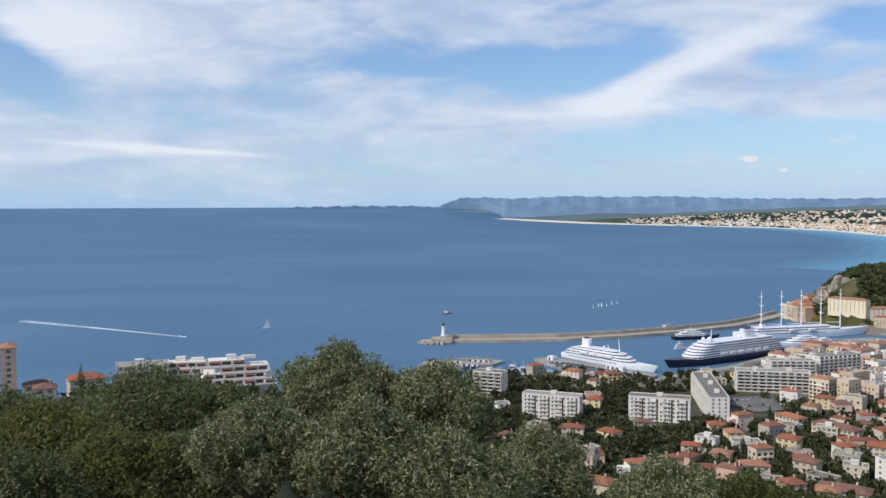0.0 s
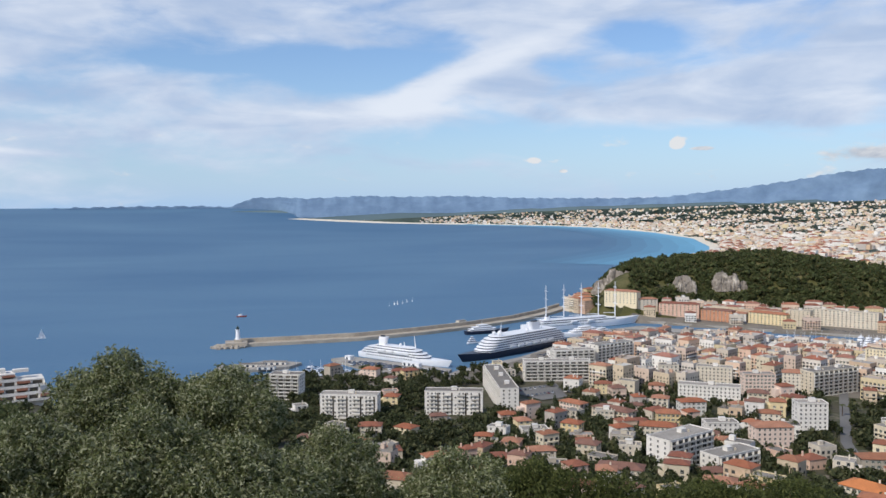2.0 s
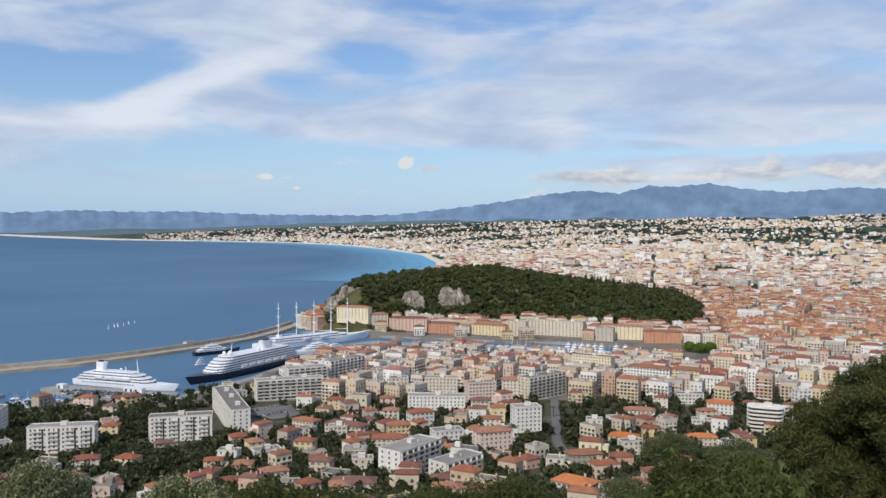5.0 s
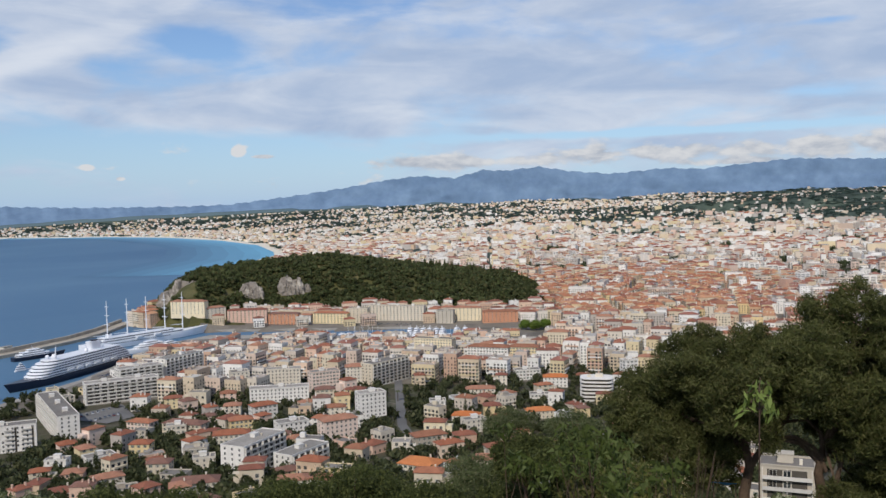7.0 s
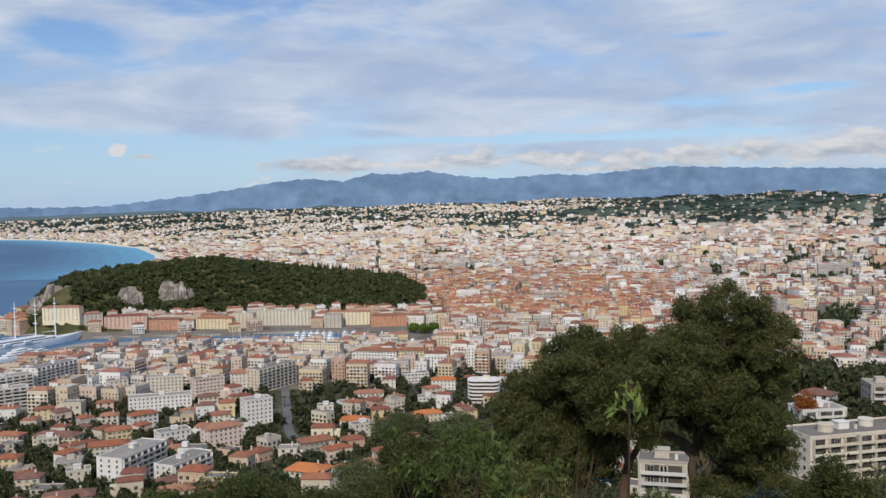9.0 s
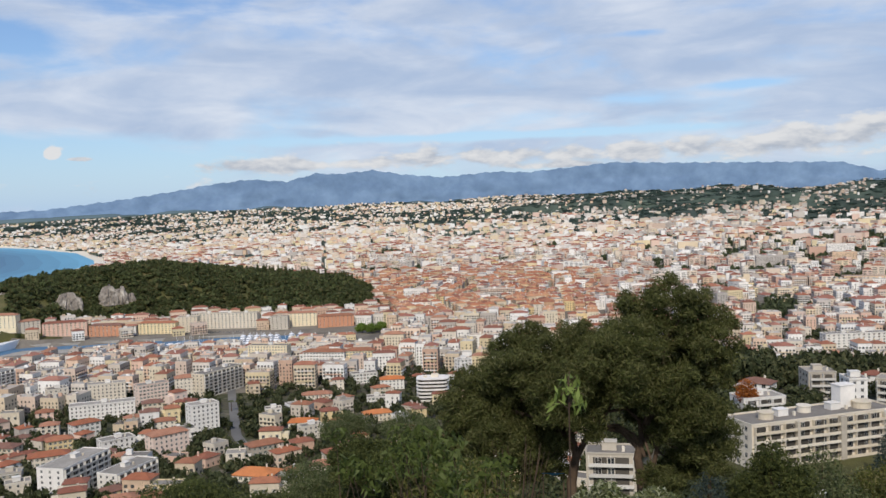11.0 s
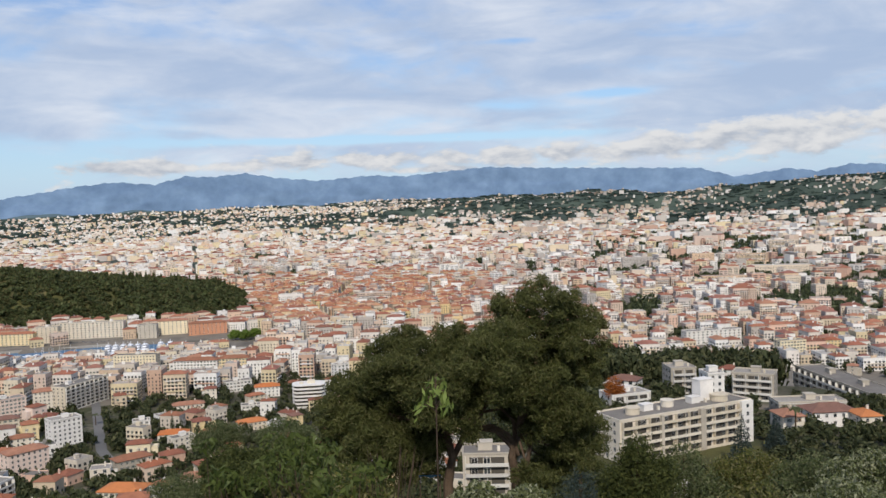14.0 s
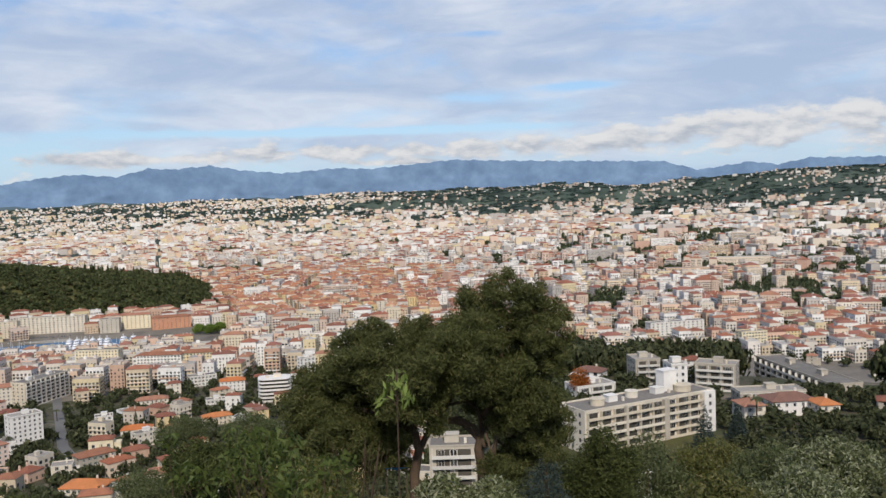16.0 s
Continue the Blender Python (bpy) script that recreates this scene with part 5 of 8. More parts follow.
# cars and sheds on the quays
cars = Heap()
for _ in range(700):
    u = rng.random()
    if rng.random() < 0.4:
        x, y = 585 + 235 * u + rng.uniform(0, 12), 1150 - 272 * u + rng.uniform(0, 14)
    elif rng.random() < 0.6:
        x, y = 120 + 70 * u + rng.uniform(-10, 10), 905 - 75 * u + rng.uniform(-10, 8)
    else:
        x, y = 320 + 100 * u + rng.uniform(-3, 10), 893 + 85 * u + rng.uniform(-12, 0)
    a = rng.choice([-0.85, 0.72]) + rng.uniform(-0.1, 0.1)
    cars.add(turned(box_pts(4.3, 1.8, 0.3, 0.95), x, y, 3.0, a), BOX, rng.integers(0, 3))
    cars.add(turned(box_pts(2.3, 1.6, 0.95, 1.5), x, y, 3.0, a), BOX, 1)
tagged(cars.build("parked_cars", [M_hull, M_band, M_stone], far=False), "rows of small parked cars on the quays", "cars", kind="stuff")


def shed(x, y, w, d, h, rot, mat, label):
    e = new("quay_shed")
    e.matrix_world = pose(x, y, 3.0, 0, 0, math.degrees(rot))
    part("wall", solid(w, d, -0.1, h), BOX6, mat, e)
    v, f = hip_roof(w, d, h, 0.4, 0.12)
    part("roof", v, f, M_hull if mat is M_hull else M_felt, e)
    for k in range(int(w / 6)):
        part("door", solid(2.6, 0.2, 0, h * 0.7, -w / 2 + 3 + 6 * k, -d / 2 - 0.06), BOX6, M_band, e)
    tagged(e, label, "shed")


shed(176, 873, 22, 5, 4, heading(137, 966, 216, 868) * math.pi / 180, M_hull, "long low white boarding gallery on the ferry quay")
shed(118, 930, 8, 6, 4, -0.9, M_hull, "small white customs kiosk at the quay head")
shed(305, 1162, 14, 7, 6, 0.5, TINTS["cream"], "low cream hut on the breakwater")
shed(110, 826, 62, 12, 5, -0.35, TINTS["grey"], "long flat grey harbour warehouse")
shed(545, 1300, 34, 16, 12, 0.75, TINTS["cream"], "cream stone memorial hall below the cliff")
for x, y, w in [(-8, 905, 20), (14, 915, 26), (38, 922, 24), (28, 897, 18)]:
    shed(x, y, w, 8, 3.2, -0.25, TINTS["white"], "low white club house by the marina")

# ---- the wider town ----
TOWN_MATS = [M_wall, M_roof, M_flat, M_glass]
OLD_MATS = [M_wall_old, M_roof_old, M_flat, M_glass]
NEW_MATS = [M_wall_new, M_roof, M_flat, M_glass]
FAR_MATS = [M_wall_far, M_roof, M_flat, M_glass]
grid_rot = radians(-60.5)


def avenue(x, y):
    """Distance from the straight avenue that runs inland."""
    return abs((x - 1047) * 0.529 - (y - 580) * 0.849) < 8 and 1150 < math.hypot(x, y) < 1900


def park(x, y):
    """How green a spot of the town is: above nought, trees stand instead of houses."""
    d, az = math.hypot(x, y), math.degrees(math.atan2(x, y))
    n = noise.noise(Vector((x / 190, y / 190, 3.0))) + 0.6 * noise.noise(Vector((x / 70, y / 70, 8.0))) + (0.5 * noise.noise(Vector((x / 420, y / 420, 5.0))) if az > 64 else 0)
    return n - (0.50 if az < 62 and d < 2000 else 0.30 if az < 66 else 0.16 if az < 72 else 0.04) - (0.15 if d < 1400 else 0)


def wild(x, y):
    """How wooded a spot of the far hills is."""
    d, az = math.hypot(x, y), math.degrees(math.atan2(x, y))
    n = noise.noise(Vector((x / 800, y / 520, 1.0))) + 0.6 * noise.noise(Vector((x / 230, y / 230, 6.0)))
    return n + 0.30 * min(1, max(0, (az - 54) / 12)) * min(1, max(0, (d - 3300) / 800)) - 0.25 * min(1, max(0, (3700 - d) / 700))


heaps = {"old": Heap(), "new": Heap(), "pale": Heap()}
# landmarks that stand out of the roofs: x, y, long, deep, tall, turn
for x, y, long, deep, tall, a, kind in [(1600, 965, 42, 14, 20, -0.9, "pale"), (1690, 1010, 60, 16, 18, -0.9, "pale"), (1560, 880, 34, 26, 22, -1.0, "pale"), (1810, 442, 16, 14, 28, 0.2, "new"),
                                        (1690, 300, 130, 22, 14, -1.15, "pale"), (1900, 250, 120, 30, 16, -1.2, "new"), (1750, 560, 90, 40, 12, -1.2, "new"), (2050, 330, 70, 16, 26, -1.3, "pale"), (2200, 480, 60, 15, 30, -1.2, "pale"), (2350, 300, 70, 15, 28, -1.4, "pale")]:
    far_building(heaps[kind], x, y, long, deep, tall, a, False, True, z=gz(x, y))
    HEROES.append((x, y, long * 0.5))
for k in range(4):
    one = Heap()
    x, y = 1744 + 10.5 * k, 984 - 19.3 * k
    far_building(one, x, y, 20.5, 15, 25 + 2 * (k % 2), -1.07, False, 2, z=gz(x, y))
    tagged(one.build("apartment_block", [M_white, M_roof, M_flat, M_glass]), "tall white apartment block among the trees of a park", "apartment block", group="white flats in the park")
    HEROES.append((x, y, 34))
# beyond the port: rows of adjoining houses, each quarter with its own grid
CELL = 260
sites = []
for ci in range(1, 17):
    for cj in range(-2, 15):
        ox, oy = ci * CELL, cj * CELL
        dc, azc = math.hypot(ox, oy), math.degrees(math.atan2(ox, oy))
        if not 1000 < dc < 4400 or azc < 18:
            continue
        a = grid_rot + rng.choice([0, 0, 0.3, -0.35, 0.6])
        ca, sa = math.cos(a), math.sin(a)
        pu, pv = (15, 22) if dc < 1900 and azc < 64 else ((17, 24) if dc < 2800 else (20, 28))
        for i in range(int(-CELL / pu), int(CELL / pu) + 1):
            for j in range(int(-CELL / pv), int(CELL / pv) + 1):
                if i % 6 == 0 or j % 9 == 0 and pu > 15:
                    continue
                u, v = i * pu + rng.uniform(-1, 1), j * pv + (3 if j % 2 else -3) + rng.uniform(-1.5, 1.5)
                x, y = ox + u * ca - v * sa, oy + u * sa + v * ca
                if abs(x - ox) <= CELL / 2 and abs(y - oy) <= CELL / 2:
                    sites.append((x, y, a, pu, pv))
sites = np.array(sites)
dry, lie = on_land(sites[:, 0], sites[:, 1]), height(sites[:, 0], sites[:, 1])
for (x, y, a, pu, pv), ok, hz in zip(sites, dry, lie):
    d, az = math.hypot(x, y), math.degrees(math.atan2(x, y))
    if not ok or not 1185 < d < 4300 or not 22 < az < 96 or avenue(x, y) or 22 < az < 50 and 1290 < d < 1820 and hz > 9 or (az < 49 and d < 1330) or not free(x, y, 7):
        continue
    if park(x, y) > 0 and rng.random() < 0.92 or d > 3000 and rng.random() < (d - 3000) / 1500 or rng.random() < (0.04 if az < 64 else 0.18):
        continue
    old = az < 63 + rng.normal(0, 2) and d < 1950 + rng.normal(0, 120)
    tall = rng.choice([13, 15, 16, 17, 19]) if old else rng.choice([9, 12, 12, 15, 15, 18, 21, 25] if d < 2600 else [7, 9, 12, 15, 18])
    deep = rng.uniform(15, 20.5) * (pv / 22)
    long = pu * rng.uniform(0.9, 1.02) * (1 if old else rng.choice([0.7, 1, 1, 1.5]))
    kind = "old" if old and rng.random() < 0.72 else "pale" if rng.random() < (0.75 if az < 60 else 0.4) else "new"
    far_building(heaps[kind], x, y, long, deep, tall, a + rng.uniform(-0.04, 0.04), rng.random() < (0.88 if old else 0.5 if d < 2100 else 0.28), True if d < 1600 else 2 if d < 2500 and hash((round(x), round(y))) % 3 else False, z=max(hz, 2.6))
# larger blocks that stand above the roofs
for _ in range(150):
    az, d = rng.uniform(50, 95), rng.uniform(1400, 3800)
    x, y = place(az, d)
    if land_at(x, y) and not avenue(x, y) and free(x, y, 5):
        far_building(heaps["pale" if rng.random() < 0.5 else "new"], x, y, rng.uniform(30, 70), rng.uniform(12, 18), rng.uniform(20, 30), grid_rot + rng.choice([0, math.pi / 2]), False, d < 2200, z=gz(x, y))
tagged(heaps["old"].build("old_town_blocks", OLD_MATS), "dense ochre old town with orange terracotta roofs", "buildings", kind="stuff")
tagged(heaps["new"].build("town_blocks", NEW_MATS), "greyish apartment blocks with flat and tiled roofs", "buildings", kind="stuff")
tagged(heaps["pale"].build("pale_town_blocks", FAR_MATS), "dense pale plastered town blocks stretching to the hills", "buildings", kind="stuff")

heap, inland_heap = Heap(), Heap()
u1, u2 = rng.random(38000), rng.uniform(12, 96, 38000)
fd = 3000 + 6300 * u1**1.1
fx, fy = fd * np.sin(np.radians(u2)), fd * np.cos(np.radians(u2))
dry, lie = on_land(fx, fy), ground(fx, fy)
for x, y, d, ok, hz in zip(fx, fy, fd, dry, lie):
    if not ok or rng.random() > 1.05 - d / 13000 or wild(x, y) > 0.02 and rng.random() < (0.68 if math.atan2(x, y) < radians(62) else 0.85):
        continue
    k = 1 + max(0, d - 4500) / 9000
    pile = inland_heap if math.atan2(x, y) > radians(rng.uniform(54, 66)) else heap
    if rng.random() < 0.05:
        far_building(pile, x, y, rng.uniform(20, 44), 12, rng.uniform(12, 24), rng.uniform(0, 3), False, False, z=hz)
    else:
        far_building(pile, x, y, rng.uniform(7, 15) * k, rng.uniform(7, 11) * k, rng.choice([5, 6, 7, 9, 12]) * k, rng.uniform(0, 3), rng.random() < 0.4, False, z=hz)
for _ in range(5200):
    d = rng.uniform(3000, 9000)
    x, y = place(rng.uniform(12, 40), d)
    if land_at(x, y) and 60 < float(shore(x, y)) < 260 + 700 * rng.random() ** 2:
        far_building(heap, x, y, rng.uniform(10, 30), rng.uniform(10, 16), rng.choice([9, 12, 16, 20]), rng.uniform(0, 3), rng.random() < 0.2, False, z=gz(x, y))
tagged(inland_heap.build("inland_suburbs", [M_wall_cloud_shade, M_roof, M_flat, M_glass]), "villas and blocks greyed as cloud shadow, scattered over wooded hills", "buildings", kind="stuff")
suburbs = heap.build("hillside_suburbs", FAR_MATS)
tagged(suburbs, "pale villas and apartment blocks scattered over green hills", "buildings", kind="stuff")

# between the slope and the port
heap = Heap()
for _ in range(5200):
    az, d = rng.uniform(18, 95), rng.uniform(740, 1190)
    if d < np.interp(az, [18, 25, 45, 62, 70, 95], [790, 770, 800, 860, 890, 880]) or d > 1050 - max(0, 27 - az) * 38 and az < 34 or (34 <= az < 48 and d > 955):
        continue
    x, y = place(az, d)
    w, dd = rng.uniform(13, 24), rng.uniform(11, 14)
    if not land_at(x, y) or not land_at(x * 1.02, y * 1.02) or not free(x, y, 10):
        continue
    h = rng.choice([9, 12, 12, 16]) if az > 60 else rng.choice([16, 16, 19, 19, 22, 25]) if d < 880 or az > 48 else rng.choice([12, 13, 16, 19])
    far_building(heap, x, y, w, dd, h, grid_rot + rng.choice([0, math.pi / 2]) + rng.uniform(-0.1, 0.1), rng.random() < (0.36 if az < 60 else 0.6), True)
    HEROES.append((x, y, 8.5))
for _ in range(2200):
    az, d = rng.uniform(21, 48.5), rng.uniform(930, 1100)
    x, y = place(az, d)
    if land_at(x, y) and land_at(x * 1.014, y * 1.014) and land_at(x - 14, y + 4) and free(x, y, 9):
        far_building(heap, x, y, rng.uniform(12, 26), rng.uniform(9, 14), rng.choice([6, 7, 9, 9]) if az > 34 else rng.choice([9, 12, 13, 15]) if az > 27 else rng.choice([5, 6, 9]), radians(-49) + rng.choice([0, math.pi / 2]), rng.random() < 0.5, True)
        HEROES.append((x, y, 8.5))
for _ in range(1400):
    az, d = rng.uniform(27, 50.5), rng.uniform(1212, 1345)
    x, y = place(az, d)
    if land_at(x, y) and land_at(x * 0.985, y * 0.985) and free(x, y, 8) and float(height(x, y)) < 16:
        far_building(heap, x, y, rng.uniform(13, 24), rng.uniform(10, 13), rng.choice([10, 13, 13, 16]), -radians(az) + rng.uniform(-0.25, 0.25), rng.random() < 0.75, True)
        HEROES.append((x, y, 8))
quarter = heap.build("port_quarter", TOWN_MATS)
tagged(quarter, "pale five-storey apartment houses with tiled and flat roofs", "buildings", kind="stuff")

# villas of the slope, farther off
VILLA_PAINT = material("villa_plaster", WALLS, vary="object", grain=0.5, amount=0.18, stain=0.12)
count = 0
for _ in range(2600):
    az, d = rng.uniform(9, 62), rng.uniform(450, 860)
    x, y = place(az, d)
    w, dd, tall = rng.uniform(9, 17), rng.uniform(8, 12), rng.choice([6, 6.5, 9, 9.5, 12])
    if count >= 75 or az < 20 and d > 535 or az > 34 and rng.random() < 0.6 or not land_at(x, y) or not free(x, y, 10.5):
        continue
    count += 1
    one = Heap()
    tiled = rng.random() < 0.7
    far_building(one, 0, 0, w, dd, tall, 0.0, tiled, True, z=0.0, step=3.6)
    e = new("house")
    e.matrix_world = pose(x, y, gz(x, y), 0, 0, math.degrees(-radians(az) + rng.uniform(-0.8, 0.8)))
    v, f, m = np.concatenate(one.v), np.concatenate(one.f), np.concatenate(one.m)
    for name, keep, mats in (("wall", (m == 0) | (m == 3), [VILLA_PAINT, M_tiles, M_flat, M_glass]), ("roof", (m == 1) | (m == 2), [VILLA_PAINT, M_tiles, M_felt, M_glass])):
        used, back = np.unique(f[keep], return_inverse=True)
        mesh_object(name, v[used], back.reshape(-1, 4), mats, m[keep], parent=e)
    tagged(e, f"pastel plastered villa under a {'tiled hipped' if tiled else 'flat grey'} roof among gardens", "house", group="villas on the slope")
    HEROES.append((x, y, 7.5))

# small houses in their gardens
count = 0
for _ in range(1500):
    az, d = rng.uniform(3, 62), rng.uniform(400, 860)
    x, y = place(az, d)
    if count >= 98 or (az < 17 and rng.random() < 0.8) or (az > 36 and rng.random() < 0.5) or not land_at(x, y) or not free(x, y, 9 if az < 36 else 12):
        continue
    count += 1
    w, dd, st = rng.uniform(9, 16), rng.uniform(8, 11), int(rng.choice([2, 3, 3, 4]))
    small_house(x, y, w, dd, st, -radians(az) + rng.uniform(-0.7, 0.7), rng.choice(["white", "cream", "cream", "pink", "yellow", "grey"]), rng.random() < 0.78)
count = 0
for _ in range(60):
    az, d = rng.uniform(70, 95), rng.uniform(350, 900)
    x, y = place(az, d)
    if count >= 14 or 500 < d < 780 or not free(x, y, 12):
        continue
    count += 1
    small_house(x, y, rng.uniform(9, 18), rng.uniform(8, 12), int(rng.choice([2, 2, 3])), -radians(az) + rng.uniform(-0.5, 0.5), rng.choice(["white", "cream", "grey"]), rng.random() < 0.7)

# ---- beaches, rock and woods ----
BAY = [(1150, 2120), (1641, 2674), (1862, 3054), (2196, 3758), (2450, 4650), (2600, 5700), (2500, 6500), (2050, 7400)]


def strand(name, pts, inner, outer, z, mat, label, category):
    """A flat strip along a shore, from inner to outer metres beside the line."""
    dense = []
    for (a, b), (c, d) in zip(pts[:-1], pts[1:]):
        dense += [(a + (c - a) * k / 8, b + (d - b) * k / 8) for k in range(8)]
    dense.append(pts[-1])
    v, f = [], []
    for i, p in enumerate(dense):
        q0, q1 = dense[max(i - 1, 0)], dense[min(i + 1, len(dense) - 1)]
        tx, ty = q1[0] - q0[0], q1[1] - q0[1]
        n = math.hypot(tx, ty)
        nx, ny = ty / n, -tx / n
        rims = ((outer, 0.3), (0, z), (inner, z + 1.5)) if inner > 0 else ((outer, z), (inner * 0.5 + outer * 0.5, z), (inner, z))
        for s, zz in rims:
            v.append((p[0] + nx * s, p[1] + ny * s, zz))
        if i:
            o = (i - 1) * 3
            f += [[o, o + 1, o + 4, o + 3], [o + 1, o + 2, o + 5, o + 4]]
    ob = mesh_object(name, recede(v), np.array(f), mat)
    tagged(ob, label, category, kind="structure")


strand("beach", BAY, 45, -45, 4.0, M_sand, "pale pebble beach curving round the bay", "beach")
for k in range(7):
    u = (k + 0.5) / 7
    tone = [(1 - u) ** 1.4 * p + (1 - (1 - u) ** 1.4) * q for p, q in zip((0.16, 0.42, 0.60), (0.085, 0.180, 0.290))] + [1.0]
    strand("shallows", BAY, -30 - 62 * k, -30 - 62 * (k + 1), 0.7, material("shallow_water", [tuple(tone), tuple(0.93 * c for c in tone[:3]) + (1.0,)], rough=0.6, vary="noise", grain=0.004, amount=0.12, spec=0.18), "turquoise shallow water paling towards the beach", "sea")
strand("airport_strip", [(2050, 7400), (1500, 8300), (1150, 9700), (800, 11800)], 260, -120, 6.0, M_sand, "pale airport runway on reclaimed land", "airport")


def outcrop(x, y, z, r, h, seed, name="cliff"):
    """A craggy limestone wall: steep, fluted faces with clefts, ledges and a broken rim."""
    n, m = 72, 34
    v = []
    for i in range(m + 1):
        u = i / m
        for j in range(n):
            a = 2 * math.pi * j / n
            c, s = math.cos(a), math.sin(a)
            flute = noise.noise(Vector((c * 2.2 + seed, s * 2.2, u * 0.7))) * 0.34 + noise.noise(Vector((c * 7 + seed, s * 7, u * 2.2))) * 0.20
            cleft = -0.30 * max(0.0, 0.35 - abs(noise.noise(Vector((c * 4.5, s * 4.5 + seed, u * 1.1))))) / 0.35
            ledge = 0.16 * noise.noise(Vector((c * 1.6, s * 1.6 + seed, u * 7))) + 0.08 * noise.noise(Vector((c * 14, s * 14, u * 12 + seed)))
            k = (1.05 - 0.5 * u * u) * (1 + flute + cleft + ledge) if i < m else 0.02
            rim = 1 + 0.35 * noise.noise(Vector((c * 1.8 + seed, s * 1.8, 9.0)))
            v.append((c * r * k, s * r * 0.55 * k, -h + 2 * h * u * (rim if u > 0.4 else 1)))
    f = [[i * n + j, i * n + (j + 1) % n, (i + 1) * n + (j + 1) % n, (i + 1) * n + j] for i in range(m) for j in range(n)]
    ob = mesh_object(name, v, np.array(f), M_rock)
    ob.matrix_world = pose(x, y, z, 0, 0, -math.degrees(math.atan2(x, y)))
    tagged(ob, "bare pale limestone crag between the trees of the hill", "cliff", kind="structure")


CRAGS = [(24.1, 1440, 20, 20, 22), (24.9, 1434, 27, 22, 27), (25.6, 1430, 32, 15, 22), (25.2, 1402, 20, 17, 20), (24.5, 1408, 15, 14, 16), (27.5, 1404, 26, 14, 12), (28.3, 1400, 28, 13, 13), (29.1, 1396, 38, 16, 15), (29.7, 1396, 33, 11, 14), (31.5, 1418, 46, 14, 14), (32.2, 1420, 44, 13, 12), (32.8, 1424, 38, 9, 8)]
for k, (az, d, z, r, h) in enumerate(CRAGS):
    outcrop(*place(az, d), z, r, h, 3.1 * k)


def on_crag(az, d):
    return az < 25.9 and d < 1442 and rng.random() < 0.8 or any(abs(az - a) * d / 57.3 < r * 0.75 and c - 0.6 * r - 6 < d < c + 2 for a, c, z, r, h in CRAGS)


# crowns used for the woods: (points, quads) of a unit crown
CROWNS = []
for k in range(6):
    g = np.random.default_rng(50 + k)
    lumps = [(0, 0, 0, 0.72, 0.62)] + [(math.cos(a) * 0.55, math.sin(a) * 0.55, g.uniform(-0.25, 0.4), 0.42, 0.36) for a in np.arange(5) * 1.257 + k]
    CROWNS.append(lumps)


def woods(name, label, spots, mat, cards, size, trunk=False):
    """Many trees in one mesh. spots: x, y, foot, radius, crown height."""
    vs, n = [], 0
    temps = [crown_cards(c, cards, size, 0.8, 0.62, 0.0, 90 + i, 0.75, True)[0] for i, c in enumerate(CROWNS)]
    for i, (x, y, z, r, h) in enumerate(spots):
        t = temps[i % 6]
        a = rng.uniform(0, 6.28)
        c, s = math.cos(a), math.sin(a)
        vs.append(np.stack([x + (t[:, 0] * c - t[:, 1] * s) * r, y + (t[:, 0] * s + t[:, 1] * c) * r, z + h * 0.55 + t[:, 2] * h * 0.6], 1))
    v = np.concatenate(vs)
    ob = mesh_object(name, recede(v), np.arange(len(v)).reshape(-1, 3), mat)
    return tagged(ob, label, "trees", kind="stuff")


def steep(x, y):
    return abs(float(height(x + 4, y)) - float(height(x - 4, y))) + abs(float(height(x, y + 4)) - float(height(x, y - 4)))


spots = []
for _ in range(6200):
    az, d = rng.uniform(23.3, 48.4), rng.uniform(1275, 1720)
    x, y = place(az, d)
    z = float(height(x, y))
    if z > 5.5 and not on_crag(az, d) and land_at(x, y) and free(x, y, 3):
        big = rng.random() < 0.12
        spots.append((x, y, z - 1, rng.uniform(3.5, 7.0) * (1.5 if big else 1), rng.uniform(6, 10) * (1.6 if big else 1)))
woods("castle_hill_woods", "dark green pine and oak wood covering the hill", spots, M_hill_wood, 64, 0.52)
spots = []
for _ in range(44):
    x, y = place(rng.uniform(40.5, 48), rng.uniform(1500, 1560))
    spots.append((x, y, float(height(x, y)), 1.6, 19))
woods("cypress_row", "dark slender cypresses along the hill's crest", spots, M_hill_wood, 90, 0.5)
spots = []
td = 2300 + 7000 * rng.random(17000) ** 1.15
ta = np.radians(rng.uniform(12, 96, 17000))
tx, ty = td * np.sin(ta), td * np.cos(ta)
dry, lie = on_land(tx, ty), height(tx, ty)
for x, y, d, ok, hz in zip(tx, ty, td, dry, lie):
    if ok and (d > 3000 and (wild(x, y) > -0.05 or rng.random() < 0.42) or d <= 3000 and rng.random() < 0.12):
        k = 1 if wild(x, y) > 0.05 and d > 3000 else 0.5
        spots.append((x, y, hz - 2, rng.uniform(12, 26) * (d / 4500) * k, rng.uniform(7, 14) * (0.6 + 0.4 * k)))
woods("hillside_woods", "dark green trees between the houses on the far hills", spots, M_wood_hazed, 14, 0.95)
spots = []
td = 1200 + 2100 * rng.random(17000)
ta = np.radians(rng.uniform(46, 96, 17000))
tx, ty = td * np.sin(ta), td * np.cos(ta)
dry, lie = on_land(tx, ty), height(tx, ty)
for x, y, d, ok, hz in zip(tx, ty, td, dry, lie):
    if ok and park(x, y) > -0.02 and free(x, y, 0):
        spots.append((x, y, max(hz, 2.6) - 1, rng.uniform(3.5, 8), rng.uniform(8, 16)))
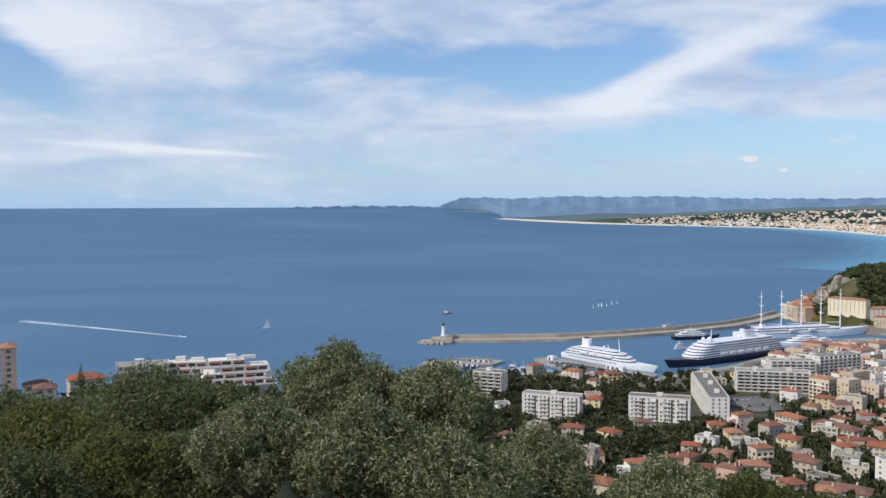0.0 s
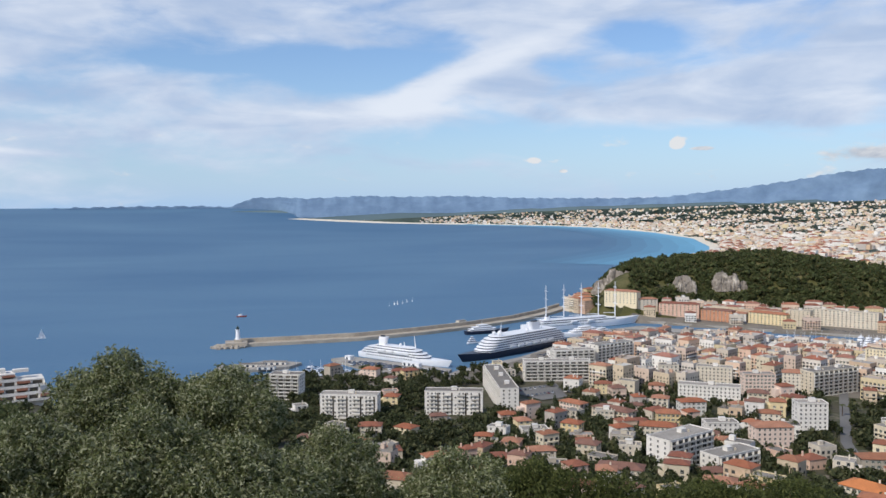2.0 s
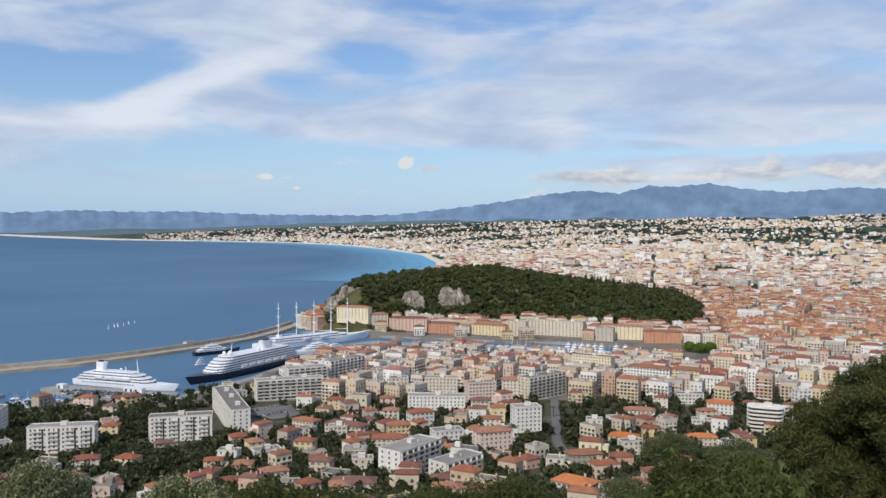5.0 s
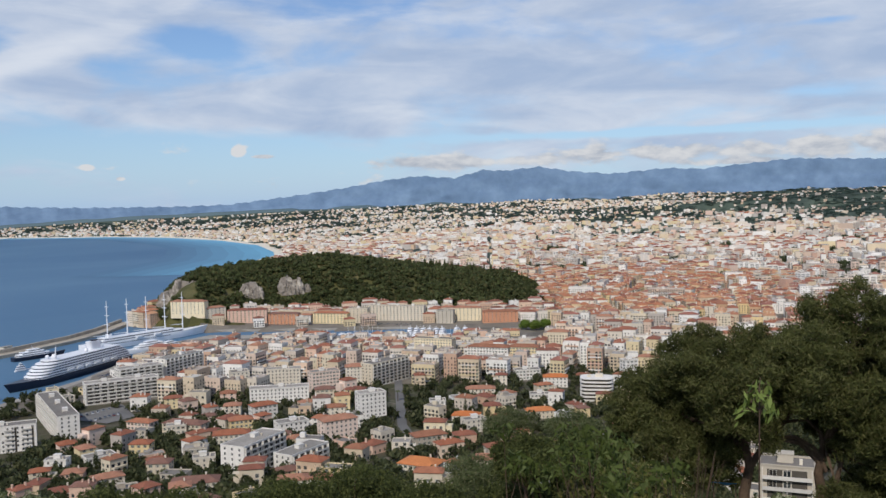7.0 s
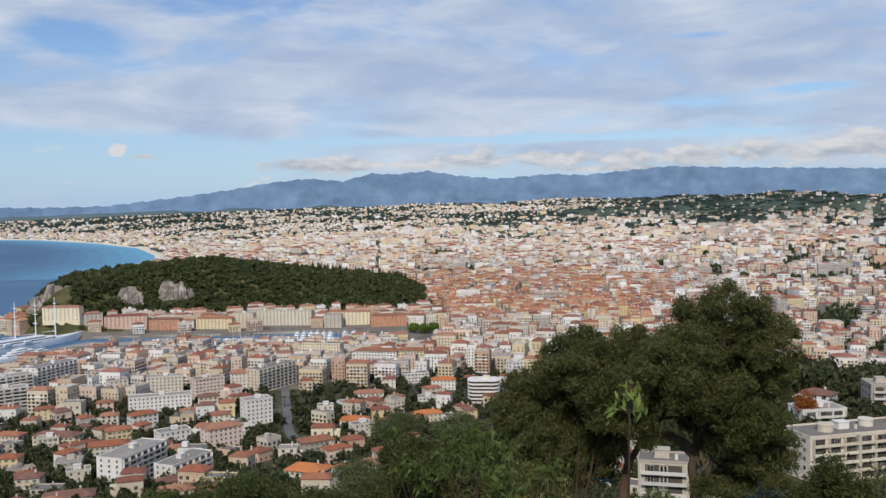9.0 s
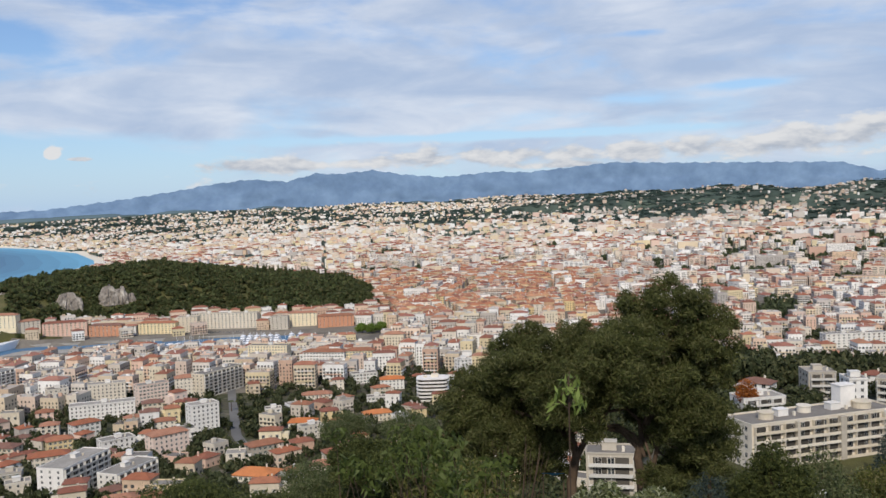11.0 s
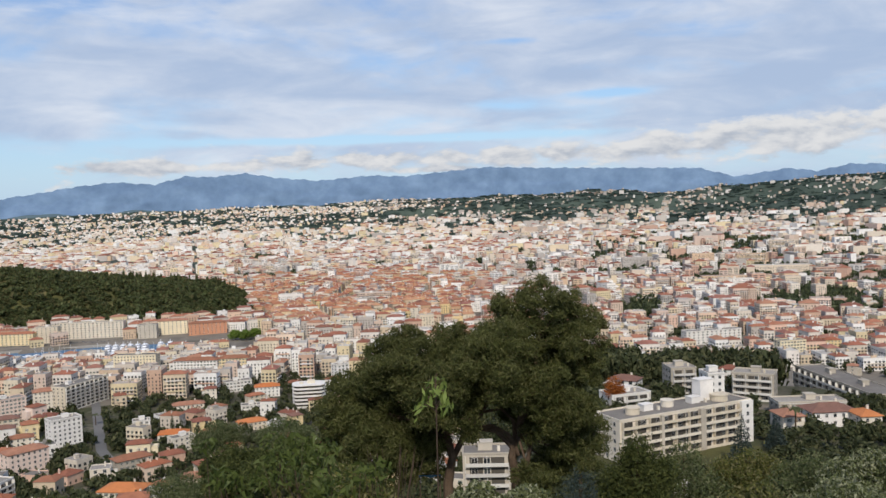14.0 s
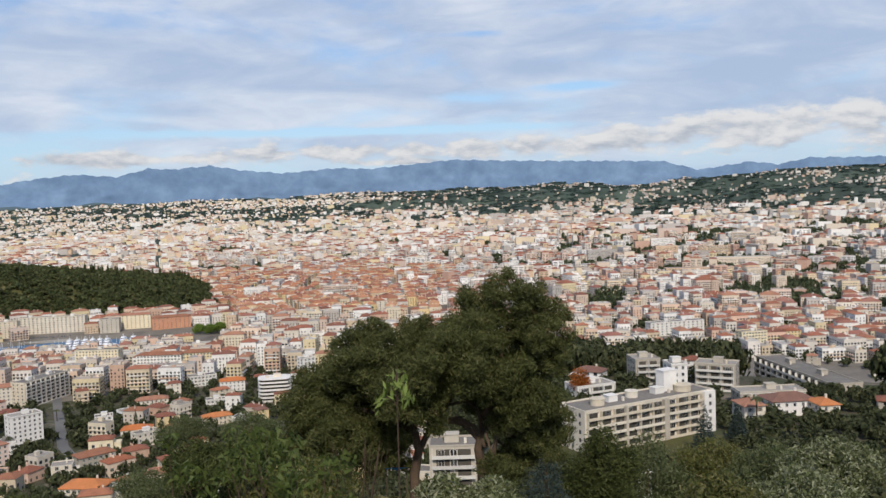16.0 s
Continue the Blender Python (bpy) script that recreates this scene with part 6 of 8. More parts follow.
for k in range(90):
    x, y = 1700 + 90 * rng.random(), 890 + 120 * rng.random()
    spots.append((x, y, gz(x, y) - 1, rng.uniform(4, 7), rng.uniform(8, 13)))
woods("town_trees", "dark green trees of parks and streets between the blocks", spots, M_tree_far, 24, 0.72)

# gardens among the houses
spots = []
for _ in range(5200):
    az, d = rng.uniform(-2, 68), rng.uniform(340, 860)
    x, y = place(az, d)
    if land_at(x, y) and free(x, y, 0.6):
        spots.append((x, y, float(height(x, y)) - 0.5, rng.uniform(2.6, 5.2), rng.uniform(5, 10)))
near_spots = []
for _ in range(1150):
    az, d = rng.uniform(62, 96), rng.uniform(250, 480)
    x, y = place(az, d)
    if free(x, y, 2.5) and not (67 < az < 82 and 290 < d < 326):
        near_spots.append((x, y, float(height(x, y)) - 0.5, rng.uniform(2.2, 4.8), rng.uniform(3.5, 8)))
for _ in range(900):
    az, d = rng.uniform(68, 96), rng.uniform(458, 494)
    x, y = place(az, d)
    if free(x, y, 2):
        near_spots.append((x, y, float(height(x, y)) - 0.5, rng.uniform(4.5, 7.5), 88 - float(height(x, y)) + rng.uniform(-4, 2)))
for _ in range(500):
    az, d = rng.uniform(60, 96), rng.uniform(840, 1100)
    x, y = place(az, d)
    if free(x, y, 1):
        spots.append((x, y, float(height(x, y)) - 0.5, rng.uniform(3.5, 6), rng.uniform(6, 10)))
for _ in range(330):
    az, d = rng.uniform(-30, -3), rng.uniform(300, 500)
    x, y = place(az, d)
    if free(x, y, 5):
        spots.append((x, y, float(height(x, y)) - 0.5, rng.uniform(3, 5), rng.uniform(4, 7)))
for _ in range(420):
    x, y = place(rng.uniform(-6, 19), rng.uniform(560, 800))
    if free(x, y, 3) and land_at(x, y) and y < 815:
        spots.append((x, y, float(height(x, y)) - 0.5, rng.uniform(3, 5.5), rng.uniform(6, 9)))
for _ in range(150):
    u = rng.random()
    x, y = (590 + 240 * u + 14, 1150 - 275 * u + 14) if rng.random() < 0.6 else place(rng.uniform(31, 48), rng.uniform(955, 1085))
    if free(x, y, 2) and land_at(x, y):
        spots.append((x, y, 3.0, rng.uniform(2, 3.2), rng.uniform(5, 8)))
woods("hillside_garden_trees", "green trees and shrubs in the gardens below the flats", near_spots, M_tree, 120, 0.38)
rng.shuffle(spots)
single, rest = spots[:260], spots[260:]
woods("garden_trees", "dark green garden trees crowding between the houses", rest, M_tree, 52, 0.56)
proto = []
for k in range(5):
    e = new("garden_tree")
    part("trunk", *limb([(0, 0, -0.15), (0.02, 0.02, 0.25), (0, 0, 0.62)], 0.06, 0.03, 6), M_bark, e)
    v, q = crown_cards(CROWNS[k], 150, 0.36, 0.7, 0.5, 0.0, 300 + k)
    mesh_object("crown", v * (1, 1, 0.6) + (0, 0, 0.55), q, M_tree, parent=e)
    tagged(e, "leafy green garden tree among the houses", "tree", group="garden trees")
    proto.append(e)
for i, (x, y, z, r, h) in enumerate(single):
    m = Matrix.LocRotScale((x, y, z), Euler((0, 0, rng.uniform(0, 6))), (r, r, h))
    if i < 5:
        proto[i].matrix_basis = m
    else:
        c = copy_thing(proto[i % 5], Matrix.Identity(4))
        c.matrix_basis = m

for x, y, h in [(271, 596, 15), (-171, 402, 18), (330, 640, 15), (355, 560, 16), (245, 640, 14), (415, 560, 14), (190, 540, 13), (450, 480, 15), (300, 640, 13), (227, 560, 14)]:
    if not free(x, y, 1.0):
        x, y = x + 12, y - 10
    e = new("cypress")
    e.matrix_world = pose(x, y, gz(x, y))
    part("trunk", *limb([(0, 0, -0.5), (0, 0, h * 0.5)], 0.3, 0.12, 6), M_bark, e)
    L = [(0, 0, h * u, 1.5 * math.sin(math.pi * min(1, u + 0.12)) ** 0.7 + 0.25, h * 0.1) for u in (0.14, 0.28, 0.42, 0.56, 0.7, 0.83, 0.94)]
    mesh_object("crown", *crown_cards(L, 1800, 0.5, 0.5, 0.5, 0.0, int(h)), M_tree_far, parent=e)
    tagged(e, "tall dark slender cypress beside the houses", "tree", group="cypresses")

# the wooded slope under the viewpoint
spots = []
for _ in range(1500):
    az, d = rng.uniform(-40, 100), rng.uniform(110, 345)
    x, y = place(az, d)
    z = float(height(x, y))
    room = EYE - d * 0.352 - z
    if room > 3.5 and free(x, y, 4):
        h = min(rng.uniform(6, 11), room)
        spots.append((x, y, z - 0.5, h * 0.5, h))
woods("slope_woods", "evergreen scrub and pines covering the steep slope", spots, M_pine_light, 80, 0.5)

terrace = new("viewpoint_terrace")
part("slab", solid(7, 5, 160.0, 168.3, 0, -1.2), BOX6, M_stone, terrace)
part("kerb", solid(7, 0.3, 168.3, 168.5, 0, 1.15), BOX6, M_stone, terrace)
tagged(terrace, "stone terrace of the viewpoint on the hilltop", "terrace", kind="structure")

# ---- trees before the viewpoint ----
tree("olive_tree", "silvery green olive tree with a dense rounded crown", (-3.9, 31.8, 154.0), [(-3.9, 31.8, 163.2, 1.70, 1.38), (-2.4, 31.8, 163.1, 0.98, 0.74), (-3.1, 32.9, 163.0, 0.83, 0.62), (-4.0, 33.2, 163.1, 0.95, 0.72), (-4.7, 33.0, 163.3, 0.87, 0.65), (-5.3, 32.0, 163.6, 0.95, 0.72), (-4.9, 30.7, 163.2, 0.92, 0.69), (-4.2, 30.3, 163.2, 0.66, 0.49), (-3.0, 30.6, 163.2, 0.79, 0.59), (-2.5, 31.4, 163.6, 0.85, 0.64), (-3.9, 31.8, 164.4, 0.82, 0.64)], 0.17, 26000, M_olive, 0.2, 0.34, 0.1, 0.5)
tree("olive_tree", "silvery green olive tree with a dense rounded crown", (-0.2, 31.0, 154.3), [(-0.2, 31.0, 162.7, 1.64, 1.33), (1.0, 31.5, 162.4, 0.91, 0.68), (0.7, 32.1, 162.4, 0.89, 0.67), (-0.6, 32.3, 162.6, 0.88, 0.66), (-1.0, 32.0, 163.2, 0.92, 0.69), (-1.4, 31.3, 163.3, 0.89, 0.67), (-1.1, 30.2, 163.3, 0.80, 0.60), (-0.4, 29.9, 163.3, 0.68, 0.51), (0.6, 29.8, 162.8, 0.82, 0.62), (0.8, 30.2, 163.1, 0.75, 0.56), (-0.2, 31.0, 163.8, 0.80, 0.62)], 0.17, 26000, M_olive, 0.2, 0.34, 0.1, 0.5)
tree("olive_tree", "silvery green olive tree with a dense rounded crown", (-6.0, 27.3, 155.2), [(-6.0, 27.3, 162.3, 1.59, 1.29), (-4.8, 27.9, 162.2, 0.83, 0.62), (-5.2, 28.4, 162.6, 0.69, 0.52), (-5.9, 28.6, 162.7, 0.90, 0.68), (-6.8, 28.1, 162.9, 0.70, 0.52), (-7.3, 27.3, 162.1, 0.98, 0.74), (-7.0, 26.6, 162.6, 0.98, 0.74), (-6.2, 26.2, 162.8, 0.64, 0.48), (-5.5, 26.1, 162.0, 0.69, 0.52), (-5.1, 26.7, 162.8, 0.67, 0.50), (-6.0, 27.3, 163.3, 0.77, 0.60)], 0.17, 22000, M_olive, 0.2, 0.34, 0.1, 0.5)
tree("olive_tree", "silvery green olive tree with a dense rounded crown", (-2.6, 26.9, 155.5), [(-2.6, 26.9, 162.2, 1.79, 1.45), (-1.1, 27.1, 162.4, 1.05, 0.79), (-2.0, 28.2, 162.7, 0.79, 0.59), (-2.7, 28.3, 162.7, 0.72, 0.54), (-3.8, 27.9, 162.3, 0.94, 0.71), (-4.0, 26.9, 162.7, 0.92, 0.69), (-3.8, 26.0, 162.1, 0.90, 0.68), (-3.3, 25.5, 162.4, 0.92, 0.69), (-1.8, 25.6, 162.3, 0.70, 0.53), (-1.2, 26.2, 162.1, 1.01, 0.76), (-2.6, 26.9, 163.4, 0.87, 0.67)], 0.17, 26000, M_olive, 0.2, 0.34, 0.1, 0.5)
tree("olive_tree", "silvery green olive tree with a dense rounded crown", (0.2, 26.0, 155.8), [(0.2, 26.0, 161.3, 1.84, 1.50), (1.8, 26.3, 161.4, 1.11, 0.84), (1.2, 27.2, 161.3, 0.87, 0.65), (0.1, 27.5, 161.0, 0.96, 0.72), (-1.0, 26.9, 161.6, 1.04, 0.78), (-1.1, 25.8, 161.9, 1.04, 0.78), (-0.8, 25.1, 161.9, 0.83, 0.62), (-0.2, 24.5, 161.3, 0.83, 0.62), (0.9, 24.6, 161.3, 0.99, 0.74), (1.7, 25.4, 161.0, 0.91, 0.68), (0.2, 26.0, 162.5, 0.90, 0.69)], 0.17, 26000, M_olive, 0.2, 0.34, 0.1, 0.5)
tree("olive_tree", "silvery green olive tree with a dense rounded crown", (3.2, 29.8, 154.6), [(3.2, 29.8, 160.7, 1.63, 1.33), (4.4, 30.1, 161.2, 0.67, 0.50), (4.1, 30.8, 161.0, 0.79, 0.59), (2.9, 31.2, 160.8, 0.71, 0.53), (2.0, 30.6, 160.7, 0.69, 0.52), (1.8, 30.1, 160.8, 0.72, 0.54), (2.3, 29.2, 161.4, 0.68, 0.51), (2.7, 28.6, 161.1, 0.98, 0.73), (4.0, 28.7, 160.5, 0.84, 0.63), (4.4, 29.5, 160.4, 0.86, 0.65), (3.2, 29.8, 161.8, 0.79, 0.61)], 0.17, 20000, M_olive, 0.2, 0.34, 0.1, 0.5)
tree("olive_tree", "silvery green olive tree with a dense rounded crown", (7.4, 29.1, 154.6), [(7.4, 29.1, 159.9, 1.49, 1.21), (8.5, 29.2, 160.4, 0.91, 0.68), (8.1, 30.1, 159.6, 0.60, 0.45), (7.4, 30.1, 160.4, 0.66, 0.50), (6.5, 29.9, 160.0, 0.67, 0.50), (6.1, 29.1, 159.9, 0.71, 0.53), (6.5, 28.2, 160.1, 0.86, 0.64), (7.1, 27.9, 159.8, 0.74, 0.55), (8.1, 28.0, 160.2, 0.92, 0.69), (8.4, 28.2, 159.9, 0.85, 0.64), (7.4, 29.1, 160.9, 0.72, 0.56)], 0.17, 14000, M_olive, 0.2, 0.34, 0.1, 0.5)
tree("evergreen_oak", "dense dark green evergreen tree on the slope", (-20.3, 58.6, 143.5), [(-20.3, 58.6, 155.7, 4.40, 2.86), (-16.9, 59.9, 156.3, 2.40, 1.44), (-19.3, 61.9, 156.5, 2.28, 1.37), (-21.4, 61.9, 156.5, 2.05, 1.23), (-23.6, 60.0, 156.4, 2.53, 1.52), (-23.8, 57.6, 154.9, 2.27, 1.36), (-21.4, 55.2, 156.4, 2.38, 1.43), (-19.5, 54.9, 155.8, 2.46, 1.47), (-18.0, 56.5, 156.9, 2.62, 1.57), (-20.3, 58.6, 158.0, 2.14, 1.32)], 0.32, 22000, M_oak, 0.22, 0.4, 0, 0.45)
tree("evergreen_oak", "dense dark green evergreen tree on the slope", (-14.7, 58.2, 144.2), [(-14.7, 58.2, 155.1, 3.41, 2.21), (-12.2, 59.6, 154.8, 1.42, 0.85), (-13.8, 61.0, 155.3, 1.54, 0.93), (-15.2, 60.8, 155.8, 1.45, 0.87), (-17.0, 59.5, 155.8, 1.90, 1.14), (-17.2, 58.2, 156.0, 1.67, 1.00), (-16.1, 55.8, 155.6, 1.55, 0.93), (-13.3, 55.6, 154.9, 1.76, 1.06), (-12.5, 56.4, 155.7, 2.05, 1.23), (-14.7, 58.2, 157.0, 1.66, 1.02)], 0.32, 14000, M_oak, 0.22, 0.4, 0, 0.45)
tree("evergreen_oak", "yellowish green broad-leaved tree on the slope", (-20.6, 43.4, 148.7), [(-20.6, 43.4, 157.6, 3.18, 2.07), (-18.2, 44.6, 157.2, 1.71, 1.02), (-19.8, 46.0, 157.4, 1.55, 0.93), (-21.5, 45.6, 158.3, 1.57, 0.94), (-22.9, 44.4, 158.2, 1.50, 0.90), (-23.0, 42.4, 158.0, 1.76, 1.06), (-21.9, 41.0, 157.6, 1.56, 0.94), (-19.3, 41.0, 157.3, 1.35, 0.81), (-19.0, 41.8, 158.5, 1.98, 1.19), (-20.6, 43.4, 159.3, 1.55, 0.95)], 0.28, 16000, M_bush, 0.22, 0.4, 0, 0.45)
tree("evergreen_oak", "dense dark green evergreen tree on the slope", (-27.7, 53.2, 144.2), [(-27.7, 53.2, 156.2, 3.12, 2.03), (-25.0, 53.6, 156.1, 1.36, 0.82), (-26.5, 55.6, 156.5, 1.82, 1.09), (-28.0, 55.4, 157.1, 1.56, 0.93), (-29.9, 54.0, 157.0, 1.89, 1.13), (-30.2, 52.5, 156.7, 1.63, 0.98), (-29.4, 51.2, 156.5, 1.90, 1.14), (-26.5, 51.0, 155.7, 1.70, 1.02), (-25.5, 51.7, 155.9, 1.32, 0.79), (-27.7, 53.2, 157.9, 1.52, 0.94)], 0.32, 10000, M_oak, 0.22, 0.4, 0, 0.45)
tree("evergreen_oak", "yellowish green broad-leaved tree on the slope", (-13.1, 33.5, 152.8), [(-13.1, 33.5, 159.1, 2.72, 1.77), (-11.4, 34.3, 160.0, 1.39, 0.84), (-11.8, 35.5, 159.4, 1.59, 0.96), (-14.0, 35.6, 158.7, 1.20, 0.72), (-15.3, 34.2, 159.3, 1.48, 0.89), (-15.1, 32.6, 159.5, 1.53, 0.92), (-14.2, 31.5, 158.9, 1.18, 0.71), (-11.9, 31.7, 158.6, 1.50, 0.90), (-10.8, 32.9, 158.9, 1.09, 0.65), (-13.1, 33.5, 160.5, 1.32, 0.82)], 0.22, 20000, M_bush, 0.22, 0.4, 0, 0.45)
tree("evergreen_oak", "dense dark green evergreen tree on the slope", (-15.4, 30.3, 153.4), [(-15.4, 30.3, 159.4, 2.41, 1.57), (-13.4, 30.7, 159.4, 1.20, 0.72), (-14.6, 31.7, 160.2, 1.01, 0.60), (-16.4, 32.0, 159.0, 1.47, 0.88), (-17.0, 31.4, 159.9, 0.94, 0.56), (-17.3, 29.8, 159.9, 1.30, 0.78), (-16.1, 28.4, 159.2, 1.17, 0.70), (-14.8, 28.4, 159.0, 1.41, 0.85), (-13.7, 29.2, 159.3, 1.06, 0.64), (-15.4, 30.3, 160.7, 1.17, 0.72)], 0.22, 14000, M_oak, 0.22, 0.4, 0, 0.45)
tree("evergreen_oak", "dense dark green evergreen tree on the slope", (-10.4, 34.5, 152.8), [(-10.4, 34.5, 159.1, 2.04, 1.33), (-8.9, 35.0, 158.8, 0.91, 0.55), (-9.4, 35.9, 159.1, 1.15, 0.69), (-10.9, 35.8, 159.8, 1.13, 0.68), (-11.9, 35.5, 159.2, 0.85, 0.51), (-12.1, 34.2, 159.5, 1.15, 0.69), (-11.5, 33.0, 159.2, 1.18, 0.71), (-9.6, 33.0, 158.9, 0.83, 0.50), (-8.8, 33.8, 159.4, 1.00, 0.60), (-10.4, 34.5, 160.3, 0.99, 0.61)], 0.22, 14000, M_oak, 0.22, 0.4, 0, 0.45)
tree("stone_pine", "rounded green pine crown on the slope below", (28.4, 80.1, 134.2), [(28.4, 80.1, 141.3, 4.42, 2.64), (31.6, 81.1, 142.3, 1.79, 0.99), (29.5, 82.8, 142.6, 2.16, 1.19), (28.2, 83.9, 141.2, 2.33, 1.28), (26.2, 83.1, 141.8, 2.66, 1.47), (25.2, 80.5, 142.4, 1.91, 1.05), (25.7, 77.5, 140.8, 1.94, 1.07), (27.7, 76.4, 141.3, 1.84, 1.01), (29.1, 76.9, 142.3, 1.74, 0.96), (30.7, 78.3, 142.6, 2.54, 1.40), (28.4, 80.1, 143.5, 2.15, 1.22)], 0.4, 10000, M_pine_light, 0.25, 0.3, 0, 0.45)
tree("stone_pine", "rounded green pine crown on the slope below", (35.7, 77.1, 134.2), [(35.7, 77.1, 140.0, 4.83, 2.88), (39.7, 77.9, 139.7, 2.86, 1.58), (37.5, 80.5, 140.9, 2.48, 1.36), (35.4, 80.2, 141.5, 2.47, 1.36), (33.5, 80.5, 139.4, 2.55, 1.41), (31.8, 77.1, 140.8, 2.72, 1.50), (32.0, 75.2, 140.1, 2.18, 1.20), (34.3, 73.2, 139.9, 2.83, 1.55), (36.7, 73.1, 139.7, 2.69, 1.48), (39.3, 75.1, 140.1, 2.99, 1.64), (35.7, 77.1, 142.4, 2.35, 1.33)], 0.4, 10000, M_pine_light, 0.25, 0.3, 0, 0.45)
tree("stone_pine", "rounded green pine crown on the slope below", (43.5, 73.0, 134.2), [(43.5, 73.0, 140.3, 4.42, 2.64), (47.0, 74.6, 140.1, 1.88, 1.04), (45.7, 75.9, 140.9, 2.08, 1.15), (43.1, 76.5, 141.1, 2.57, 1.41), (41.4, 75.9, 141.0, 1.78, 0.98), (40.1, 74.1, 139.7, 1.84, 1.01), (40.7, 70.5, 140.4, 2.23, 1.23), (42.4, 69.4, 140.0, 1.77, 0.97), (44.4, 70.0, 141.5, 2.07, 1.14), (46.9, 71.2, 140.2, 2.49, 1.37), (43.5, 73.0, 142.5, 2.15, 1.22)], 0.4, 10000, M_pine_light, 0.25, 0.3, 0, 0.45)
tree("stone_pine", "rounded green pine crown on the slope below", (49.8, 68.9, 134.2), [(49.8, 68.9, 140.7, 4.83, 2.88), (53.7, 70.3, 140.9, 2.45, 1.35), (52.3, 72.0, 141.3, 2.55, 1.40), (49.5, 72.2, 142.1, 2.96, 1.63), (47.7, 72.4, 140.9, 1.92, 1.06), (46.3, 69.4, 141.9, 2.65, 1.46), (46.6, 66.5, 140.1, 2.80, 1.54), (48.9, 64.8, 140.7, 2.77, 1.52), (50.6, 64.8, 140.4, 2.78, 1.53), (53.0, 66.3, 140.2, 2.45, 1.35), (49.8, 68.9, 143.1, 2.35, 1.33)], 0.4, 10000, M_pine_light, 0.25, 0.3, 0, 0.45)
tree("evergreen_oak", "green broad-leaved tree on the slope below", (53.1, 72.7, 132.1), [(53.1, 72.7, 139.0, 5.11, 3.32), (57.0, 74.3, 139.8, 2.03, 1.22), (55.4, 75.9, 140.1, 2.41, 1.44), (52.6, 76.8, 138.1, 2.30, 1.38), (49.0, 73.8, 138.2, 2.65, 1.59), (49.5, 70.8, 140.1, 2.33, 1.40), (51.3, 68.8, 138.4, 2.59, 1.55), (53.6, 69.1, 140.5, 3.03, 1.82), (57.2, 71.1, 139.2, 2.95, 1.77), (53.1, 72.7, 141.8, 2.48, 1.53)], 0.35, 9000, M_pine_light, 0.22, 0.4, 0, 0.45)
tree("evergreen_oak", "green broad-leaved tree on the slope below", (41.9, 68.1, 136.3), [(41.9, 68.1, 142.2, 3.41, 2.21), (44.4, 69.6, 142.3, 1.75, 1.05), (43.8, 70.3, 141.8, 1.90, 1.14), (41.8, 70.9, 142.8, 1.42, 0.85), (39.6, 69.2, 143.0, 2.08, 1.25), (39.1, 67.5, 142.4, 1.65, 0.99), (40.9, 65.8, 143.1, 1.42, 0.85), (42.4, 65.4, 141.7, 1.51, 0.91), (44.1, 67.3, 143.3, 2.11, 1.27), (41.9, 68.1, 144.1, 1.66, 1.02)], 0.35, 9000, M_pine_light, 0.22, 0.4, 0, 0.45)
tree("evergreen_oak", "green broad-leaved tree on the slope below", (52.1, 60.7, 136.3), [(52.1, 60.7, 141.4, 3.41, 2.21), (55.0, 60.8, 141.6, 2.03, 1.22), (53.5, 63.2, 141.5, 1.95, 1.17), (50.8, 63.2, 141.1, 1.74, 1.04), (49.9, 62.6, 141.1, 1.75, 1.05), (49.6, 60.3, 142.3, 1.62, 0.97), (50.4, 58.6, 142.0, 1.54, 0.92), (52.2, 58.5, 142.6, 1.47, 0.88), (54.3, 58.8, 141.7, 1.33, 0.80), (52.1, 60.7, 143.2, 1.66, 1.02)], 0.35, 9000, M_pine_light, 0.22, 0.4, 0, 0.45)
tree("evergreen_oak", "green broad-leaved tree on the slope below", (83.0, 86.7, 119.3), [(83.0, 86.7, 131.9, 3.97, 2.58), (86.0, 88.1, 131.4, 1.58, 0.95), (83.8, 89.9, 132.4, 2.42, 1.45), (81.5, 89.4, 132.9, 1.57, 0.94), (80.0, 88.1, 131.4, 1.56, 0.93), (79.9, 85.1, 131.9, 2.25, 1.35), (81.6, 84.1, 133.0, 2.15, 1.29), (84.7, 83.8, 132.3, 2.35, 1.41), (86.1, 85.6, 132.5, 2.02, 1.21), (83.0, 86.7, 134.1, 1.93, 1.19)], 0.35, 9000, M_oak, 0.22, 0.4, 0, 0.45)
tree("evergreen_oak", "green broad-leaved tree on the slope below", (55.0, 51.0, 138.3), [(55.0, 51.0, 143.8, 3.55, 2.31), (57.8, 51.7, 144.4, 1.54, 0.93), (56.5, 53.5, 144.4, 1.64, 0.98), (54.6, 54.0, 143.4, 2.05, 1.23), (52.5, 51.8, 144.8, 1.97, 1.18), (52.2, 50.1, 143.3, 2.12, 1.27), (53.6, 48.6, 144.5, 1.48, 0.89), (56.2, 48.3, 143.4, 2.18, 1.31), (57.7, 49.9, 144.2, 1.93, 1.16), (55.0, 51.0, 145.7, 1.72, 1.06)], 0.35, 9000, M_pine_light, 0.22, 0.4, 0, 0.45)
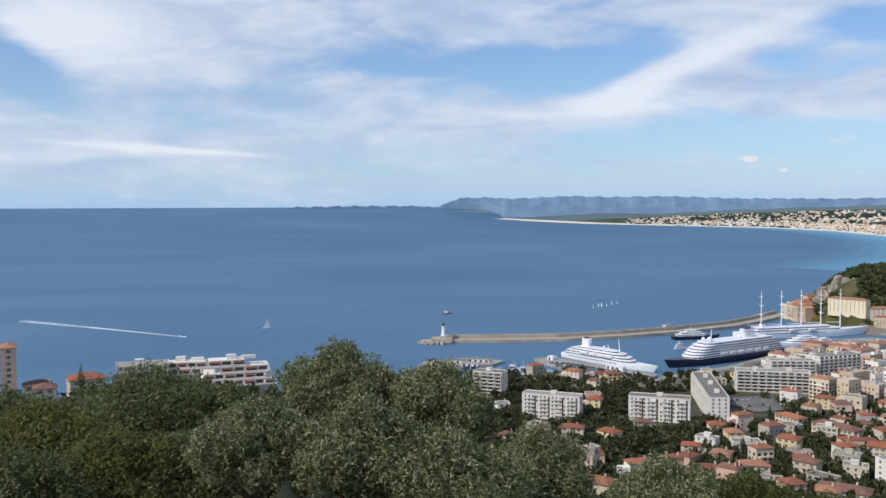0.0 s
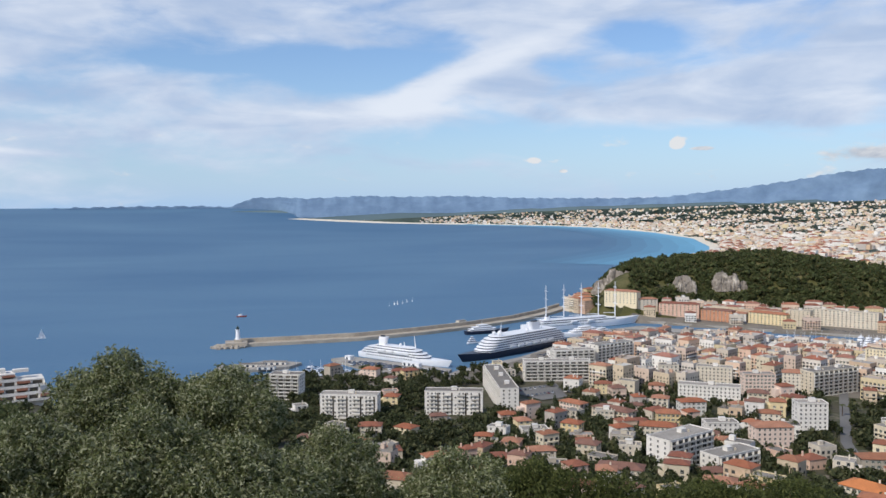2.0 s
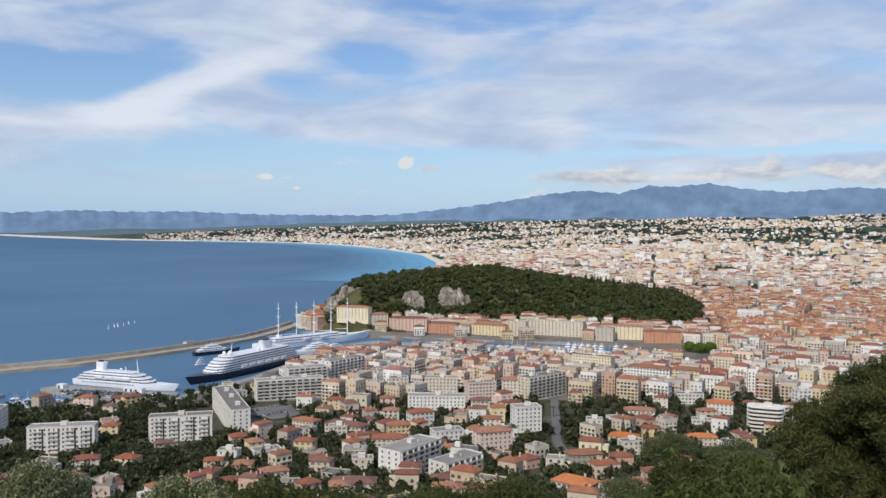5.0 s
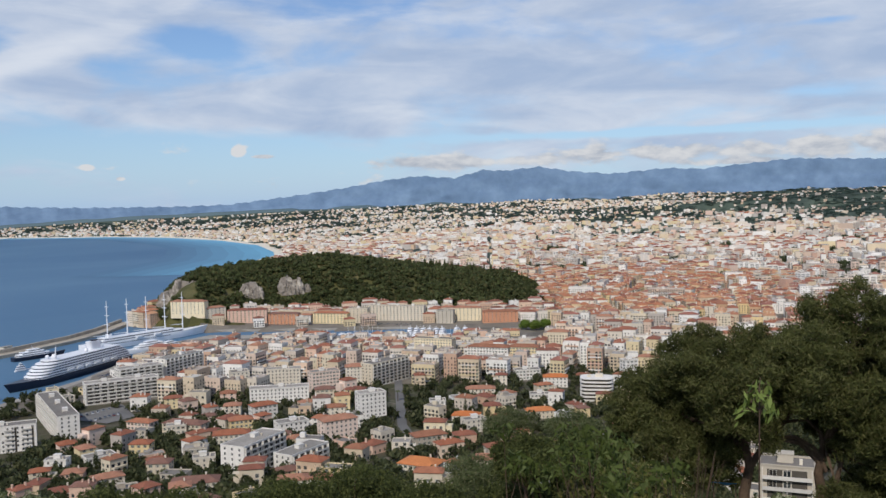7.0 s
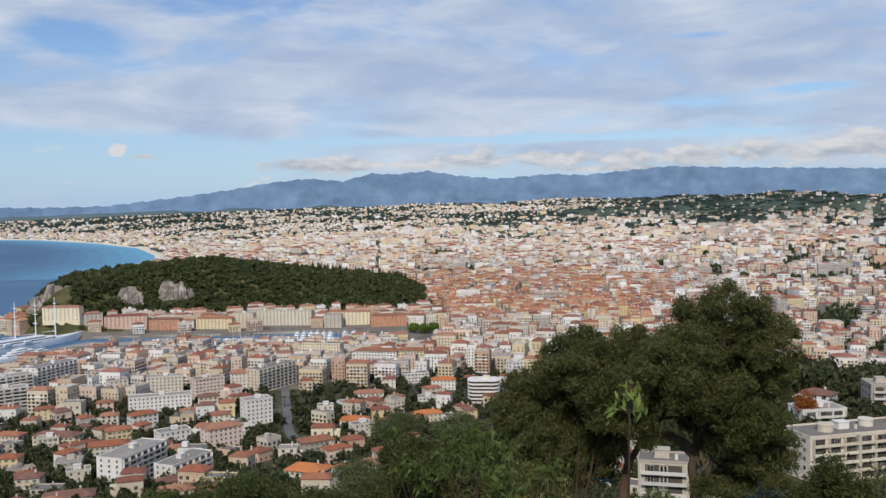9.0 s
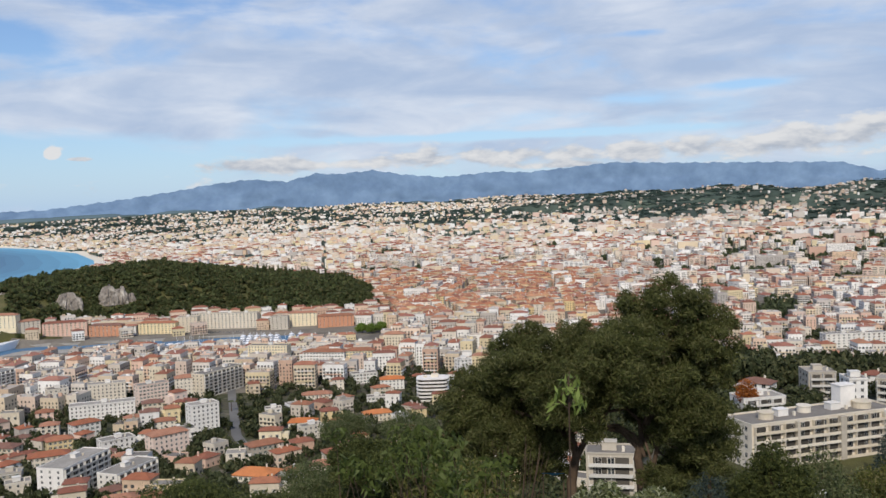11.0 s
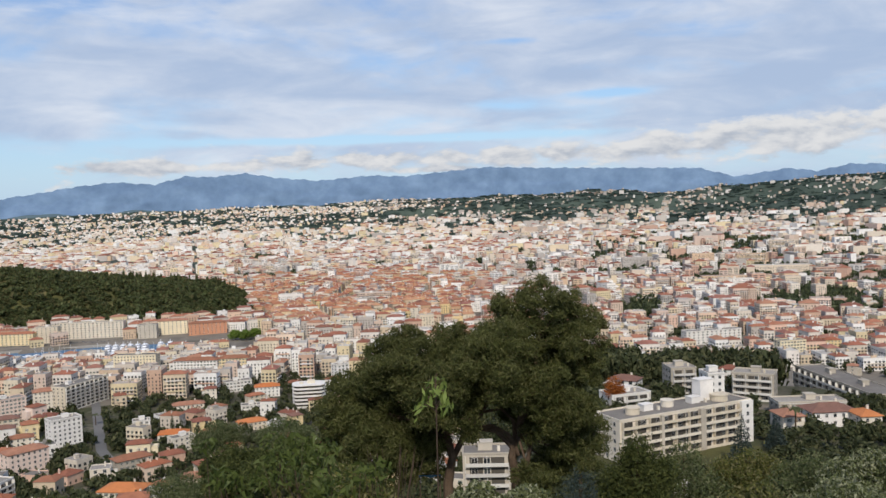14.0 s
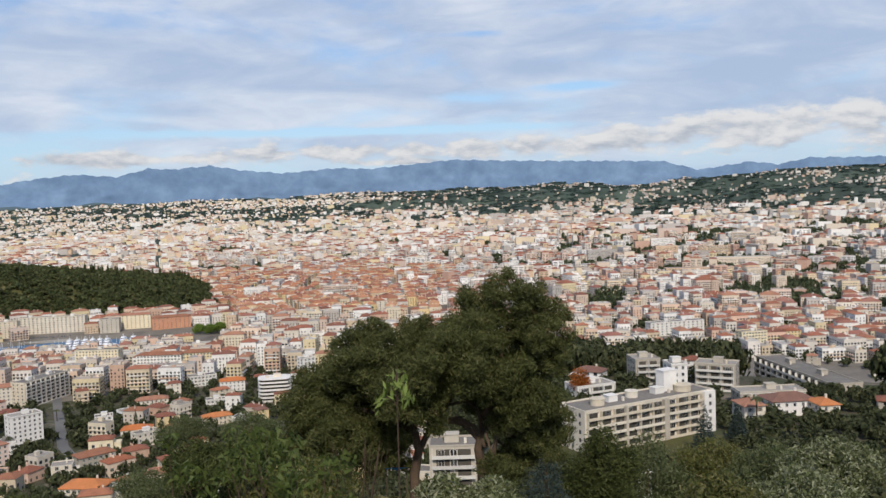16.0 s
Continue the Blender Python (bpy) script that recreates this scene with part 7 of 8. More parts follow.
tree("evergreen_oak", "green broad-leaved tree on the slope below", (54.9, 43.4, 140.3), [(54.9, 43.4, 147.5, 3.31, 2.15), (57.7, 43.8, 147.8, 1.36, 0.81), (56.6, 45.7, 147.4, 1.42, 0.85), (54.3, 46.1, 147.0, 1.31, 0.78), (53.2, 44.6, 148.6, 1.86, 1.11), (52.2, 42.8, 147.3, 1.38, 0.83), (53.5, 41.2, 148.1, 1.93, 1.16), (55.5, 41.1, 148.4, 1.92, 1.15), (57.6, 42.5, 147.5, 1.65, 0.99), (54.9, 43.4, 149.3, 1.61, 0.99)], 0.35, 9000, M_pine_light, 0.22, 0.4, 0, 0.45)
tree("evergreen_oak", "green broad-leaved tree on the slope below", (115.3, 96.0, 106.5), [(115.3, 96.0, 131.0, 4.26, 2.77), (118.8, 96.3, 131.7, 1.70, 1.02), (117.1, 99.1, 130.7, 2.14, 1.28), (114.9, 99.4, 130.3, 2.08, 1.25), (112.3, 97.8, 131.6, 1.78, 1.07), (111.8, 95.0, 131.0, 1.74, 1.04), (113.5, 93.1, 131.9, 1.96, 1.18), (116.5, 93.0, 132.1, 1.67, 1.00), (118.2, 93.7, 130.9, 2.25, 1.35), (115.3, 96.0, 133.3, 2.07, 1.28)], 0.35, 9000, M_oak, 0.22, 0.4, 0, 0.45)
tree("evergreen_oak", "green broad-leaved tree on the slope below", (115.3, 110.9, 102.3), [(115.3, 110.9, 129.1, 3.78, 2.46), (118.3, 111.8, 129.6, 1.54, 0.92), (117.2, 113.5, 128.7, 2.14, 1.28), (114.1, 114.0, 129.0, 2.25, 1.35), (112.9, 113.0, 128.4, 1.81, 1.08), (112.9, 110.0, 130.3, 1.93, 1.16), (113.3, 108.6, 129.6, 1.49, 0.89), (116.7, 108.0, 129.1, 1.56, 0.94), (117.4, 109.2, 130.1, 2.28, 1.37), (115.3, 110.9, 131.1, 1.84, 1.14)], 0.35, 9000, M_oak, 0.22, 0.4, 0, 0.45)
tree("evergreen_oak", "green broad-leaved tree on the slope below", (46.4, 38.0, 144.2), [(46.4, 38.0, 151.9, 2.37, 1.80), (47.9, 38.1, 152.9, 1.40, 0.98), (47.9, 39.3, 151.5, 1.01, 0.70), (46.9, 40.0, 151.7, 1.02, 0.72), (46.0, 39.6, 152.7, 0.94, 0.66), (44.6, 39.0, 152.1, 1.33, 0.93), (44.9, 38.1, 152.8, 1.02, 0.72), (44.6, 37.3, 152.2, 1.21, 0.84), (45.3, 36.3, 151.9, 0.97, 0.68), (46.5, 36.3, 152.7, 1.41, 0.98), (47.3, 36.8, 152.9, 1.46, 1.02), (48.2, 37.2, 151.6, 1.39, 0.97), (46.4, 38.0, 153.4, 1.15, 0.83)], 0.3, 11000, M_pine_light, 0.22, 0.4, 0, 0.45)
tree("evergreen_oak", "green broad-leaved tree on the slope below", (32.5, 23.3, 151.5), [(32.5, 23.3, 156.3, 1.93, 1.46), (34.0, 23.9, 156.7, 1.19, 0.83), (33.7, 24.4, 156.5, 0.78, 0.55), (32.9, 24.6, 157.0, 0.80, 0.56), (32.2, 24.8, 155.9, 0.98, 0.68), (31.2, 24.2, 156.5, 1.15, 0.81), (31.0, 23.3, 156.7, 1.03, 0.72), (31.1, 22.5, 156.0, 0.80, 0.56), (31.8, 21.8, 156.1, 0.94, 0.66), (32.7, 21.7, 156.6, 0.86, 0.60), (33.3, 21.9, 156.0, 1.05, 0.74), (34.1, 22.8, 156.0, 0.87, 0.61), (32.5, 23.3, 157.5, 0.94, 0.68)], 0.3, 11000, M_bush, 0.22, 0.4, 0, 0.45)
tree("evergreen_oak", "green broad-leaved tree on the slope below", (51.5, 47.4, 140.3), [(51.5, 47.4, 149.2, 2.46, 1.86), (53.5, 47.5, 149.6, 1.13, 0.79), (52.8, 49.1, 149.1, 1.33, 0.93), (51.8, 49.0, 150.1, 1.38, 0.96), (50.5, 49.2, 149.6, 0.96, 0.67), (50.1, 48.7, 149.8, 1.15, 0.81), (49.4, 47.5, 148.8, 1.33, 0.93), (50.0, 46.7, 150.1, 1.00, 0.70), (50.5, 45.9, 149.9, 1.18, 0.83), (51.6, 45.3, 149.2, 1.01, 0.71), (52.4, 46.0, 150.0, 1.40, 0.98), (53.2, 46.6, 149.7, 1.42, 0.99), (51.5, 47.4, 150.7, 1.19, 0.86)], 0.3, 11000, M_pine_light, 0.22, 0.4, 0, 0.45)
tree("evergreen_oak", "green broad-leaved tree on the slope below", (74.0, 12.0, 138.3), [(74.0, 12.0, 146.2, 2.96, 2.25), (76.3, 12.8, 145.7, 1.27, 0.89), (75.5, 14.1, 146.1, 1.70, 1.19), (74.4, 14.1, 147.2, 1.21, 0.84), (73.0, 13.9, 147.2, 1.32, 0.92), (72.0, 13.3, 145.6, 1.76, 1.23), (71.8, 12.3, 147.0, 1.71, 1.20), (72.0, 11.4, 147.2, 1.23, 0.86), (72.5, 10.0, 146.4, 1.33, 0.93), (74.3, 9.5, 145.9, 1.59, 1.11), (75.3, 10.6, 147.3, 1.43, 1.00), (76.2, 11.0, 146.7, 1.61, 1.13), (74.0, 12.0, 148.0, 1.44, 1.04)], 0.3, 11000, M_bush, 0.22, 0.4, 0, 0.45)
tree("evergreen_oak", "green broad-leaved tree on the slope below", (69.7, 6.6, 140.3), [(69.7, 6.6, 147.0, 3.38, 2.56), (72.3, 7.6, 147.6, 1.66, 1.16), (71.7, 8.3, 147.9, 1.82, 1.28), (70.8, 9.3, 147.0, 1.45, 1.01), (68.7, 9.4, 147.2, 1.44, 1.01), (67.5, 8.3, 147.8, 1.59, 1.11), (66.9, 6.5, 146.6, 1.36, 0.95), (67.3, 5.1, 147.6, 1.91, 1.34), (68.7, 4.0, 147.5, 1.97, 1.38), (70.0, 3.8, 147.5, 1.72, 1.20), (71.8, 4.7, 147.1, 1.65, 1.16), (72.2, 5.6, 147.7, 1.36, 0.95), (69.7, 6.6, 149.2, 1.64, 1.18)], 0.3, 11000, M_oak, 0.22, 0.4, 0, 0.45)
tree("evergreen_oak", "green broad-leaved tree on the slope below", (68.2, 16.0, 140.3), [(68.2, 16.0, 145.8, 2.92, 3.95), (70.5, 16.6, 144.8, 1.40, 1.75), (69.9, 17.6, 146.6, 1.53, 1.91), (68.6, 18.3, 144.8, 1.36, 1.70), (67.1, 18.2, 146.1, 1.70, 2.13), (66.2, 17.4, 146.7, 1.60, 2.00), (65.8, 15.7, 144.7, 1.22, 1.52), (65.8, 15.2, 145.4, 1.15, 1.44), (67.4, 13.6, 145.2, 1.46, 1.83), (68.7, 13.5, 146.3, 1.30, 1.63), (69.4, 13.8, 146.2, 1.35, 1.68), (70.5, 15.0, 146.1, 1.19, 1.49), (68.2, 16.0, 149.1, 1.42, 1.82)], 0.3, 11000, M_oak, 0.22, 0.4, 0, 0.45)
tree("evergreen_oak", "green broad-leaved tree on the slope below", (62.5, 18.0, 142.3), [(62.5, 18.0, 148.6, 2.28, 3.09), (63.9, 18.5, 150.2, 1.19, 1.49), (63.7, 18.9, 150.1, 1.08, 1.35), (63.0, 19.9, 148.4, 1.39, 1.73), (61.7, 19.8, 148.5, 1.09, 1.36), (60.9, 19.2, 148.8, 1.25, 1.56), (60.6, 17.8, 147.9, 1.34, 1.68), (60.9, 16.8, 148.3, 1.41, 1.77), (61.8, 16.3, 149.6, 0.95, 1.18), (62.5, 16.2, 149.7, 1.19, 1.48), (63.2, 16.4, 149.7, 1.11, 1.39), (64.2, 17.1, 148.7, 0.94, 1.18), (62.5, 18.0, 151.2, 1.11, 1.43)], 0.3, 11000, M_pine_light, 0.22, 0.4, 0, 0.45)
tree("evergreen_oak", "green broad-leaved tree on the slope below", (60.0, 2.2, 144.2), [(60.0, 2.2, 151.5, 2.37, 1.80), (61.9, 2.5, 151.0, 1.48, 1.04), (61.6, 3.4, 151.5, 1.09, 0.76), (60.5, 4.2, 151.5, 1.42, 0.99), (59.6, 3.7, 152.4, 1.14, 0.80), (58.1, 3.1, 151.5, 0.97, 0.68), (58.0, 2.1, 151.2, 1.34, 0.94), (58.3, 1.0, 151.3, 1.10, 0.77), (59.2, 0.7, 152.3, 1.40, 0.98), (60.1, 0.3, 151.8, 1.37, 0.96), (60.7, 0.8, 152.4, 1.40, 0.98), (61.7, 1.3, 151.9, 1.33, 0.93), (60.0, 2.2, 153.0, 1.15, 0.83)], 0.3, 11000, M_olive, 0.22, 0.4, 0, 0.45)
tree("shrub", "bright green leafy shrub at the edge of the slope", (29.9, 1.9, 154.6), [(29.9, 1.9, 159.6, 1.45, 1.26), (31.0, 2.4, 159.3, 0.58, 0.47), (30.6, 2.9, 159.4, 0.73, 0.58), (29.2, 2.8, 159.9, 0.87, 0.70), (28.7, 2.1, 159.7, 0.61, 0.49), (29.4, 0.9, 160.0, 0.90, 0.72), (30.4, 0.8, 159.3, 0.77, 0.62), (30.9, 1.3, 160.1, 0.58, 0.46), (29.9, 1.9, 160.6, 0.70, 0.58)], 0.16, 5000, M_olive, 0.05, 0.32, 0.2, 0.3)
tree("shrub", "bright green leafy shrub at the edge of the slope", (27.7, 4.0, 155.2), [(27.7, 4.0, 160.0, 1.11, 0.96), (28.5, 4.4, 160.2, 0.53, 0.42), (28.2, 4.8, 160.3, 0.44, 0.35), (27.3, 4.9, 159.8, 0.51, 0.41), (26.8, 4.3, 160.2, 0.61, 0.49), (27.1, 3.3, 160.1, 0.63, 0.50), (27.9, 3.1, 160.2, 0.63, 0.51), (28.6, 3.8, 160.1, 0.68, 0.54), (27.7, 4.0, 160.8, 0.54, 0.44)], 0.16, 5000, M_bush, 0.05, 0.32, 0.2, 0.3)
tree("shrub", "bright green leafy shrub at the edge of the slope", (19.8, 9.6, 156.9), [(19.8, 9.6, 162.3, 0.58, 0.50), (20.3, 9.8, 162.3, 0.29, 0.23), (19.9, 10.1, 162.3, 0.35, 0.28), (19.6, 10.0, 162.4, 0.34, 0.27), (19.3, 9.5, 162.4, 0.32, 0.26), (19.5, 9.2, 162.4, 0.28, 0.23), (20.0, 9.1, 162.2, 0.24, 0.19), (20.2, 9.2, 162.2, 0.36, 0.29), (19.8, 9.6, 162.7, 0.28, 0.23)], 0.16, 5000, M_olive, 0.05, 0.32, 0.2, 0.3)
tree("shrub", "bright green leafy shrub at the edge of the slope", (18.5, 7.7, 157.4), [(18.5, 7.7, 163.0, 0.44, 0.38), (18.8, 7.8, 163.1, 0.23, 0.18), (18.6, 8.0, 163.1, 0.26, 0.21), (18.4, 8.0, 163.1, 0.23, 0.18), (18.1, 7.8, 163.0, 0.25, 0.20), (18.2, 7.5, 163.1, 0.23, 0.18), (18.5, 7.3, 162.9, 0.26, 0.20), (18.8, 7.5, 163.1, 0.24, 0.19), (18.5, 7.7, 163.3, 0.21, 0.18)], 0.16, 5000, M_olive, 0.05, 0.32, 0.2, 0.3)
tree("shrub", "bright green leafy shrub at the edge of the slope", (17.3, 10.0, 157.4), [(17.3, 10.0, 162.4, 0.61, 0.53), (17.8, 10.1, 162.6, 0.30, 0.24), (17.4, 10.5, 162.4, 0.27, 0.21), (17.1, 10.5, 162.4, 0.38, 0.30), (16.9, 10.1, 162.6, 0.24, 0.19), (16.9, 9.7, 162.4, 0.35, 0.28), (17.4, 9.5, 162.4, 0.30, 0.24), (17.8, 9.8, 162.3, 0.35, 0.28), (17.3, 10.0, 162.8, 0.30, 0.25)], 0.16, 5000, M_bush, 0.05, 0.32, 0.2, 0.3)
tree("shrub", "bright green leafy shrub at the edge of the slope", (14.9, 10.0, 157.9), [(14.9, 10.0, 163.8, 0.63, 0.55), (15.4, 10.2, 163.9, 0.37, 0.29), (15.2, 10.5, 163.7, 0.28, 0.23), (14.7, 10.5, 163.6, 0.31, 0.25), (14.4, 10.1, 163.8, 0.39, 0.31), (14.7, 9.6, 164.0, 0.36, 0.29), (14.9, 9.6, 164.0, 0.25, 0.20), (15.3, 9.6, 163.6, 0.29, 0.23), (14.9, 10.0, 164.2, 0.31, 0.25)], 0.16, 5000, M_bush, 0.05, 0.32, 0.2, 0.3)
tree("shrub", "bright green leafy shrub at the edge of the slope", (14.2, 11.0, 157.9), [(14.2, 11.0, 163.9, 0.47, 0.41), (14.6, 11.2, 163.8, 0.23, 0.18), (14.3, 11.3, 164.1, 0.25, 0.20), (14.1, 11.4, 163.8, 0.24, 0.19), (13.9, 11.0, 164.1, 0.25, 0.20), (13.9, 10.8, 163.8, 0.19, 0.15), (14.2, 10.6, 164.0, 0.20, 0.16), (14.6, 10.8, 163.9, 0.27, 0.22), (14.2, 11.0, 164.2, 0.23, 0.19)], 0.16, 5000, M_bush, 0.05, 0.32, 0.2, 0.3)
PINE_FOOT = (54.7, 24.6, 144.2)
PINE_FORKS = [[(54.78, 24.48, 150.68), (54.67, 24.71, 152.2), (54.82, 24.39, 154.08), (55.39, 23.07, 156.68), (55.42, 22.98, 160.4)], [(54.71, 24.62, 152.95), (54.23, 25.67, 154.11), (53.58, 27.0, 154.34), (52.73, 28.62, 155.16), (51.84, 30.2, 156.17)], [(54.78, 24.47, 153.7), (55.01, 23.95, 155.57), (55.87, 21.87, 157.03), (56.15, 21.15, 158.51)], [(52.66, 28.76, 150.45), (52.83, 28.44, 152.32), (52.63, 28.81, 154.23), (52.02, 29.9, 155.78), (50.91, 31.75, 157.38)], [(52.77, 28.55, 151.95), (53.24, 27.68, 153.8), (53.76, 26.64, 155.27), (54.43, 25.24, 157.85), (54.77, 24.49, 160.81)], [(52.67, 28.73, 153.47), (51.82, 30.25, 154.67), (50.49, 32.42, 155.56), (49.49, 33.92, 156.41)], [(54.8, 24.2, 152.4), (54.5, 24.9, 153.9), (54.0, 25.9, 154.5), (53.4, 27.1, 154.3)], [(54.7, 24.4, 153.2), (54.6, 24.5, 154.9), (54.3, 25.3, 155.7), (53.6, 26.6, 155.4)], [(55.0, 23.7, 151.8), (55.2, 23.3, 153.8), (55.5, 22.4, 155.2)]]
PINE_LUMPS = [(55.1, 23.8, 162.5, 2.15, 1.63), (57.6, 22.9, 161.0, 2.43, 1.84), (52.8, 24.0, 161.1, 2.61, 1.97), (57.1, 21.5, 158.7, 2.15, 1.63), (58.1, 24.4, 158.0, 3.13, 2.37), (51.6, 24.3, 159.2, 2.95, 2.24), (53.2, 27.8, 160.2, 2.15, 1.63), (55.4, 27.8, 157.1, 2.95, 2.24), (51.2, 29.3, 159.7, 2.43, 1.84), (51.8, 32.2, 159.6, 2.08, 1.58), (48.5, 31.8, 158.9, 2.26, 1.71), (49.4, 28.4, 157.9, 2.95, 2.24), (52.2, 33.5, 156.2, 2.78, 2.11), (49.1, 34.5, 156.5, 2.08, 1.58), (50.5, 35.9, 157.2, 1.56, 1.18), (49.0, 32.8, 155.1, 2.43, 1.84), (52.5, 31.1, 154.6, 2.78, 2.11), (51.3, 27.0, 155.8, 2.26, 1.71), (58.0, 21.9, 155.8, 1.91, 1.45), (54.0, 21.2, 155.7, 1.74, 1.32), (56.6, 19.8, 158.1, 1.22, 0.92), (57.9, 24.8, 155.2, 2.08, 1.58), (55.4, 23.1, 163.9, 1.39, 1.05), (55.4, 20.4, 160.5, 1.74, 1.32), (57.5, 23.1, 151.2, 2.08, 1.58), (56.1, 21.3, 153.3, 1.56, 1.18), (57.7, 19.7, 159.4, 1.56, 1.18), (55.7, 19.5, 156.1, 1.56, 1.18), (57.6, 20.2, 153.8, 1.56, 1.18), (50.1, 34.9, 153.6, 2.08, 1.58), (50.0, 31.3, 153.6, 2.08, 1.58), (48.4, 35.4, 155.1, 1.74, 1.32), (53.7, 31.0, 152.6, 1.56, 1.18), (48.2, 32.3, 153.9, 2.08, 1.58), (52.6, 21.9, 158.2, 2.08, 1.58), (52.1, 23.0, 157.4, 1.74, 1.32), (54.3, 20.5, 156.2, 1.91, 1.45), (54.7, 22.1, 154.5, 1.74, 1.32), (56.5, 20.3, 152.5, 1.74, 1.32), (57.6, 20.0, 161.7, 1.39, 1.05), (55.1, 21.0, 163.1, 1.56, 1.18), (52.2, 31.5, 160.9, 1.22, 0.92), (49.6, 35.5, 151.7, 2.01, 1.53), (49.6, 32.0, 151.9, 2.08, 1.58), (52.6, 30.8, 151.4, 1.74, 1.32), (47.9, 36.1, 153.2, 1.46, 1.11), (52.4, 29.2, 157.2, 2.08, 1.58), (53.8, 28.8, 158.5, 2.08, 1.58), (52.9, 26.1, 160.3, 1.74, 1.32), (52.5, 22.2, 151.6, 1.56, 1.18)]

# the large pine on the slope
pine = new("pine_tree")
pine.matrix_world = Matrix.Translation(PINE_FOOT)
pf = np.array(PINE_FOOT)
for k, fork in enumerate(PINE_FORKS):
    pts = [np.array(p) - pf for p in fork]
    thick = 0.42 if k in (0, 3) else 0.24 if k < 6 else 0.16
    if k in (0, 3):
        pts = [pts[0] * (1, 1, 0) + (0, 0, -0.5)] + pts
    part("trunk" if k in (0, 3) else "limb", *limb([tuple(p) for p in pts], thick, 0.1, 9), M_bark, pine)
L = np.array(PINE_LUMPS)
L[:, :3] -= pf
ends = [np.array(f[j]) - pf for f in PINE_FORKS[:6] for j in (2, 3, 4) if j < len(f)]
for l in L:
    s = min(ends, key=lambda e: np.linalg.norm(e - l[:3]))
    mid = (s + l[:3]) / 2 + (0, 0, -0.25)
    part("branch", *limb([tuple(s), tuple(mid), tuple(l[:3])], 0.12, 0.03, 5), M_bark, pine)
g = np.random.default_rng(21)
small = []
for l in L:
    small.append((l[0], l[1], l[2], l[3] * 0.72, l[4] * 0.72))
    for _ in range(12):
        u = g.normal(size=3)
        u /= np.linalg.norm(u)
        c = l[:3] + u * l[3] * 0.85 * np.array((1, 1, 0.75))
        r = l[3] * g.uniform(0.25, 0.42)
        small.append((*c, r, r * 0.75))
v, q = crown_cards(small, 300000, 0.30, 0.22, 0.25, -0.35, 77, 0.35, True)
mesh_object("crown", v, q, M_pine, parent=pine)
tagged(pine, "large dark green spreading pine with bare forked limbs", "tree")

# ---- smaller things ----


def palm(x, y, h, seed):
    e = new("palm_tree")
    e.matrix_world = pose(x, y, gz(x, y))
    part("trunk", *limb([(0, 0, -0.5), (0.15, 0.1, h * 0.5), (0.1, 0, h)], 0.38, 0.28, 8), M_bark, e)
    g = np.random.default_rng(seed)
    for k in range(16):
        a = 2 * math.pi * k / 16 + g.uniform(-0.2, 0.2)
        up = g.uniform(0.1, 1.1)
        length = g.uniform(3.0, 4.0)
        v, f = [], []
        for i in range(9):
            u = i / 8
            r = length * u * math.cos(up * (1 - u * 0.3))
            z = h + length * (math.sin(up) * u - 0.9 * u * u)
            wdt = 0.75 * math.sin(math.pi * min(1, u + 0.08)) + 0.05
            for s in (-1, 0, 1):
                v.append((r * math.cos(a) - s * wdt * math.sin(a), r * math.sin(a) + s * wdt * math.cos(a), z - abs(s) * wdt * 0.35))
            if i:
                o = (i - 1) * 3
                f += [[o, o + 1, o + 4, o + 3], [o + 1, o + 2, o + 5, o + 4]]
        part("frond", v, f, M_tree, e)
    tagged(e, "tall palm with a drooping crown among the houses", "tree", group="palms")


for k, (x, y, h) in enumerate([(224, 419, 11), (371, 512, 11), (212, 405, 10), (449, 562, 9), (360, 393, 11), (352, 41, 11), (236, 412, 9)]):
    palm(x, y, h, 400 + k)

M_plane = leafy("plane_leaves", ["6c8438", "7a9142", "5f7732", "88994e"], grain=0.3)
for k, (x, y) in enumerate(PLANES):
    tree("plane_tree", "broad bright green plane tree at the head of the harbour", (x, y, 3.0), [(x, y, 12, 6.5, 5.5), (x - 4, y + 3, 10, 4.5, 4), (x + 4, y - 3, 11, 4.5, 4), (x + 1, y + 4, 14, 4, 3.5), (x - 2, y - 4, 13, 4.5, 3.5)], 1.1, 2600, M_plane, 0.5, 0.7, group="plane trees")
M_autumn = leafy("rust_leaves", ["a5602c", "b8743a", "8c5228"], grain=1)
M_spruce = leafy("blue_spruce", ["4a5650", "556159", "404c45"], grain=1)
tree("maple_tree", "small rust-orange leaved tree beside the flats", (371.3, 119.3, gz(371.3, 119.3)), [(371.3, 119.3, 86, 4.2, 4.5), (369, 120, 84, 3, 3), (373, 117, 84, 3, 3)], 0.9, 1500, M_autumn, 0.2)
for x, y, top, r in [(79.9, 28.9, 146.6, 3.2), (300, 52, 96, 4.5), (327, 44.7, 90, 4)]:
    z0 = gz(x, y)
    n = 9
    L = [(x, y, z0 + (top - z0) * (0.16 + 0.8 * k / (n - 1)), r * (1 - k / n) + 0.3, (top - z0) * 0.07) for k in range(n)]
    tree("spruce_tree", "blue-green conifer with a pointed crown", (x, y, z0), L, 0.34 if r < 4 else 0.8, 5000 if r < 4 else 2600, M_spruce, 0.2, 0.3, 0.4)

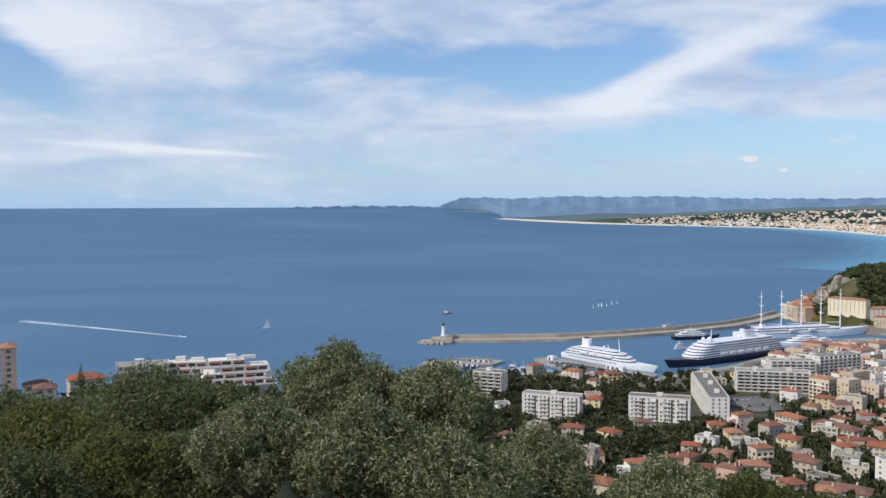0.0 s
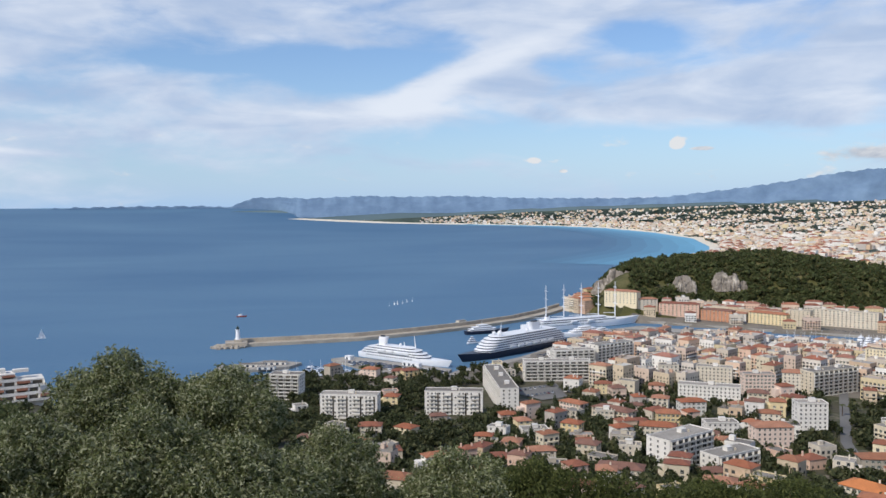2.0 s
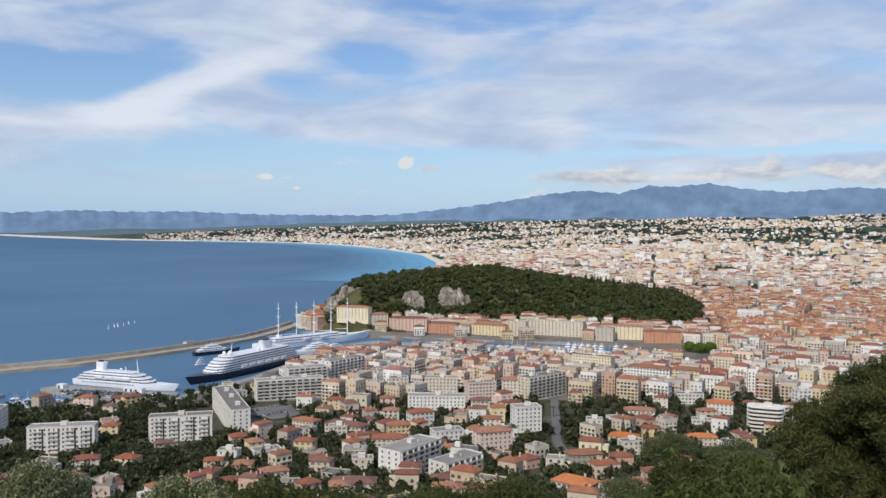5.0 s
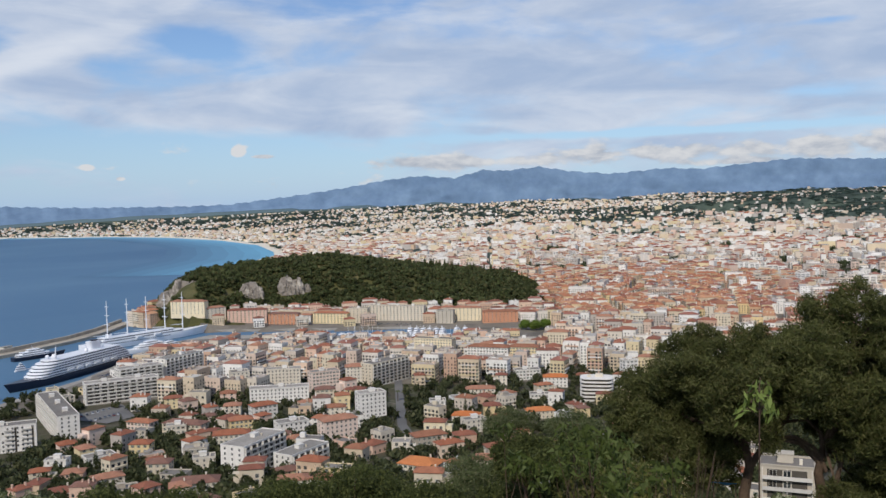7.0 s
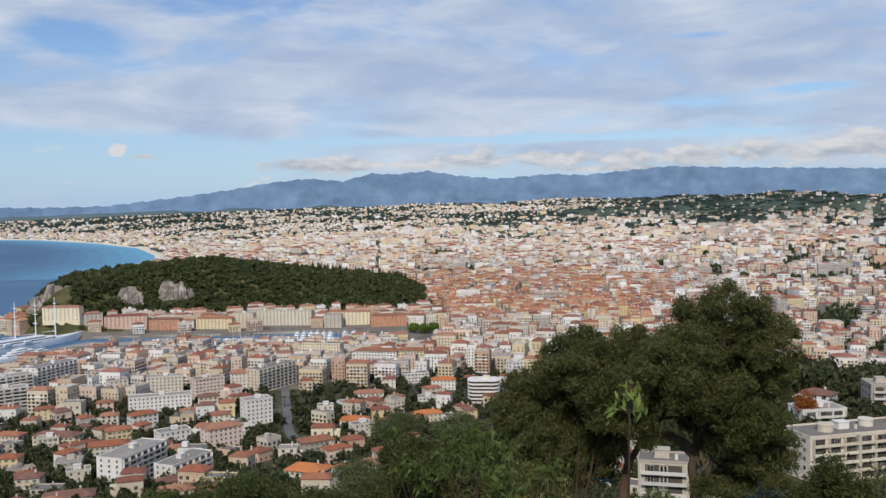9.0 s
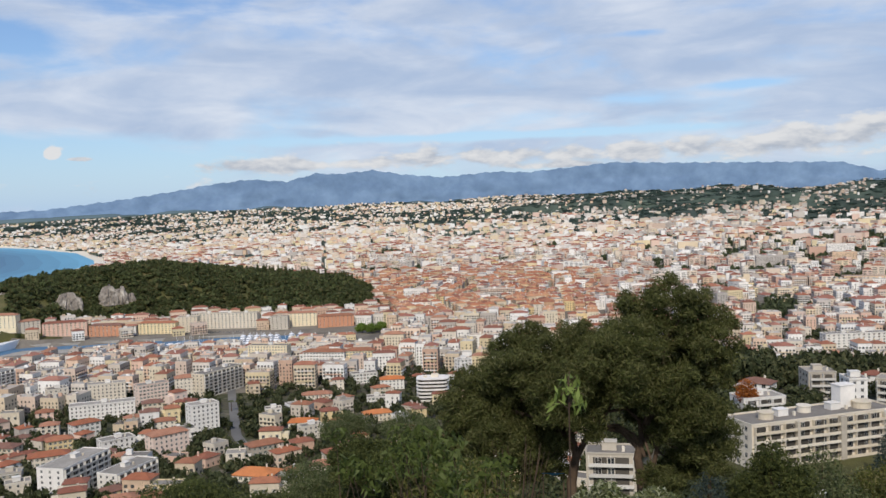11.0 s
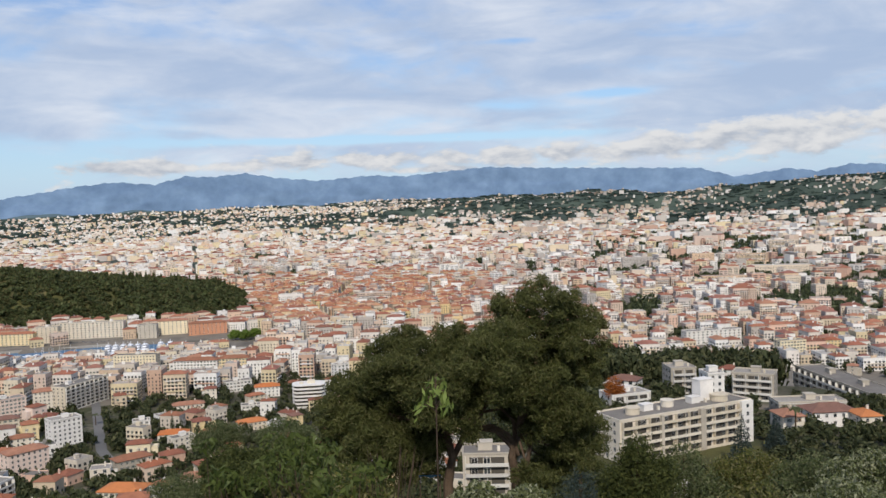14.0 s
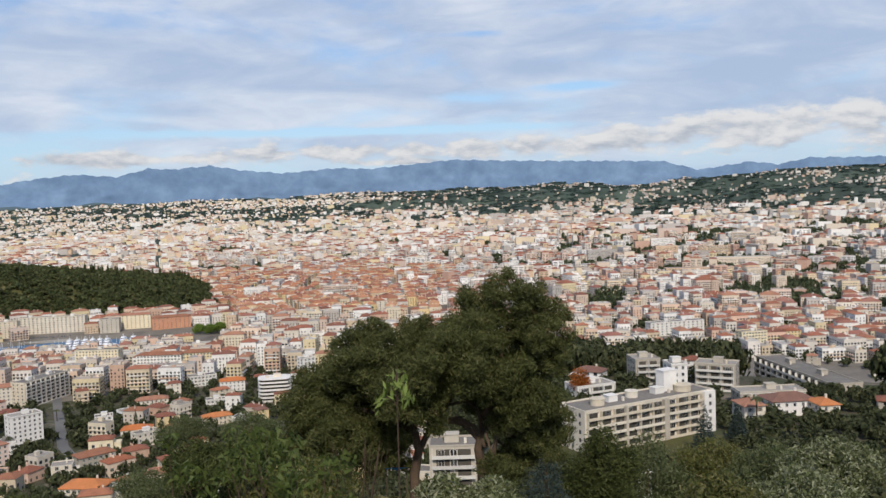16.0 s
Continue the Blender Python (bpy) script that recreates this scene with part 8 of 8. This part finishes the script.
# sapling and bare twigs close to the viewpoint
M_fresh = leafy("fresh_leaves", ["55612f", "626f3a", "4a5629", "6d7848"], grain=4)
M_sap = leafy("sapling_leaves", ["70803f", "7f8f4c", "647336"], grain=4)
sap = new("sapling")
sx0, sy0, sz0 = 4.85, 2.26, gz(4.85, 2.26)
sap.matrix_world = Matrix.Translation((sx0, sy0, sz0))
top = 168.98 - sz0
part("stem", *limb([(0.05, 0, -0.3), (0.0, 0.03, top * 0.6), (0, 0, top)], 0.014, 0.004, 6), M_bark, sap)
g = np.random.default_rng(5)
for k in range(15):
    a = 2 * math.pi * k * 0.382 + 0.3
    zz = top - 0.012 * k
    out = 0.045 + 0.0045 * k
    tip = (out * math.cos(a), out * math.sin(a), zz + 0.015)
    part("twig", *limb([(0, 0, zz - 0.02), (tip[0] * 0.6, tip[1] * 0.6, zz + 0.03), tip], 0.003, 0.0015, 5), M_bark, sap)
    L = [(tip[0], tip[1], tip[2] - 0.03, 0.035, 0.045)]
    mesh_object("leaves", *crown_cards(L, 4, 0.08, 0.26, 0.2, 1.5, 600 + k), M_sap, parent=sap)
tagged(sap, "young sapling with drooping light green leaves", "sapling")

for k, (x, y, z) in enumerate([(13.6, 10.7, 165.4), (12.3, 9.1, 165.7), (11.7, 8.2, 165.7), (12.9, 8.3, 165.3), (15.6, 11.3, 164.3), (14.2, 11.5, 165.0), (12.2, 10.8, 165.5)]):
    g = np.random.default_rng(700 + k)
    lumps = [(x + g.uniform(-0.5, 0.5), y + g.uniform(-0.5, 0.5), z + g.uniform(-0.75, 0.25), g.uniform(0.2, 0.34), g.uniform(0.16, 0.26)) for _ in range(8)]
    tree("shoot", "leafy green shoots of a shrub on the slope's edge", (x, y, gz(x, y)), lumps, 0.17, 190, M_fresh, 0.03, 0.3, 0.9, 0.2, "shrub", "leafy shoots")
g = np.random.default_rng(6)

twigs = new("dead_shrub")
tx, ty = 13.6, 8.4
tz = gz(tx, ty)
twigs.matrix_world = Matrix.Translation((tx, ty, tz))
for k in range(9):
    a = g.uniform(0, 6.28)
    hgt = 165.5 - tz + g.uniform(-0.3, 0.3)
    p0 = (g.uniform(-0.1, 0.1), g.uniform(-0.1, 0.1), -0.2)
    p2 = (0.9 * math.cos(a) * g.uniform(0.4, 1), 0.9 * math.sin(a) * g.uniform(0.4, 1), hgt)
    p1 = (p2[0] * 0.3, p2[1] * 0.3, hgt * 0.7)
    part("branch", *limb([p0, p1, p2], 0.02, 0.005, 5), M_bark, twigs)
    q = (p2[0] + g.uniform(-0.4, 0.4), p2[1] + g.uniform(-0.4, 0.4), hgt + g.uniform(-0.1, 0.2))
    part("twig", *limb([p1, ((p1[0] + q[0]) / 2, (p1[1] + q[1]) / 2, (p1[2] + q[2]) / 2 + 0.05), q], 0.009, 0.003, 5), M_bark, twigs)
tagged(twigs, "bare grey twiggy shrub on the slope's edge", "shrub")

# a blue awning glimpsed through the branches
M_awning = material("blue_awning", ["3d86c8"], vary="object", grain=2, amount=0.15)
awn = new("awning")
awn.matrix_world = pose(43.7, 25.0, 153.8, 0, 0, -60)
v, f = [], []
for i in range(7):
    for j in range(5):
        v.append(((i / 6 - 0.5) * 1.3, (j / 4 - 0.5) * 1.1, 0.5 - 0.45 * (j / 4) + 0.06 * math.sin(i * 1.4) * (j / 4)))
f = [[i * 5 + j, (i + 1) * 5 + j, (i + 1) * 5 + j + 1, i * 5 + j + 1] for i in range(6) for j in range(4)]
part("canopy", v, f, M_awning, awn)
for u in (-0.6, 0.6):
    part("pole", *limb([(u, 0.4, gz(43.7, 25.0) - 153.8), (u, 0.4, 0.15)], 0.03, 0.03, 6), M_bark, awn)
tagged(awn, "small bright blue fabric awning on poles", "awning")

# car park beside the white slab
lot = mesh_object("car_park", [(228, 722, 6.0), (246, 672, 6.6), (272, 680, 6.2), (284, 738, 5.4)], [[0, 1, 2, 3]], M_asphalt)
for vtx in lot.data.vertices:
    vtx.co.z = gz(vtx.co.x, vtx.co.y) + 0.6
tagged(lot, "grey asphalt car park", "car park", kind="structure")


def car(x, y, rot, mat):
    e = new("parked_car")
    e.matrix_world = pose(x, y, gz(x, y) + 0.62, 0, 0, rot)
    v = np.array(box_pts(4.3, 1.75, 0.3, 0.85), float)
    part("body", v, BOX6, mat, e)
    cab = np.array(box_pts(2.4, 1.55, 0.85, 1.42), float)
    cab[4:, 0] *= 0.75
    part("cabin", cab - (0.2, 0, 0), BOX6, M_band, e)
    part("bonnet", np.array(box_pts(1.0, 1.6, 0.85, 0.93), float) + (1.6, 0, 0), BOX6, mat, e)
    for ux in (-1.35, 1.35):
        for uy in (-0.8, 0.8):
            vv, ff = lathe([(0.31, -0.1), (0.31, 0.1)], 10)
            wh = part("wheel", vv[:, [0, 2, 1]] + (ux, uy, 0.31), ff, M_navy, e)
    tagged(e, "small parked car on the asphalt lot", "car", group="parked cars")


CAR_PAINT = [material("car_paint", ["d9dadb", "8f9498", "3a3f46", "7c2f2a", "bfc3c6"], rough=0.3, vary="object", grain=0.5, amount=0.08, spec=0.5)] * 2
for k in range(7):
    car(240 + 4.2 * k, 690 + 1.4 * k, 75, CAR_PAINT[0])
    car(236 + 5.2 * k, 712 + 2.0 * k, 75, CAR_PAINT[0])
